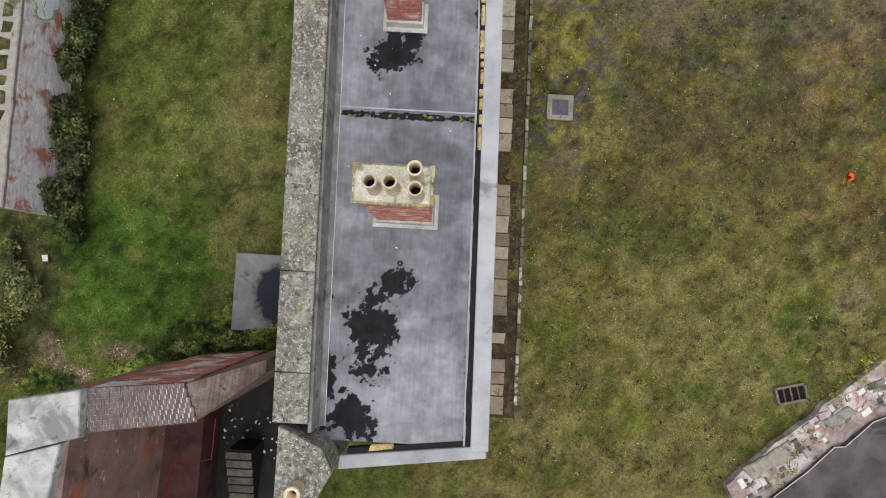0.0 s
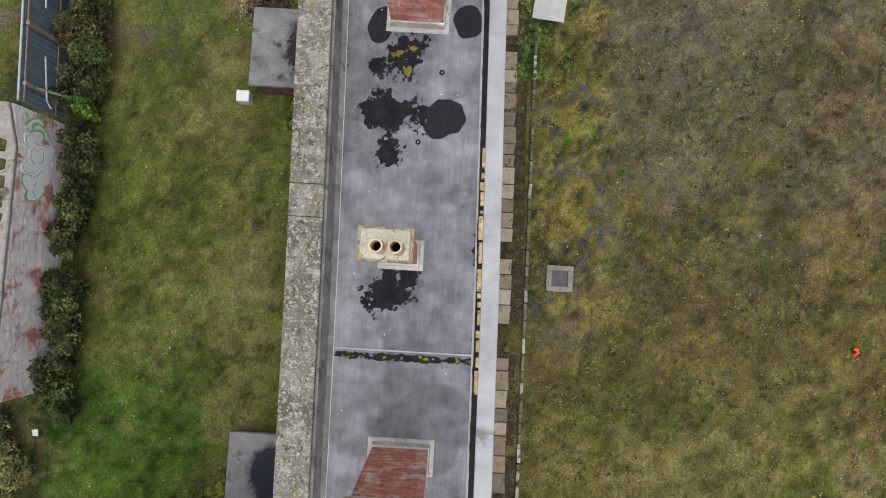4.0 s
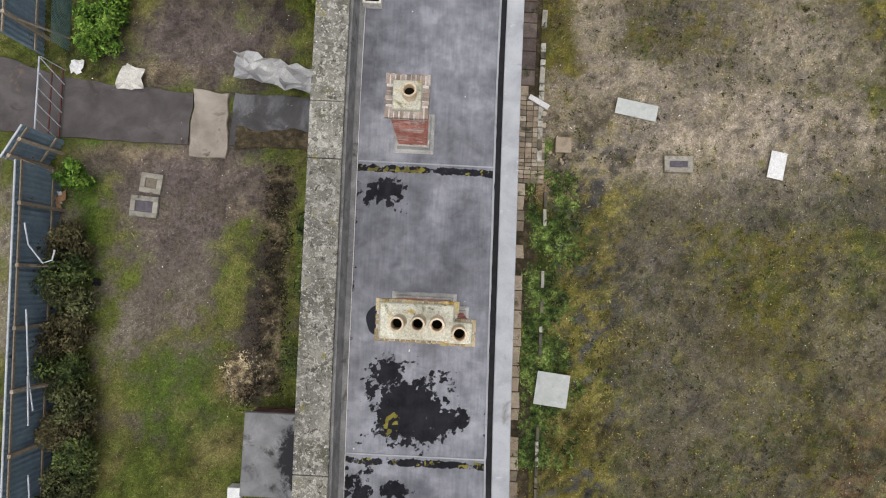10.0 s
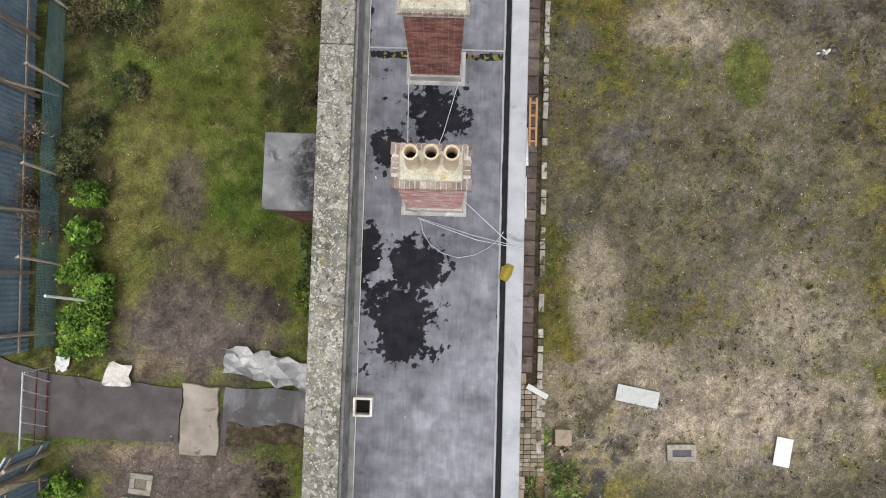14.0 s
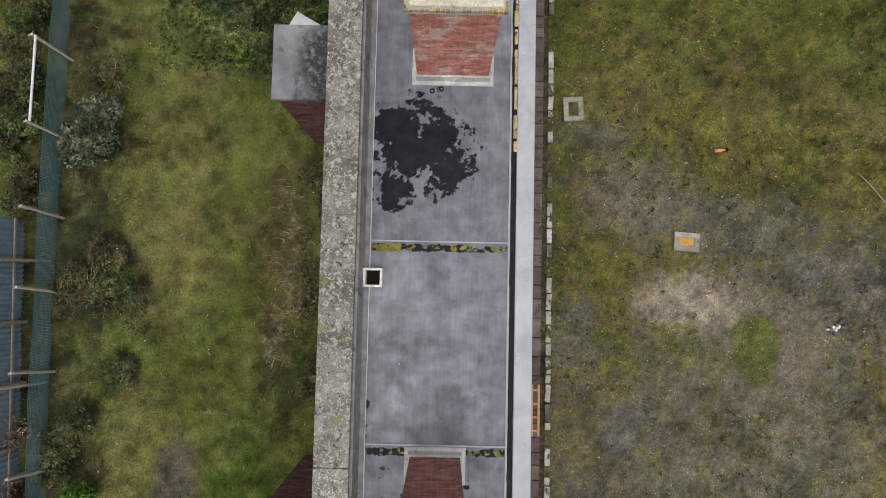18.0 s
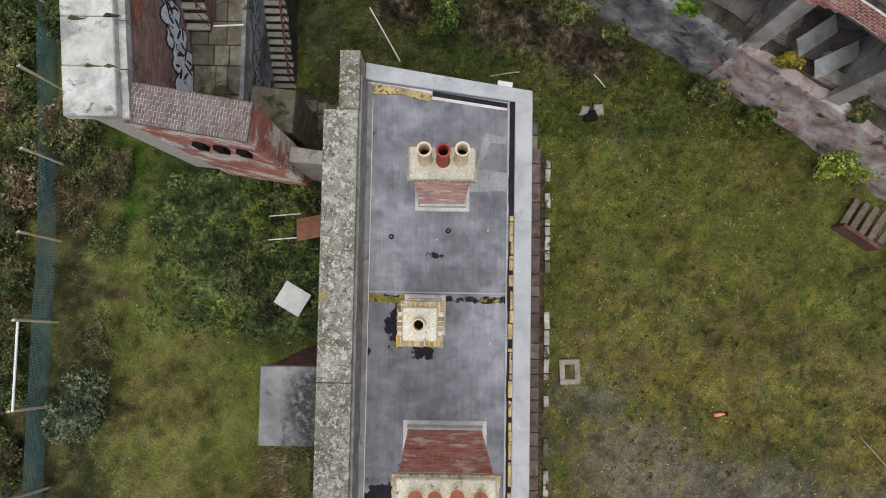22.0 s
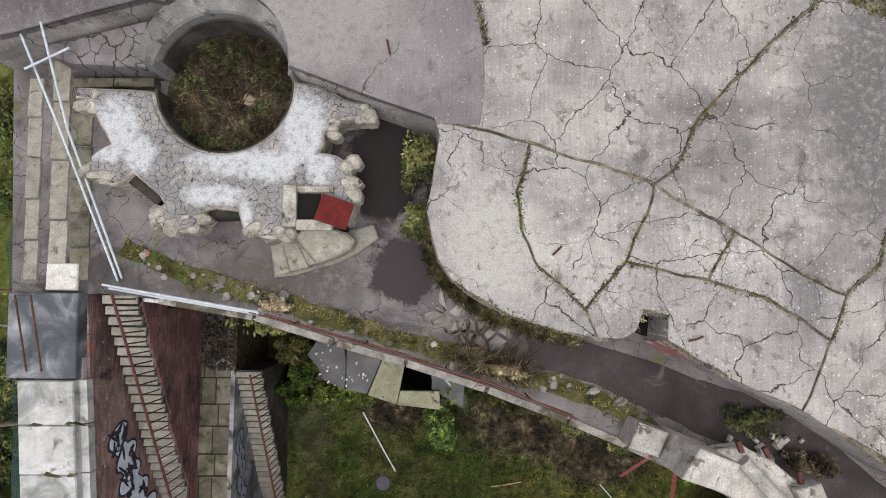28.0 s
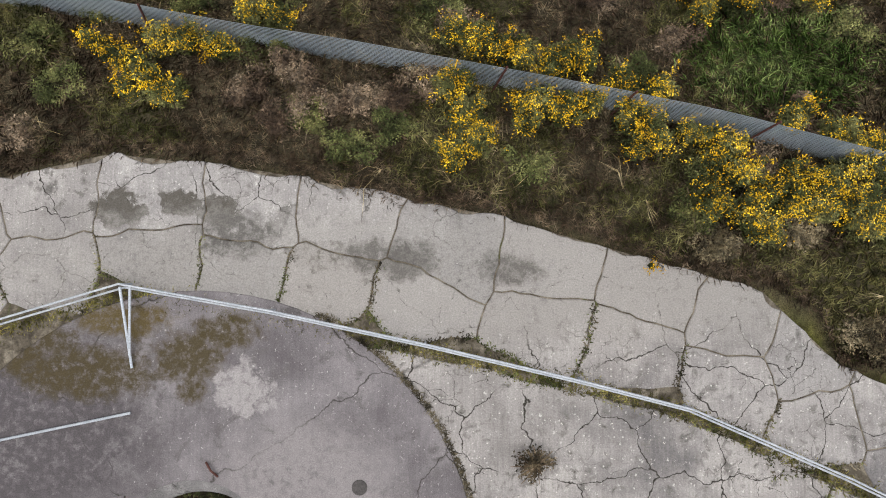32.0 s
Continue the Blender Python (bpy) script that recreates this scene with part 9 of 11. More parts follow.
for x0, y0, x1, y1, r, mat in ((-3.05, 51.45, -2.05, 49.72, 0.022, M_WHITE), (0.8, 49.3, 1.7, 49.45, 0.02, M_FOAM), (4.05, 49.4, 4.4, 49.0, 0.015, M_WHITE), (12.2, 38.3, 13.0, 37.4, 0.018, M_STEP)):
    b = thing("stick", "thin pale stick lying in the grass", "stick", group="sticks")
    part("rod", Shape().tube([(x0, y0, 0.1), ((x0 + x1) / 2, (y0 + y1) / 2, 0.14), (x1, y1, 0.1)], r, 5), mat, b)
for x, y in ((-2.42, 49.36),):
    lid = thing("round_lid", "dark round cover sunk in the lawn", "lid", (x, y, 0.05))
    part("plate", Shape().lathe([(0.0, 0.04), (0.19, 0.04), (0.23, 0.0)], (0, 0, 0), 14), M_LIDGREY, lid)
rub = thing("rubble_pair", "two pale broken stones round a dark post hole", "rubble", (3.95, 48.2, 0))
for dx, dy, s in ((-0.2, 0.05, 0.16), (0.22, 0.08, 0.17), (0.0, -0.1, 0.2)):
    # the middle block is black, for the shade inside the post hole
    part("stone", Shape().prism(wobble([(dx - s, dy - s), (dx + s, dy - s * 0.8), (dx + s * 0.8, dy + s), (dx - s * 0.7, dy + s)], 0.15, 0.1), 0, 0.18, 0.04), M_STEP if dx else M_DARK, rub)
stp = thing("garden_steps", "short flight of dark timber-edged steps", "steps", (12.3, 44.9, 0), rz=-33)
for k in range(5):
    part("tread", Shape().box((-0.45 + 0.24 * k, 0, 0.2 + 0.13 * k), (0.2, 1.0, 0.06)), M_DRAINIRON, stp, bevel=0.008)
part("side", Shape().box((0.05, -0.56, 0.3), (1.3, 0.12, 0.6)), M_DARKBRICK, stp)
st2 = thing("white_stones", "small heap of broken chalky rubble", "rubble", (11.3, 33.6, 0))
for k in range(9):
    s = rng.uniform(0.06, 0.14)
    dx, dy = rng.uniform(-0.4, 0.4), rng.uniform(-0.25, 0.25)
    part("stone", Shape().box((dx, dy, 0.06), (s * 1.6, s, s), rng.uniform(0, 90), taper=0.7), M_FLASH if k % 2 else M_LIDGREY, st2)
sk = thing("block_planter", "square block with rubble beside the doorway", "block", (3.35, 21.35, 0))
part("block", Shape().box((0, 0, 0.12), (0.5, 0.48, 0.3)), M_FLAG, sk, bevel=0.02)
for k in range(10):
    part("stone", Shape().box((rng.uniform(-0.45, 0.3), rng.uniform(-0.55, -0.2), 0.06), (0.14, 0.1, 0.12), rng.uniform(0, 90), taper=0.75), M_FLAG, sk)

# roof fittings
for x, y in ((-2.04, 23.2), (-2.13, 34.67)):
    v = thing("roof_vent", "square white upstand vent with a dark opening", "vent", (x, y, ROOF), "roof vents")
    for dx, dy, sx, sy in ((0.18, 0, 0.05, 0.4), (-0.18, 0, 0.05, 0.4), (0, 0.18, 0.31, 0.05), (0, -0.18, 0.31, 0.05)):
        part("upstand", Shape().box((dx, dy, 0.12), (sx, sy, 0.28)), M_FLASH, v)
    part("mouth", Shape().box((0, 0, 0.06), (0.31, 0.31, 0.02)), M_DARK, v)
for lines in ([[(-1.0, 27.3, 5.5), (0.2, 26.95, 5.5), (1.3, 26.7, 5.6)], [(-1.0, 27.28, 5.5), (0.3, 26.85, 5.46), (1.3, 26.68, 5.58)], [(-0.95, 27.25, 5.5), (-0.88, 26.98, 5.47), (-0.72, 26.72, 5.44), (-0.45, 26.54, 5.43), (-0.1, 26.45, 5.43), (0.25, 26.52, 5.43), (0.55, 26.68, 5.44), (0.75, 26.86, 5.46), (0.88, 27.05, 5.48)], [(-0.05, 27.6, 6.3), (0.8, 26.95, 5.7), (1.3, 26.6, 5.55)]], [[(-1.3, 30.3, 5.7), (-1.25, 28.2, 5.8)], [(-0.2, 30.3, 5.7), (-0.5, 29.2, 5.5), (-0.85, 28.2, 5.7)]]):
    w = thing("loose_cable", "loose grey cables trailing from the stack", "cable", group="cables on the roof")
    for ln in lines:
        part("wire", Shape().tube(ln, 0.009, 5), M_GALV, w)
mt = thing("moss_tuft", "yellow-green moss clump on the roof kerb", "moss", (0.95, 26.2, ROOF + 0.08))
part("clump", Shape().prism(wobble([(-0.12, -0.2), (0.06, -0.24), (0.12, -0.06), (0.15, 0.12), (0.02, 0.2), (-0.11, 0.12)], 0.06, 0.1), -0.08, 0.1, 0.07, 0.08), surf("yellow_moss", [(0.3, (0.24, 0.19, 0.03)), (0.7, (0.36, 0.28, 0.06))], 20), mt)
for x, y in ((-0.3, -0.0), (0.16, 9.65), (-0.9, 7.55), (-0.75, 37.95 + 0.95), (-0.95, 38.85), (-0.5, 44.0 - 0.05), (-1.75, 43.8), (-0.28, 8.05), (-0.35, 8.5)):
    d = thing("roof_plug", "small dark rubber plug on the felt", "plug", (x, y, ROOF), "small plugs on the roof")
    part("ring", Shape().lathe([(0.03, 0.0), (0.03, 0.03), (0.055, 0.03), (0.06, 0.0)], (0, 0, 0), 12), M_BITUMEN, d)
for k in range(70):
    x, y = rng.uniform(-2.2, 0.8), rng.uniform(-3.5, 46.5)
    if k < 24:
        d = thing("roof_litter", "small pale scrap on the felt", "scrap", (x + float(bend(y)), y, ROOF + 0.012), "scraps on the roof", rng.uniform(0, 180))
        part("scrap", Shape().box((0, 0, 0.008), (rng.uniform(0.02, 0.07), 0.025, 0.016), taper=0.7), M_WHITE, d)
hb = thing("downpipe_head", "white hopper head on the north corner", "hopper", (0.75, 47.35, 4.9), rz=-8)
part("box", Shape().box((0, 0, 0.1), (0.34, 0.16, 0.2)), M_WHITE, hb)
part("pipe", Shape().tube([(0, 0.05, 0.0), (0, 0.05, -4.7)], 0.05), M_DARK, hb)
# north courtyard paving
cp = setting("pavement_north", Shape().prism([(-5.1, 46.9), (2.3, 46.9), (2.35, 47.9), (-3.2, 48.35), (-5.1, 48.75)], -0.1, 0.055), M_EARTH, "worn flag path round the north end", "pavement")
x = -5.0
while x < 2.2:
    w = rng.uniform(0.28, 0.6)
    for y0, y1 in ((47.0, 47.45), (47.47, 47.88)):
        off = max(0.0, (-3.2 - x)) * 0.2 + 0.25 * (x < -1)
        if rng.random() > 0.2:
            part("flagstone", Shape().prism(wobble([(x, y0 + off), (min(x + w - 0.02, 2.3), y0 + off), (min(x + w - 0.02, 2.3), y1 + off - 0.02), (x, y1 + off - 0.02)], 0.2, 0.04), 0.03, 0.085 + rng.uniform(-0.02, 0.012), 0.012), M_DAMPFLAG, cp)
    x += w
# pavement and kerb along the east wall
M_KERBSTONE = surf("pale_mossy_kerb", [(0.3, (0.24, 0.23, 0.2)), (0.5, (0.38, 0.37, 0.335)), (0.7, (0.5, 0.49, 0.455))], 5, spots=[((0.07, 0.075, 0.04), 3, 0.53, 0.6)], vary=0.2)
pv = setting("pavement_east", strip(1.2, 2.55, -4.4, 46.9, -0.15, 0.03), M_EARTH, "narrow brown flag pavement along the barracks", "pavement")
y = -4.3
while y < 46.8:
    l = rng.uniform(0.32, 0.62)
    b0 = float(bend(y))
    if 20.1 < y < 22.8:
        for k in range(4):
            for i in range(3):
                part("sett", Shape().prism(wobble([(1.98 + 0.21 * k, y + l * i / 3), (2.17 + 0.21 * k, y + l * i / 3), (2.17 + 0.21 * k, y + l * (i + 1) / 3 - 0.02), (1.98 + 0.21 * k, y + l * (i + 1) / 3 - 0.02)], 0.4, 0.02), 0, 0.1 + rng.uniform(-0.01, 0.01)), M_FLAG, pv)
    elif y < 23 and rng.random() > 0.1:
        part("flagstone", Shape().prism([(1.45 + b0, y), (2.2 + b0 + rng.uniform(-0.04, 0.04), y), (2.2 + b0, y + l - 0.02), (1.45 + b0, y + l - 0.02)], 0, 0.09 + rng.uniform(-0.012, 0.012), 0.012), M_FLAG, pv)
    elif y >= 23:
        part("flagstone", Shape().prism([(1.45, y), (2.4, y), (2.4, y + l - 0.02), (1.45, y + l - 0.02)], 0, 0.07 + rng.uniform(-0.012, 0.012), 0.012), M_PURPLEFLAG, pv)
    y += l
y = -4.0
while y < 46.5:
    l = rng.uniform(0.2, 0.6)
    if rng.random() > 0.3 and not 13.0 < y + l and y < 14.5 or rng.random() > 0.3 and (y > 14.5 or y + l < 13.0):
        kx = 2.62 + (0.25 if y < 20 else 0.0) + float(bend(y)) * 0.4
        part("kerb_stone", Shape().box((kx, y + l / 2, 0.06), (0.1 if y < 20 else 0.16, l - 0.04, 0.13), rng.uniform(-4, 4)), M_DAMPFLAG if rng.random() > (0.3 if y < 20 else 0.75) else M_KERBSTONE, pv, bevel=0.015)
    y += l


# ---- plants ----
def tri_mesh(name, verts, faces_n, mat):
    """A mesh of loose triangles or quads from an array of corners."""
    me = bpy.data.meshes.new(name)
    n = len(verts)
    me.vertices.add(n)
    me.vertices.foreach_set("co", verts.astype(np.float32).ravel())
    me.loops.add(n)
    me.loops.foreach_set("vertex_index", np.arange(n, dtype=np.int32))
    me.polygons.add(n // faces_n)
    me.polygons.foreach_set("loop_start", np.arange(0, n, faces_n, dtype=np.int32))
    me.update()
    me.materials.append(mat)
    return me


nr = np.random.RandomState(5)


def blades(x, y, length, width, up=0.6, height=ground_height, lift=0.0):
    """Corners of one grass blade at each place: bent away from the root in a random direction."""
    n = len(x)
    z = height(x, y) + lift
    a = nr.rand(n) * math.tau
    L = length * (0.5 + nr.rand(n))
    W = width * (0.6 + 0.8 * nr.rand(n))
    base = np.stack([x, y, z], 1)
    side = np.stack([-np.sin(a), np.cos(a), 0 * a], 1) * (W / 2)[:, None]
    tip = base + np.stack([np.cos(a) * L, np.sin(a) * L, L * up * (0.4 + nr.rand(n))], 1)
    mid = (base + tip) / 2 + np.stack([0 * a, 0 * a, L * 0.22], 1)
    return np.stack([base - side, base + side, mid + side * 0.8, tip, mid - side * 0.8], 1).reshape(-1, 3)


def leaf_quads(c, size, flat=0.5):
    """Corners of one kite-shaped leaf at each centre, turned at random."""
    n = len(c)
    a = nr.rand(n) * math.tau
    t = (nr.rand(n, 3) - 0.5) * 2
    u = np.stack([np.cos(a), np.sin(a), t[:, 0] * (1 - flat)], 1)
    v = np.stack([-np.sin(a), np.cos(a), t[:, 1] * (1 - flat)], 1)
    s = (size * (0.6 + 0.8 * nr.rand(n)))[:, None]
    return np.stack([c - u * s, c + v * s * 0.45, c + u * s, c - v * s * 0.45], 1).reshape(-1, 3)


def plant(name, dark, mid, light, yellow=None):
    return surf(name, [(0.4, dark), (0.5, mid), (0.6, light)], 1.6, rough=0.75, bump=0.0, vary=0.4, island=True, fine=14, scale_mid=5.5)


P_LUSH = plant("lush_grass", (0.1, 0.15, 0.022), (0.2, 0.265, 0.05), (0.32, 0.36, 0.1))
P_OLIVE = plant("olive_moss", (0.068, 0.068, 0.018), (0.145, 0.136, 0.038), (0.24, 0.215, 0.075))
P_STRAW = plant("straw", (0.2, 0.16, 0.08), (0.33, 0.27, 0.15), (0.48, 0.41, 0.26))
P_BROWN = plant("dead_stalk", (0.06, 0.042, 0.03), (0.125, 0.092, 0.066), (0.23, 0.18, 0.13))
P_DARK = plant("dark_leaf", (0.019, 0.032, 0.011), (0.048, 0.07, 0.022), (0.095, 0.125, 0.042))
P_LEAFGREEN = plant("nettle_leaf", (0.035, 0.075, 0.012), (0.075, 0.15, 0.022), (0.15, 0.25, 0.045))
P_IVY = plant("ivy_leaf", (0.025, 0.042, 0.011), (0.06, 0.09, 0.018), (0.145, 0.165, 0.03))
P_GORSE = plant("gorse_spine", (0.032, 0.04, 0.014), (0.075, 0.085, 0.03), (0.15, 0.15, 0.06))
P_FLOWER = plant("gorse_flower", (0.45, 0.27, 0.008), (0.64, 0.42, 0.016), (0.76, 0.54, 0.045))
P_OLIVEBUSH = plant("olive_leaf", (0.045, 0.055, 0.02), (0.095, 0.11, 0.04), (0.18, 0.185, 0.075))
P_WEED = plant("dark_weed", (0.02, 0.026, 0.012), (0.05, 0.058, 0.024), (0.1, 0.11, 0.05))
P_DARKGRASS = plant("dark_rank_grass", (0.03, 0.052, 0.014), (0.07, 0.112, 0.028), (0.14, 0.2, 0.055))
P_GREYBUSH = plant("grey_green_leaf", (0.024, 0.035, 0.02), (0.058, 0.076, 0.044), (0.125, 0.15, 0.095))
# courtyard grass and moss, colours lowered to hold the shade below the walls
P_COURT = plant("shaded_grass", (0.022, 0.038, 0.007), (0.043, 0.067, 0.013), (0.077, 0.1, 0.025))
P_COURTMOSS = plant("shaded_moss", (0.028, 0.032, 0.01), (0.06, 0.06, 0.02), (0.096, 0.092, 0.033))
P_YELLOWLEAF = plant("yellowing_leaf", (0.12, 0.11, 0.015), (0.24, 0.21, 0.03), (0.36, 0.3, 0.06))
P_FIELDGREEN = plant("field_green", (0.06, 0.095, 0.016), (0.115, 0.165, 0.03), (0.19, 0.23, 0.055))
P_JOINTSOIL = plant("joint_soil", (0.06, 0.052, 0.036), (0.12, 0.105, 0.075), (0.2, 0.18, 0.135))
P_SCRUBDARK = plant("dark_olive_scrub", (0.03, 0.028, 0.014), (0.06, 0.055, 0.028), (0.105, 0.096, 0.05))
P_SCRUB = plant("scrub_twig", (0.075, 0.062, 0.037), (0.15, 0.127, 0.08), (0.26, 0.22, 0.145))
P_LEAFLITTER = plant("leaf_litter", (0.08, 0.06, 0.038), (0.16, 0.122, 0.085), (0.3, 0.24, 0.18))
P_SLOPELUSH = plant("slope_lush_grass", (0.08, 0.14, 0.035), (0.17, 0.26, 0.075), (0.32, 0.42, 0.16))
P_SLOPEGREEN = plant("slope_green", (0.065, 0.07, 0.026), (0.14, 0.14, 0.055), (0.25, 0.24, 0.11))
P_SOIL = plant("rotten_leaf", (0.015, 0.012, 0.008), (0.04, 0.032, 0.02), (0.11, 0.09, 0.06))
P_STALK = plant("bracken_stalk", (0.115, 0.089, 0.057), (0.23, 0.188, 0.124), (0.38, 0.325, 0.22))
P_RUINMOSS = plant("bright_wall_moss", (0.1, 0.12, 0.012), (0.21, 0.225, 0.025), (0.34, 0.34, 0.06))
P_SLOPESTALK = plant("slope_stalk", (0.07, 0.05, 0.036), (0.145, 0.11, 0.078), (0.27, 0.22, 0.15))
P_WHITE = plant("daisy", (0.6, 0.6, 0.56), (0.7, 0.7, 0.66), (0.8, 0.8, 0.76))
P_STONE = plant("pebble", (0.12, 0.11, 0.1), (0.24, 0.22, 0.2), (0.5, 0.47, 0.43))


def stuff(name, me, label, category):
    return tagged(new(name, me), label, category, kind="stuff")


def sow(x0, x1, y0, y1, n, channel=None, power=1.0, low=0.0, keep=None):
    """Places over a plan box, kept by the ground's cover where a channel is named."""
    x, y = x0 + (x1 - x0) * nr.rand(n), y0 + (y1 - y0) * nr.rand(n)
    p = np.ones(n)
    if channel is not None:
        p = np.clip(ground_cover(x, y)[:, channel] + low, 0, 1) ** power
    if keep is not None:
        p = p * keep(x, y)
    k = nr.rand(n) < p
    return x[k], y[k]


def no_road(x, y):
    return 1.0 - np.clip(rect(x, y, -60, -2.5, 20.5, 22.9, 0.2) + rect(x, y, -5.7, -2.5, -2.2, 0.3, 0.1) + rect(x, y, -5.8, -2.5, 10.4, 13, 0.1), 0, 1)


def tint_mesh(name, verts, x, y, corners, gain=1.0):
    """Loose leaves or blades, each in the colour of the cover where it roots."""
    me = tri_mesh(name, verts, corners, M_TURF)
    c = np.ones((len(x), 4), np.float32)
    c[:, :3] = ground_tint(x, y)[0] * gain
    me.color_attributes.new("cover", "FLOAT_COLOR", "POINT").data.foreach_set("color", np.repeat(c, corners, 0).ravel())
    return me


def short_blades(x, y, length, width, up, along=None, spread=math.pi):
    """Corners of one low kite-shaped blade at each place; along sets the lay of the grass."""
    n = len(x)
    a = nr.rand(n) * math.tau if along is None else along + (nr.rand(n) - 0.5) * 2 * spread
    L, W = length * (0.5 + nr.rand(n)), width * (0.6 + 0.8 * nr.rand(n))
    base = np.stack([x, y, ground_height(x, y)], 1)
    side = np.stack([-np.sin(a), np.cos(a), 0 * a], 1) * (W / 2)[:, None]
    tip = base + np.stack([np.cos(a) * L, np.sin(a) * L, L * up * (0.3 + nr.rand(n))], 1)
    mid = base * 0.55 + tip * 0.45 + np.stack([0 * a, 0 * a, L * 0.12], 1)
    return np.stack([base, mid + side, tip, mid - side], 1).reshape(-1, 3)


def bald(x, y):
    """Bare ground carries few plants."""
    return np.clip(1.05 - 1.0 * ground_tint(x, y)[1], 0.04, 1) * no_road(x, y)


def patchy(x, y):
    """Gaps between the tufts."""
    return (0.35 + 0.9 * (fbm(x, y, 2.6, 66) * 0.5 + fbm(x, y, 9.0, 67, 2) * 0.5 > 0.47)) * bald(x, y)


def rankness(x, y):
    """How long the grass west of the barracks grows."""
    return smooth((y - 25) / 3) * (0.5 + 0.5 * smooth((y - 39) / 3)) * (1 - 0.6 * blob(x, y, -7.4, 31, 1.1, 6, 0.5))


x, y = sow(-14.5, -2.6, -6, 48, 330000, None, 1, 0, bald)
r = rankness(x, y)
short = nr.rand(len(x)) > r
stuff("grass", tint_mesh("grass", short_blades(x[short], y[short], 0.085, 0.019, 0.35), x[short], y[short], 4, 1.3), "mown green and straw-coloured grass west of the barracks", "grass")
x, y = x[~short], y[~short]
lay_of = 1.57 + (fbm(x, y, 0.45, 64) - 0.5) * 5.0
stuff("long_grass", tint_mesh("long_grass", short_blades(x, y, 0.13, 0.016, 0.45, lay_of, 2.2), x, y, 4, 1.12), "long yellow-green grass west of the barracks", "grass")
x, y = sow(-9.5, -4.2, 23.5, 43, 60000, None, 1, 0, lambda a, b: np.clip(1.3 - np.abs(a + 7.4) / 2.6, 0, 1) * bald(a, b))
stuff("swept_grass", tint_mesh("swept_grass", short_blades(x, y, 0.17, 0.011, 0.4, 1.57 + (fbm(x, y, 0.6, 65) - 0.5) * 4, 1.2), x, y, 4, 1.3), "long pale swept grass west of the barracks", "grass")
x, y = sow(2.2, 15.5, -6, 48, 400000, None, 1, 0, patchy)
stuff("field_turf", tint_mesh("field_turf", short_blades(x, y, 0.055, 0.026, 0.3), x, y, 4, 1.25), "olive, brown and golden moss turf in the east field", "turf")
x, y = sow(-14, 15.5, -6, 54, 9000, None, 1, 0, lambda a, b: no_road(a, b) * (fbm(a, b, 0.4, 62) > 0.5))
stuff("straw_grass", tri_mesh("straw_grass", blades(x, y, 0.11, 0.008), 5, P_STRAW), "scattered straw and dead grass", "straw")
x, y = sow(-6, 12, 47.4, 52.4, 90000, None, 1, 0, patchy)
g = fbm(x, y, 0.8, 68) * 0.6 + fbm(x, y, 2.4, 69) * 0.4
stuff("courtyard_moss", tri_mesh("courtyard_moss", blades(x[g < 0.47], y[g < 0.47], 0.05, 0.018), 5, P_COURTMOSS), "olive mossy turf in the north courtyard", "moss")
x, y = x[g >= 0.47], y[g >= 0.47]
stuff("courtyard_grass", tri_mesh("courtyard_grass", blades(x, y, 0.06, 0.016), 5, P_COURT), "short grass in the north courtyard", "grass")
x, y = sow(2.6, 15.5, -6, 48, 2600)
c = np.stack([x, y, ground_height(x, y) + 0.07], 1)
stuff("daisies", tri_mesh("daisies", leaf_quads(c, np.full(len(c), 0.014), 0.9), 4, P_WHITE), "scattered daisies and white litter", "flowers")
x, y = sow(-12, -3.3, -6, 48, 320)
c = np.stack([x, y, ground_height(x, y) + 0.08], 1)
stuff("west_litter", tri_mesh("west_litter", leaf_quads(c, np.full(len(c), 0.02), 0.9), 4, P_WHITE), "white litter scattered in the grass", "litter")
x, y = sow(2.7, 15, -5, 47, 26000, 3, 1.4)
x2, y2 = sow(2.7, 15, -5, 47, 14000, 3, 0.8)
x, y = np.concatenate([x, x2]), np.concatenate([y, y2])
c = np.stack([x, y, ground_height(x, y) + 0.012], 1)
stuff("pebbles", tri_mesh("pebbles", leaf_quads(c, np.full(len(c), 0.024), 0.8), 4, P_STONE), "grey and pale pebbles on bare ground", "pebbles")
x, y = sow(-12, -7, -4.2, -2.2, 5000, None, 1, 0, lambda a, b: np.maximum(0.5 * blob(a, b, -9.1, -3.05, 0.7, 0.25, 0.6), np.maximum(blob(a, b, -11.2, -3.15, 0.28, 0.45, 0.4), blob(a, b, -10.5, -3.8, 0.6, 0.2, 0.4))))
stuff("leaf_litter", tri_mesh("leaf_litter", leaf_quads(np.stack([x, y, ground_height(x, y) + 0.02 + 0.03 * nr.rand(len(x))], 1), np.full(len(x), 0.035), 0.8), 4, P_LEAFLITTER), "brown leaf litter on bare ground", "litter")
# dark weeds on the gravel
def cushions(name, x, y, per, spread, size, mat, label, category):
    """Low leafy clumps: a few flat leaves round each place."""
    r = 0.5 + nr.rand(len(x))
    c = np.repeat(np.stack([x, y, ground_height(x, y) + 0.045], 1), per, 0)
    c += nr.randn(len(c), 3) * (spread, spread, 0.018) * np.repeat(r, per)[:, None]
    stuff(name, tri_mesh(name, leaf_quads(c, np.full(len(c), size), 0.55), 4, mat), label, category)


def field(x, y):
    return no_road(x, y) * np.clip(1.1 - ground_tint(x, y)[1], 0, 1)


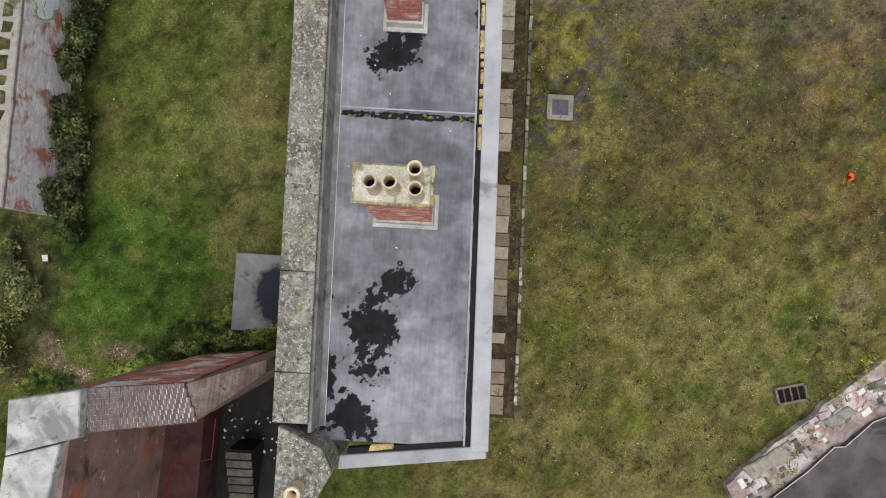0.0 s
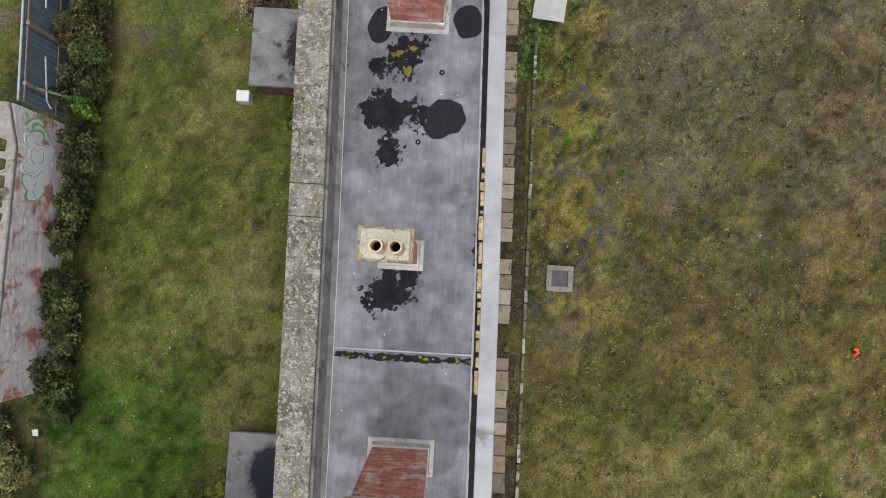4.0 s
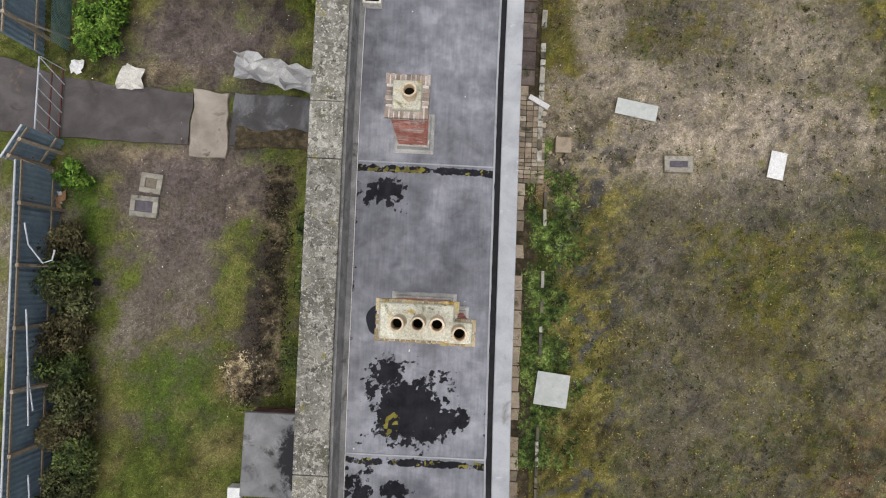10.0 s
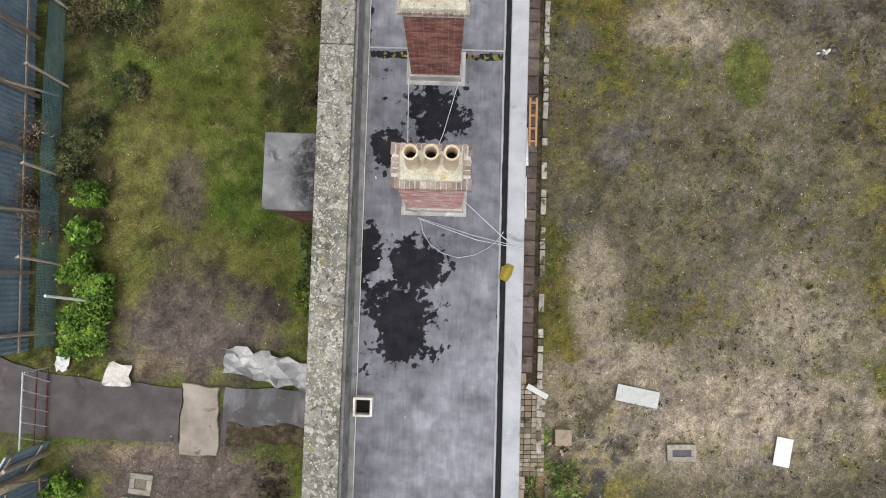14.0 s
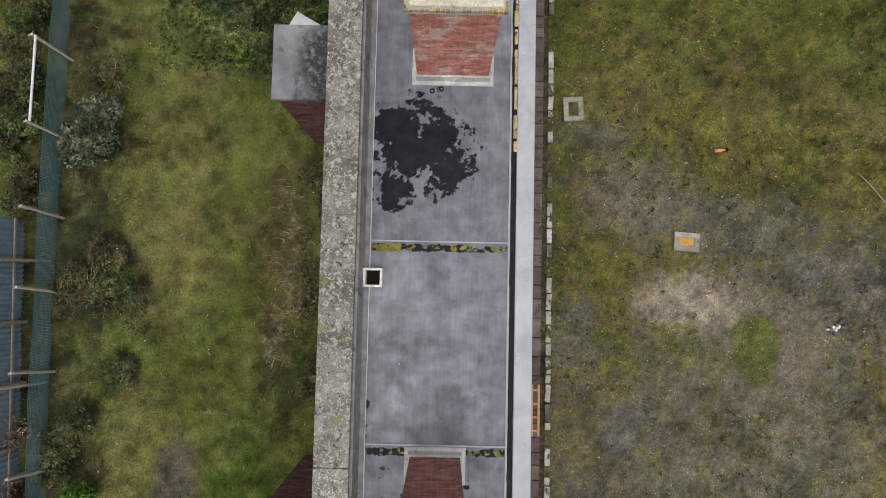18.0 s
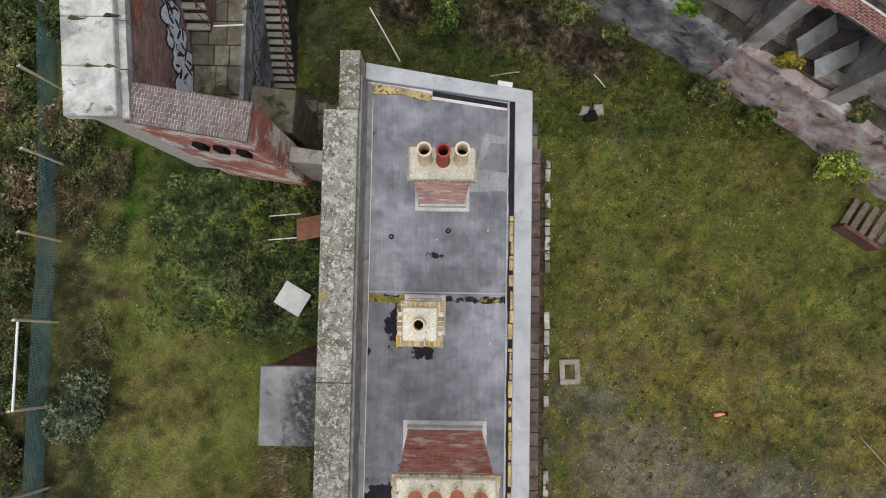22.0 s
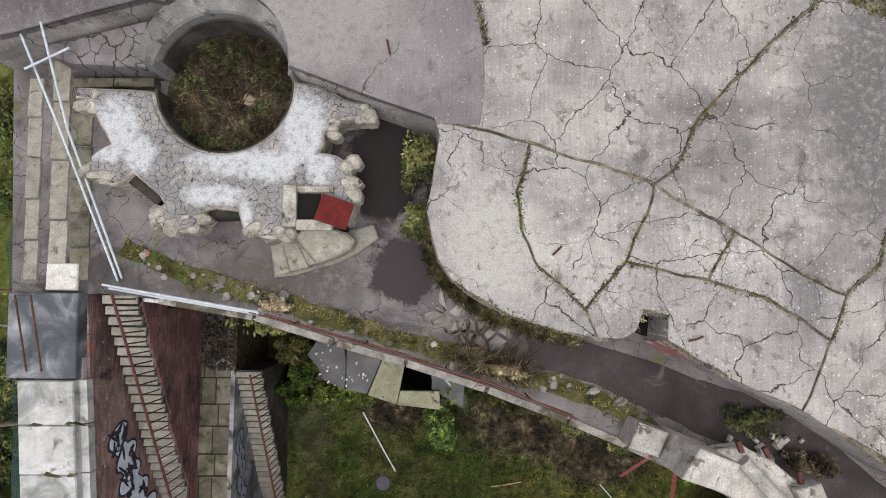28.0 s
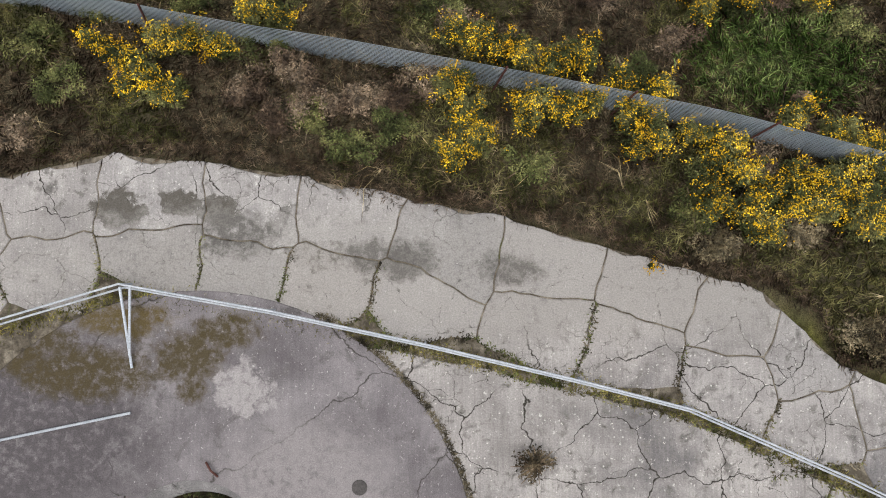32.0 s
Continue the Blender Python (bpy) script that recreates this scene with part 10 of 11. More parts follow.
x, y = sow(9.0, 14.5, -6.2, -1.4, 1500, None, 1, 0, lambda a, b: np.maximum.reduce([blob(a, b, cx, cy, rx, ry, 0.5) for cx, cy, rx, ry in ((13.4, -2.68, 0.45, 0.25), (12.95, -3.1, 0.4, 0.22), (11.9, -4.28, 0.4, 0.27), (11.5, -5.05, 0.3, 0.2), (11.25, -5.45, 0.3, 0.15), (10.8, -5.8, 0.4, 0.2), (14.0, -2.1, 0.5, 0.25))]))
c = np.repeat(np.stack([x, y, 0 * x + 0.36], 1), 12, 0) + nr.randn(len(x) * 12, 3) * (0.05, 0.05, 0.03)
stuff("ruin_moss", tri_mesh("ruin_moss", leaf_quads(c, np.full(len(c), 0.024), 0.55), 4, P_RUINMOSS), "yellow-green moss cushions on the ruined parapet", "moss")
x, y = sow(2.3, 15.5, -6, 48, 5000, None, 1, 0, lambda a, b: (fbm(a, b, 0.9, 63) > 0.5) * field(a, b))
cushions("field_weeds", x, y, 9, 0.055, 0.03, P_WEED, "small dark weeds on the gravel", "weeds")
x, y = sow(2.3, 15.5, -6, 48, 4000, None, 1, 0, lambda a, b: (fbm(a, b, 0.7, 73) > 0.52) * field(a, b))
cushions("field_moss", x, y, 10, 0.06, 0.028, P_OLIVE, "olive moss cushions in the east field", "moss")
x, y = sow(2.3, 15.5, -6, 48, 5000, None, 1, 0, lambda a, b: (fbm(a, b, 0.6, 74) > 0.53) * field(a, b))
cushions("dead_docks", x, y, 6, 0.045, 0.03, P_SOIL, "dark brown dead weeds in the east field", "weeds")
x, y = sow(2.4, 4.4, 11.5, 21.5, 2600, None, 1, 0, lambda a, b: np.clip(1.3 - (a - 2.4) / 1.4 * (0.6 + fbm(a, b, 1.0, 75)), 0, 1) * (fbm(a, b, 1.4, 76) > 0.42))
cushions("verge_plants", x, y, 12, 0.09, 0.045, P_DARKGRASS, "dark green verge plants beside the pavement", "plants")
x, y = sow(-9.5, -3.4, 41.2, 46.0, 3500, None, 1, 0, lambda a, b: (a > -8.2) + 0.25)
cushions("rank_leaves", x, y, 10, 0.12, 0.075, P_DARK, "dark green rank leaves south of the cross wall", "leaves")
x, y = sow(-7.6, -4.3, -3.5, -0.6, 2600, None, 1, 0, lambda a, b: np.clip(1.4 - np.abs(b + 3.0 - 0.32 * (a + 7.5)) / 0.75, 0, 1))
cushions("wall_ivy", x, y, 10, 0.09, 0.05, P_IVY, "dark ivy creeping along the south cross wall", "ivy")
x, y = sow(-9.4, -6.0, -3.8, -2.9, 900, None, 1, 0, lambda a, b: np.clip(1.2 - np.abs(b + 3.52 - 0.16 * (a + 8.3)) / 0.3, 0, 1))
cushions("wall_foot_weeds", x, y, 9, 0.07, 0.04, P_FIELDGREEN, "bright green weeds at the foot of the south wall", "weeds")
x, y = sow(-12.2, -10.4, -4.9, -3.7, 700, None, 1, 0, lambda a, b: blob(a, b, -11.25, -4.15, 0.7, 0.35, 0.4))
cushions("corner_leaves", x, y, 10, 0.08, 0.05, P_IVY, "green leaves in the corner by the white wall", "leaves")


def bush(name, label, category, x, y, rx, ry, h, n, size, mat, stems=14, flower=0, z=None, stem_mat=None, group="", rough=0.55):
    """A shrub: thin stems from the root and a ragged crown of many small leaves."""
    g = float(ground_height(np.array([x]), np.array([y]))[0]) if z is None else z
    ob = thing(name, label, category, (x, y, g), group)
    lobes = [(nr.uniform(-0.6, 0.6) * rx, nr.uniform(-0.6, 0.6) * ry, h * nr.uniform(0.35, 0.8), nr.uniform(0.3, rough)) for _ in range(9)]
    sh = Shape()
    for k in range(stems):
        lx, ly, lz, _ = lobes[k % 9]
        ex, ey = lx + nr.uniform(-0.5, 0.5) * rx, ly + nr.uniform(-0.5, 0.5) * ry
        sh.tube([(nr.uniform(-0.1, 0.1) * rx, nr.uniform(-0.1, 0.1) * ry, -0.03), (ex * 0.5, ey * 0.5, lz * 0.6), (ex, ey, lz)], [0.02, 0.013, 0.005], 4)
    part("stem", sh, stem_mat or P_BROWN, ob, "tangled woody stems")["kind"] = "stuff"
    pts = []
    for lx, ly, lz, r in lobes:
        m = int(n * 0.08)
        d = nr.randn(m, 3)
        d /= np.linalg.norm(d, axis=1)[:, None]
        d *= (nr.rand(m) ** 0.45)[:, None]
        pts.append(np.array([lx, ly, lz]) + d * (r * rx, r * ry, 0.42 * h))
    c = np.concatenate(pts)
    c[:, 2] = np.maximum(c[:, 2], 0.03)
    part("foliage", tri_mesh("foliage", leaf_quads(c, np.full(len(c), size * 1.15), 0.45), 4, mat), mat, ob)["kind"] = "stuff"
    if flower:
        top = c[np.argsort(-c[:, 2] + nr.rand(len(c)) * h * 0.5)[:max(1, len(c) // 3)]]
        seeds_f = top[nr.choice(len(top), max(1, flower // 16))]
        f = np.repeat(seeds_f, 16, 0) + nr.randn(len(seeds_f) * 16, 3) * (0.045, 0.045, 0.03) + (0, 0, 0.05)
        f[:, :2] += np.repeat(seeds_f[:, :2] * 0.12 + nr.randn(len(seeds_f), 2) * 0.06, 16, 0) * nr.rand(len(f), 1) * 2
        part("flower", tri_mesh("flower", leaf_quads(f, np.full(len(f), 0.019), 0.5), 4, P_FLOWER), P_FLOWER, ob, "clusters of bright yellow flowers")["kind"] = "stuff"
    return ob


for k in range(9):
    bush("wall_shrub", "dark spiky evergreen shrub along the old wall", "shrub", -10.85 + nr.uniform(-0.12, 0.12), 0.9 + k * 0.95, 0.55, 0.8, 1.1, 2600, 0.055, P_WEED if k % 3 else P_DARK, group="shrubs along the old wall")
for k in range(4):
    bush("corner_shrub", "dark scrub in the south-west corner", "shrub", -12.4 + nr.uniform(-0.4, 0.6), -3.4 + k * 1.0, 0.8, 0.8, 0.9, 1500, 0.05, P_OLIVEBUSH, group="corner scrub")
for k in range(9):
    bush("bramble", "tangled olive bramble against the hoarding", "bramble", -11.0 - k * 0.05 + nr.uniform(-0.15, 0.2), 10.3 + k * 0.9, 0.8, 0.85, 1.2, 2600, 0.045, (P_WEED, P_DARK, P_SCRUBDARK)[k % 3], 60, stem_mat=P_SCRUB, group="brambles by the hoarding")
for px, py, r in ((-11.0, 23.9, 0.7), (-11.0, 24.9, 0.8), (-11.3, 26.0, 0.7), (-11.3, 27.1, 0.5), (-11.2, 28.2, 0.45), (-11.5, 19.6, 0.5), (-10.75, 9.55, 0.35), (-10.7, 25.6, 0.55)):
    bush("green_shrub", "bright green leafy shrub beside the fence", "shrub", px, py, r, r, 1.1, 1700, 0.055, P_LEAFGREEN, group="green shrubs by the fence")
for px, py in ((-13.1, 28.2), (-12.6, 27.2), (-12.9, 30.0)):
    bush("bare_bush", "bare grey-brown bush by the fence", "bush", px, py, 0.7, 0.8, 1.3, 500, 0.03, P_BROWN, 46, group="bare bushes")
bush("dark_bush", "round dark green bush near the netting", "bush", -11.3, 39.15, 1.3, 1.35, 1.2, 9000, 0.05, P_GREYBUSH)
for k in range(34):
    bush("outer_scrub", "dark scrub behind the netting", "scrub", -13.7 + nr.uniform(-0.5, 0.35), 36.8 + 0.5 * k, nr.uniform(0.5, 0.8), 0.7, nr.uniform(0.4, 0.9), 1100, 0.045, (P_WEED, P_SCRUBDARK, P_DARK)[k % 3], 20, group="scrub behind the netting", stem_mat=P_SCRUB)
for k in range(30):
    px, py = -12.1 + 1.9 * nr.rand() ** 1.3, nr.uniform(28.5, 47)
    if math.hypot(px + 11.3, py - 39.15) < 1.6:
        continue
    r = nr.uniform(0.45, 0.95)
    bush("fence_scrub", "low dark tangled scrub near the netting", "scrub", px, py, r, r * 1.2, nr.uniform(0.3, 0.6), 1300, 0.035, (P_WEED, P_SCRUBDARK, P_DARK, P_SCRUBDARK)[k % 4], 24, group="scrub near the netting", stem_mat=P_SCRUB)
for px, py in ((-5.6, 37.1), (-5.5, 34.9), (-5.9, 33.35), (-5.3, 36.1), (-5.2, 33.9), (-5.75, 32.6)):
    ob = thing("dead_stem_clump", "fan of pale dead stems in the grass", "dead plant", (px, py, 0.02), "dead stem clumps")
    sh = Shape()
    for k in range(130):
        a, l = nr.uniform(1.9, 4.4) + nr.randn() * 0.5, nr.uniform(0.2, 0.55)
        ox, oy = nr.randn() * 0.2 + 0.2, nr.randn() * 0.28
        sh.tube([(ox, oy, 0.0), (ox + 0.6 * l * math.cos(a), oy + 0.6 * l * math.sin(a), 0.4 * l), (ox + l * math.cos(a + 0.25), oy + l * math.sin(a + 0.25), 0.42 * l)], [0.007, 0.005, 0.002], 3)
    part("stem", sh, P_STALK, ob)["kind"] = "stuff"
for px, py, rx, ry in ((-4.3, 14.6, 0.6, 1.2), (-4.2, 16.9, 0.5, 1.1), (-4.1, 26.6, 0.7, 1.0), (-4.4, 25.4, 0.6, 0.7), (-4.3, 31.9, 0.7, 1.0), (-4.3, 37.2, 0.8, 1.1), (-4.4, 34.2, 0.7, 1.3), (-4.1, 9.5, 0.6, 0.7), (-4.2, 18.2, 0.45, 0.8)):
    bush("wall_bush", "dark green bush growing against the barracks", "bush", px, py, rx, ry, 0.9, 1500, 0.05, P_SCRUBDARK if 31 < py < 38 else P_DARK if py % 2 < 1.2 else P_IVY, 30, group="bushes along the barracks", stem_mat=P_SCRUB)
for k in range(26):
    px, py = nr.uniform(-7.4, -3.9), nr.uniform(41.6, 45.4)
    if abs(px + 9.0) < 0.6:
        continue
    bush("scrub", "low dark green scrub south of the cross wall", "scrub", px, py, 0.75, 0.7, 0.55, 900, 0.045, (P_DARK, P_WEED, P_DARK, P_IVY)[k % 4], 8, group="scrub by the cross wall")
for k in range(26):
    px, py = nr.uniform(-15.0, -10.2), nr.uniform(45.5, 61)
    bush("ditch_scrub", "dark tangled scrub in the western ditch", "scrub", px, py, 0.95, 0.95, 0.9, 1100, 0.05, (P_DARK, P_OLIVEBUSH, P_BROWN)[k % 3], 14, group="scrub in the ditch")
for px, py, rx, ry, h, m in ((-0.7, 51.45, 0.75, 1.1, 1.7, P_DARKGRASS), (-4.9, 52.2, 0.55, 0.45, 1.6, P_COURT), (-3.6, 52.35, 0.6, 0.35, 2.3, P_IVY), (-0.2, 53.0, 0.35, 0.5, 2.8, P_OLIVEBUSH), (-4.6, 54.3, 0.5, 0.3, 5.6, P_OLIVEBUSH), (3.3, 51.3, 0.9, 0.35, 0.7, P_OLIVEBUSH), (4.7, 50.6, 0.7, 0.3, 0.6, P_OLIVEBUSH), (-5.0, 53.4, 0.6, 0.5, 1.9, P_COURTMOSS), (-4.6, 52.7, 0.5, 0.5, 1.7, P_COURT), (-2.6, 52.3, 0.7, 0.3, 2.4, P_IVY), (-0.4, 52.4, 0.4, 0.4, 2.4, P_DARKGRASS), (7.6, 48.85, 0.8, 0.45, 0.9, P_OLIVEBUSH), (9.0, 48.05, 0.6, 0.4, 0.7, P_IVY), (11.5, 46.5, 0.9, 0.5, 1.2, P_LUSH), (0.9, 52.3, 0.5, 0.5, 1.1, P_COURTMOSS), (2.0, 51.8, 0.9, 0.5, 0.7, P_COURTMOSS), (-7.0, 47.4, 0.5, 0.4, 0.3, P_WEED), (-6.5, 47.3, 0.5, 0.35, 0.3, P_COURT)):
    bush("ivy_bush", "ivy and nettles growing up the ruined wall", "ivy", px, py, rx, ry, h, 1900, 0.05, m, 12, z=None if px > -6 else 2.85, group="ivy on the ruins")
for px, py, rx, ry, h, m in ((5.95, 50.4, 0.45, 0.25, 0.45, P_LEAFGREEN), (8.55, 49.0, 0.6, 0.22, 0.4, P_YELLOWLEAF), (10.6, 47.6, 0.5, 0.3, 0.5, P_OLIVEBUSH), (1.3, 52.75, 0.4, 0.2, 0.3, P_OLIVEBUSH), (3.2, 51.95, 0.5, 0.2, 0.25, P_OLIVE)):
    bush("ledge_plant", "leafy plant rooted in the breast wall", "plant", px, py, rx, ry, h, 1300, 0.04, m, 12, z=2.35, group="plants on the breast wall")
for px, py, rx, ry, h, m in ((-1.25, 57.5, 0.35, 0.75, 0.8, P_OLIVEBUSH), (-1.3, 56.5, 0.3, 0.45, 0.4, P_OLIVEBUSH), (5.6, 52.5, 0.8, 0.35, 0.2, P_WEED), (6.7, 51.7, 0.7, 0.35, 0.25, P_SOIL), (-4.05, 54.75, 0.35, 0.15, 0.3, P_STALK), (0.6, 53.5, 0.4, 0.18, 0.25, P_STALK), (-7.3, 60.0, 0.25, 0.2, 0.3, P_IVY), (-8.6, 60.0, 0.35, 0.25, 0.4, P_LUSH)):
    bush("terrace_shrub", "straggly shrub rooted in the terrace paving", "shrub", px, py, rx, ry, h, 1100, 0.035, m, 26, z=TZ, group="shrubs on the terrace")
for k in range(9):
    bush("bank_weed", "weeds heaped against the foot of the south wall", "weeds", -8.1 + 0.52 * k, -3.0 + 0.12 * k, 0.42, 0.26, 1.1 if k > 1 else 0.7, 900, 0.04, (P_DARKGRASS, P_IVY, P_OLIVEBUSH)[k % 3], 8, group="weeds along the south wall")
x, y = sow(4.6, 13.0, 46.6, 52.2, 5200, None, 1, 0, lambda a, b: np.clip(1.25 - np.abs(b - (51.75 - 0.63 * (a - 5.0)) + 0.5 * (fbm(a, b, 1.2, 81) - 0.5)) / 0.42, 0, 1) * (fbm(a, b, 1.6, 82) > 0.42))
stuff("terrace_debris", tri_mesh("terrace_debris", leaf_quads(np.stack([x, y, 0 * x + TZ + 0.02 + 0.05 * nr.rand(len(x))], 1), np.full(len(x), 0.035), 0.7), 4, P_BROWN), "brown leaf debris along the asphalt path", "debris")
bush("crack_weed", "dark straggly weed sprouting from a slab crack", "weed", 1.1, 61.1, 0.5, 0.42, 0.25, 650, 0.022, P_SOIL, 70, z=SZ - 0.02, stem_mat=P_BROWN)
# tufts in the terrace moss strip, the pit and the slab joints
u = nr.rand(5200)
x = -7.2 + 10.8 * u
y = np.interp(x, [p[0] for p in mx], [p[1] for p in mx]) - 0.17 + nr.randn(5200) * 0.11
stuff("terrace_tufts", tri_mesh("terrace_tufts", blades(x[:1700], y[:1700], 0.08, 0.013, 0.5, lambda a, b: 0 * a + TZ + 0.02), 5, P_OLIVE), "tufts of grass along the terrace", "grass")
stuff("terrace_straw", tri_mesh("terrace_straw", blades(x[4700:], y[4700:], 0.08, 0.009, 0.5, lambda a, b: 0 * a + TZ + 0.02), 5, P_STALK), "dead grass along the terrace", "grass")
heap_t = nr.rand(260)
hx, hy = -0.4 + 1.4 * heap_t + nr.randn(260) * 0.12, 53.89 - 0.55 * heap_t + nr.randn(260) * 0.12
stuff("stalk_heap", tri_mesh("stalk_heap", blades(hx, hy, 0.42, 0.012, 0.35, lambda p, q: 0 * p + TZ + 0.06), 5, P_STALK), "heap of dead stalks lying on the terrace edge", "stalks")
a, r = nr.rand(5200) * math.tau, 1.33 * np.sqrt(nr.rand(5200))
x, y = PIT[0] + r * np.cos(a), PIT[1] + r * np.sin(a)
stuff("pit_plants", tri_mesh("pit_plants", blades(x[:2200], y[:2200], 0.08, 0.014, 0.5, lambda p, q: 0 * p + TZ + 0.05), 5, P_SOIL), "moss and weeds in the gun pit", "weeds")
k = (fbm(x, y, 2.5, 84) > 0.6) & (np.hypot(x - PIT[0], y - PIT[1]) > 0.45)
stuff("pit_greens", tri_mesh("pit_greens", leaf_quads(np.stack([x, y, 0 * x + TZ + 0.12 + 0.06 * nr.rand(len(x))], 1)[k], np.full(k.sum(), 0.028), 0.5), 4, P_WEED), "dark green weeds in the gun pit", "weeds")
sx, sy = PIT[0] + nr.randn(420) * 0.42, PIT[1] + 0.1 + nr.randn(420) * 0.4
stuff("pit_twigs", tri_mesh("pit_twigs", blades(sx[::2], sy[::2], 0.2, 0.011, 0.4, lambda p, q: 0 * p + TZ + 0.1), 5, P_BROWN), "brown dead twigs heaped in the gun pit", "twigs")
stuff("pit_debris", tri_mesh("pit_debris", leaf_quads(np.stack([x, y, 0 * x + TZ + 0.09], 1)[2200:], np.full(3000, 0.022), 0.7), 4, P_SOIL), "dead leaves and debris in the gun pit", "debris")
jx, jy = [], []
for p in slab_polys:
    for (ax, ay), (bx, by) in zip(p, p[1:] + p[:1]):
        if (noise.noise((ax * 0.4 + bx * 0.3, ay * 0.4 + by * 0.3, 2.0)) > -0.05 and ay < rail_y(ax) + 0.4 or abs(ay - rail_y(ax)) < 0.3) and ay < 66:
            m = int(math.hypot(bx - ax, by - ay) * (120 if abs(ay - rail_y(ax)) < 0.8 else 55))
            f = nr.rand(m)
            for xx, yy in zip(ax + (bx - ax) * f, ay + (by - ay) * f):
                v = noise.noise_vector((xx * 1.7, yy * 1.7, 0.3)) * 0.07
                jx.append(xx + v.x), jy.append(yy + v.y)
jx, jy = np.array(jx), np.array(jy)
ok = (np.hypot(jx - PIT[0], jy - PIT[1]) > 5.1) & (jy < back_line(jx) - 0.1)
jx, jy = jx[ok] + nr.randn(ok.sum()) * 0.04, jy[ok] + nr.randn(ok.sum()) * 0.04
dry = fbm(jx, jy, 1.2, 81) + (nr.rand(len(jx)) - 0.5) * 0.3 > 0.42
stuff("joint_soil", tri_mesh("joint_soil", blades(jx[dry], jy[dry], 0.05, 0.024, 0.2, lambda a, b: 0 * a + SZ - 0.02), 5, P_JOINTSOIL), "brown soil and dead moss in the slab joints", "soil")
jx, jy = jx[~dry], jy[~dry]
stuff("joint_moss", tri_mesh("joint_moss", blades(jx, jy, 0.055, 0.02, 0.3, lambda a, b: 0 * a + SZ - 0.02), 5, P_OLIVEBUSH), "moss and grass in the slab joints", "moss")
f = nr.rand(7000)
x = -8.7 + 22 * f
y = np.interp(x, [p[0] for p in RAILLINE], [p[1] for p in RAILLINE]) - 0.12 + nr.randn(7000) * 0.09
stuff("rail_grass", tri_mesh("rail_grass", blades(x, y, 0.06, 0.011, 0.4, lambda a, b: 0 * a + SZ - 0.02), 5, P_OLIVE), "dead grass under the rail", "grass")
a = np.concatenate([nr.uniform(0.1, 1.15, 1500)])
stuff("sector_grass", tri_mesh("sector_grass", blades(PIT[0] + (5.12 + nr.randn(1500) * 0.04) * np.cos(a), PIT[1] + (5.12 + nr.randn(1500) * 0.04) * np.sin(a), 0.06, 0.014, 0.3, lambda p, q: 0 * p + SZ - 0.01), 5, P_JOINTSOIL), "moss round the screed edge", "moss")
u = nr.uniform(0, 10, 3600)
x = np.interp(u, range(11), [p[0] for p in lobe[:11]]) - 0.06 + nr.randn(3600) * 0.07
y = np.interp(u, range(11), [p[1] for p in lobe[:11]]) - 0.1 + nr.randn(3600) * 0.07
for name, k, m, lab in (("foot_grass", slice(0, 1800), P_OLIVEBUSH, "green weeds along the foot of the gun floor"), ("foot_straw", slice(1800, 3600), P_STALK, "dead stalks along the foot of the gun floor")):
    stuff(name, tri_mesh(name, blades(x[k], y[k], 0.13, 0.014, 0.6, lambda a, b: 0 * a + TZ), 5, m), lab, "weeds")
# the slope behind the gun floor
x, y = sow(-13, 13, 60, 73, 200000, None, 1, 0, lambda p, q: (q > back_line(p) - 0.05) * 1.0)
k = fbm(x, y, 0.45, 71) * 0.6 + fbm(x, y, 2.0, 78) * 0.4
stuff("slope_grass", tri_mesh("slope_grass", blades(x[k > 0.52], y[k > 0.52], 0.14, 0.014, 0.9), 5, P_SLOPEGREEN), "rank grass on the rampart slope", "grass")
stuff("slope_stalks", tri_mesh("slope_stalks", blades(x[k <= 0.56], y[k <= 0.56], 0.15, 0.01, 0.9), 5, P_SLOPESTALK), "dead brown stalks on the rampart slope", "stalks")
x, y = sow(-13, 13, 60, 73, 15000, None, 1, 0, lambda p, q: (q > back_line(p)) * (fbm(p, q, 0.5, 72) > 0.5))
stuff("slope_straw", tri_mesh("slope_straw", blades(x, y, 0.2, 0.007, 0.8), 5, P_STRAW), "pale dead grass on the slope", "straw")
x, y = sow(3.5, 8.5, 67, 71, 26000, None, 1, 0, lambda p, q: blob(p, q, 5.8, 68.75, 1.45, 0.85, 0.45))
stuff("slope_lush", tri_mesh("slope_lush", blades(x, y, 0.2, 0.014, 0.8), 5, P_SLOPELUSH), "lush green patch beyond the netting", "grass")
for k in range(90):
    px = nr.uniform(-10.5, 11)
    py = float(back_line(np.array([px]))[0]) + 0.4 + 6.0 * nr.rand() ** 1.1
    if math.hypot((px - 5.8) / 1.7, (py - 68.75) / 1.05) < 1:
        continue
    bush("slope_scrub", "brown-green scrub on the rampart slope", "scrub", px, py, 0.58, 0.5, 0.42, 2300, 0.02, (P_OLIVEBUSH, P_GORSE, P_BROWN, P_SCRUB, P_BROWN)[k % 5], 24, group="scrub on the slope")
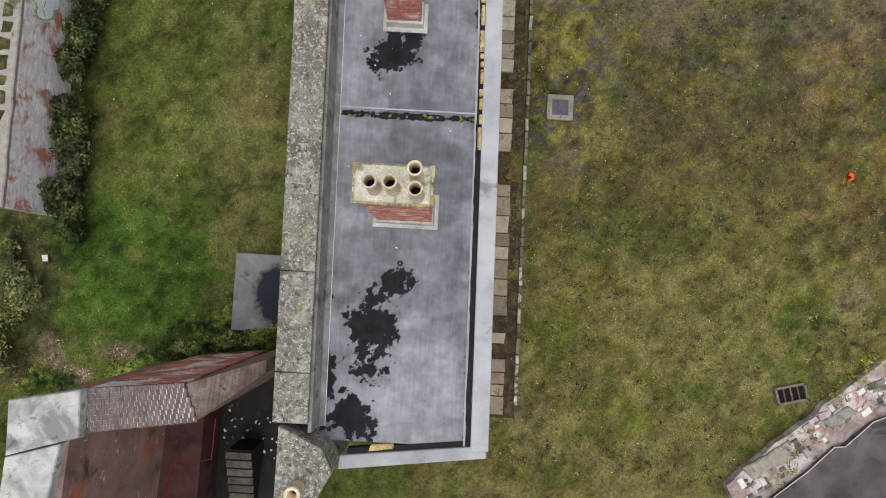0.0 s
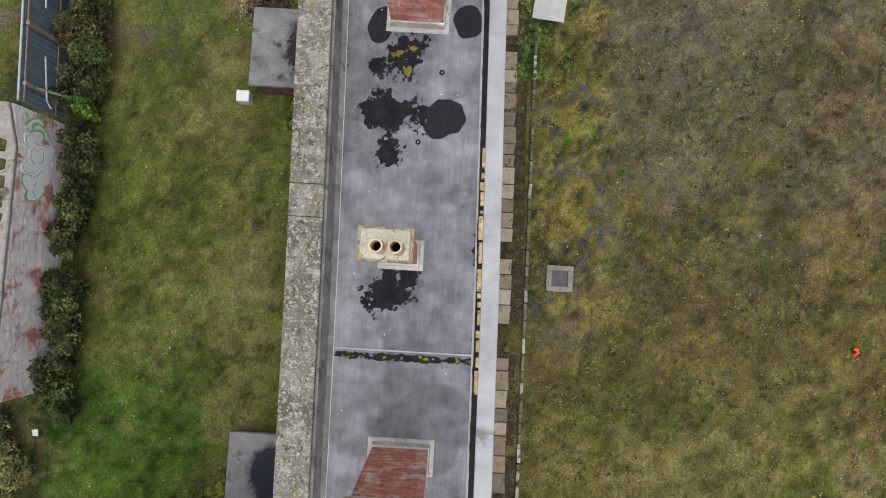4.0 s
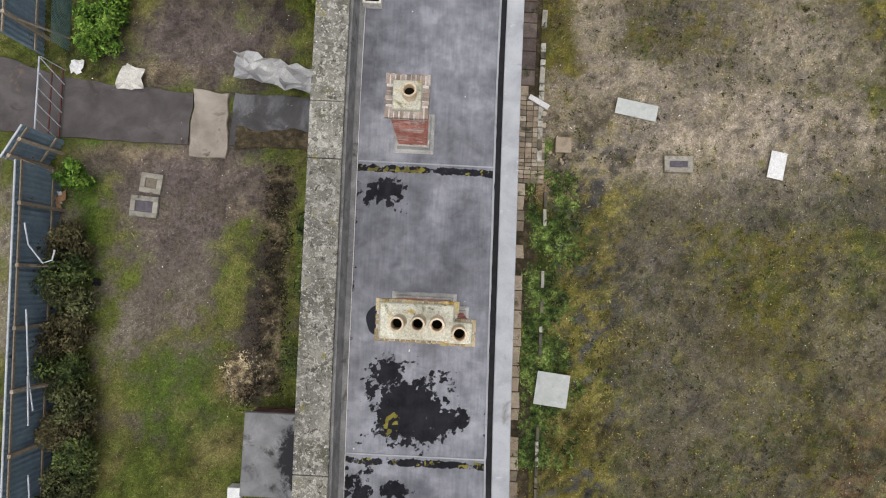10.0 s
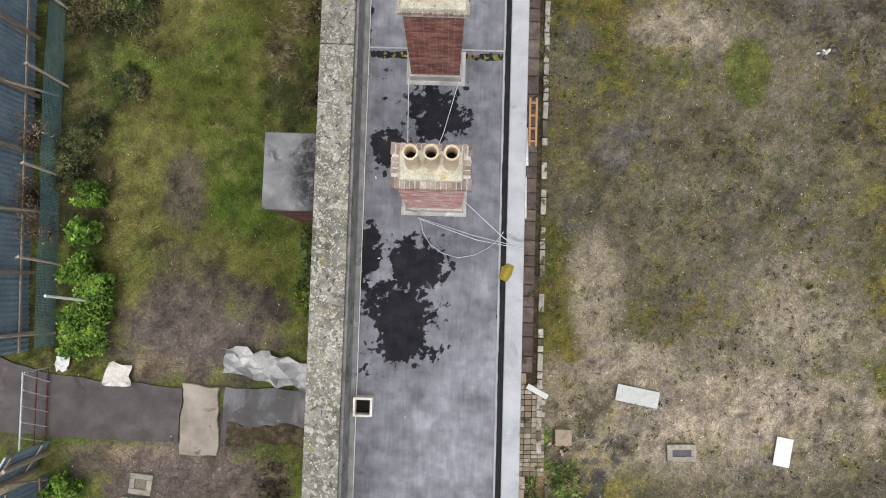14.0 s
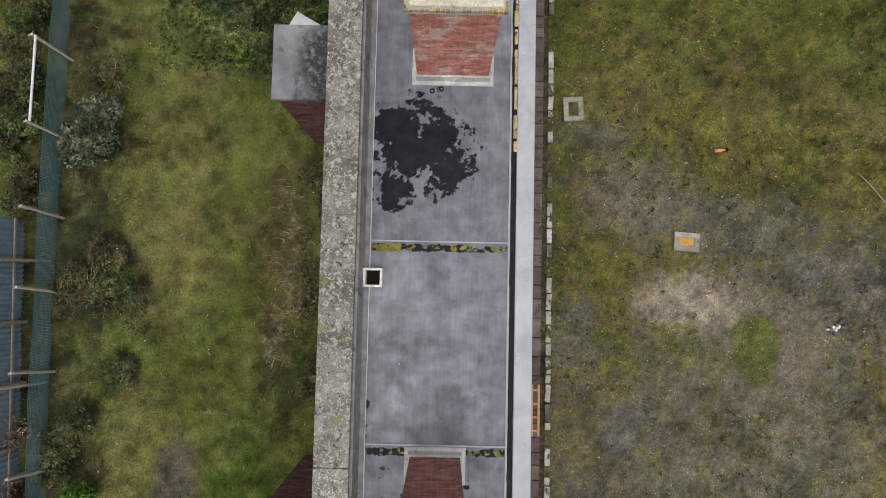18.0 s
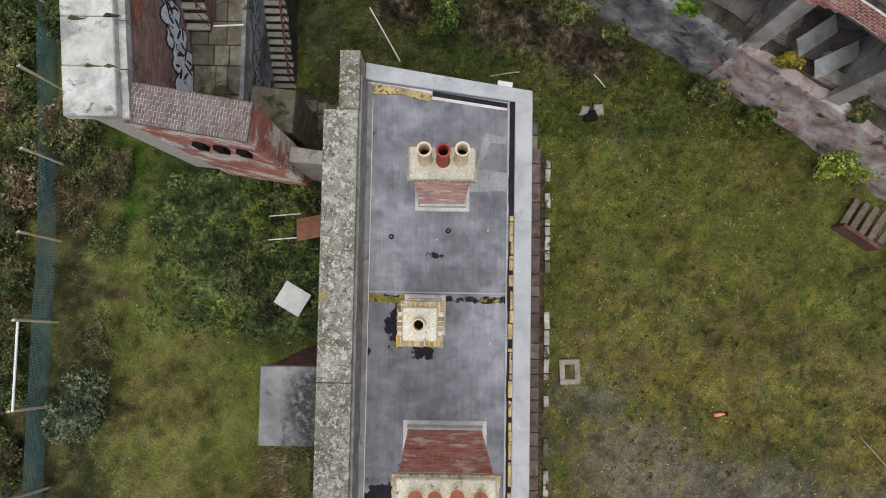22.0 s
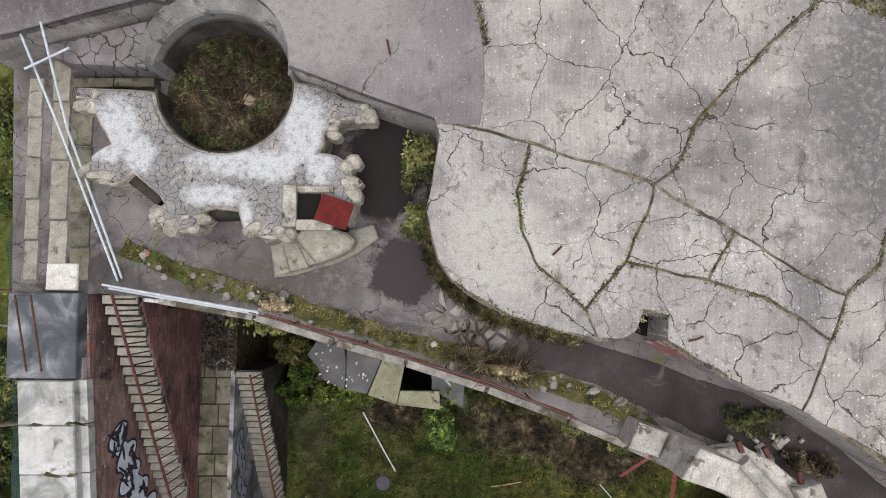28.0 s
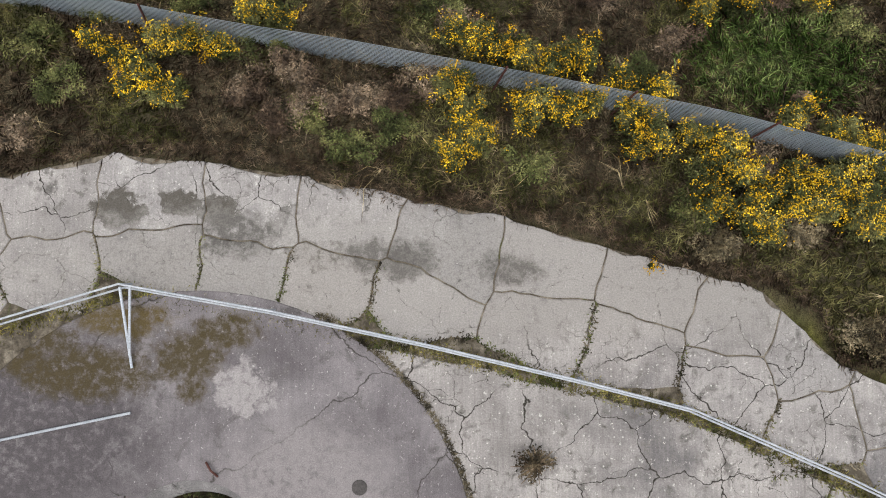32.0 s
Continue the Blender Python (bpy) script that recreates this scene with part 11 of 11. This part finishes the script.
GORSE = [(-0.48, 68.9), (-0.13, 68.75), (0.29, 68.64), (0.78, 68.5), (1.34, 68.36), (1.95, 68.46), (-0.4, 67.91), (1.05, 67.62), (0.87, 67.26), (1.39, 67.42), (1.9, 67.52), (-0.33, 67.23), (0.02, 66.83), (-0.53, 66.68), (2.61, 68.1), (3.37, 67.9), (2.77, 67.29), (2.89, 66.86), (3.24, 67.01), (3.82, 67.11), (4.06, 66.4), (4.43, 66.76), (4.76, 66.42), (4.12, 65.92), (5.04, 66.08), (4.62, 65.73), (5.58, 66.24), (5.65, 65.88), (6.22, 66.23), (6.19, 65.67), (6.7, 66.46), (6.88, 65.89), (7.05, 65.41), (5.06, 65.38), (5.7, 67.41), (6.67, 67.17), (7.02, 66.97), (7.36, 66.83), (4.24, 69.61), (4.98, 69.67), (6.27, 69.72), (-7.07, 68.63), (-6.51, 68.3), (-6.18, 67.88), (-5.65, 67.77), (-5.93, 68.65), (-5.39, 68.84), (-4.87, 68.64), (-4.26, 69.27), (-3.86, 69.35), (3.16, 64.7)]
for k in range(2 * len(GORSE)):
    px, py = GORSE[k // 2]
    if k % 2:
        px, py = px + nr.uniform(-0.25, 0.25), py + nr.uniform(-0.15, 0.2)
    small = abs(px - 3.16) < 0.05 and k % 2 == 0
    if k % 2 and abs(GORSE[k // 2][0] - 3.16) < 0.05:
        continue
    s = nr.uniform(0.26, 0.42) * (0.25 if small else 1.0)
    bush("gorse_bush", "gorse bush in yellow flower on the slope", "bush", px, py, s, s * 0.9, 0.25 if small else 0.8, 1500, 0.022, P_GORSE, 14, flower=80 if small else 210, group="gorse on the slope")
x = np.concatenate([nr.normal(2.2, 1.0, 9000), nr.normal(4.0, 0.7, 5000), nr.normal(-2.0, 0.45, 1500)])
y = np.concatenate([nr.normal(51.1, 0.42, 9000), nr.normal(50.2, 0.4, 5000), nr.normal(51.5, 0.3, 1500)])
k = y < 52.3 - 0.42 * np.clip(x, 0, 9)
stuff("dug_soil", tri_mesh("dug_soil", leaf_quads(np.stack([x, y, ground_height(x, y) + 0.03 + 0.03 * nr.rand(len(x))], 1)[k], np.full(k.sum(), 0.04), 0.7), 4, P_SOIL), "dark dug soil below the ruined wall", "soil")

x, y = np.concatenate([nr.normal(-5.35, 0.22, 5000), nr.normal(-6.1, 0.2, 900)]), np.concatenate([nr.uniform(13.2, 20.3, 5000), nr.normal(13.6, 0.3, 900)])
stuff("wet_soil", tri_mesh("wet_soil", leaf_quads(np.stack([x, y, ground_height(x, y) + 0.03], 1), np.full(len(x), 0.05), 0.8), 4, P_SOIL), "strip of dark wet soil beside the barracks", "soil")
x, y = nr.normal(-6.25, 0.28, 1600), nr.normal(13.75, 0.35, 1600)
stuff("rusty_soil", tri_mesh("rusty_soil", leaf_quads(np.stack([x, y, ground_height(x, y) + 0.045], 1), np.full(len(x), 0.03), 0.8), 4, P_STALK), "patch of rusty brown debris on the soil", "soil")
x = nr.uniform(-10, 14, 5000)
y = back_line(x) - 0.03 + nr.randn(5000) * 0.09
stuff("edge_stalks", tri_mesh("edge_stalks", blades(x, y, 0.12, 0.009, 0.5, lambda a, b: 0 * a + SZ - 0.04), 5, P_BROWN), "dead stalks hanging over the slab edge", "stalks")
for k in range(22):
    px = nr.uniform(-9.5, 12)
    py = float(back_line(np.array([px]))[0]) + nr.uniform(0.05, 1.2)
    if k % 3 == 0:
        continue
    tw = thing("bare_twig", "long bare pale twig arching over the scrub", "twig", (px, py, SZ - 0.1), "bare twigs on the slope", float(nr.uniform(0, 360)))
    sh = Shape()
    for q in range(4):
        a, l = nr.uniform(-0.6, 0.6), nr.uniform(0.4, 1.1)
        sh.tube([(0, 0, 0), (0.5 * l * math.cos(a), 0.5 * l * math.sin(a), 0.22), (l * math.cos(a + 0.3), l * math.sin(a + 0.3), 0.15)], [0.006, 0.0045, 0.002], 4)
    part("stem", sh, P_STRAW, tw)
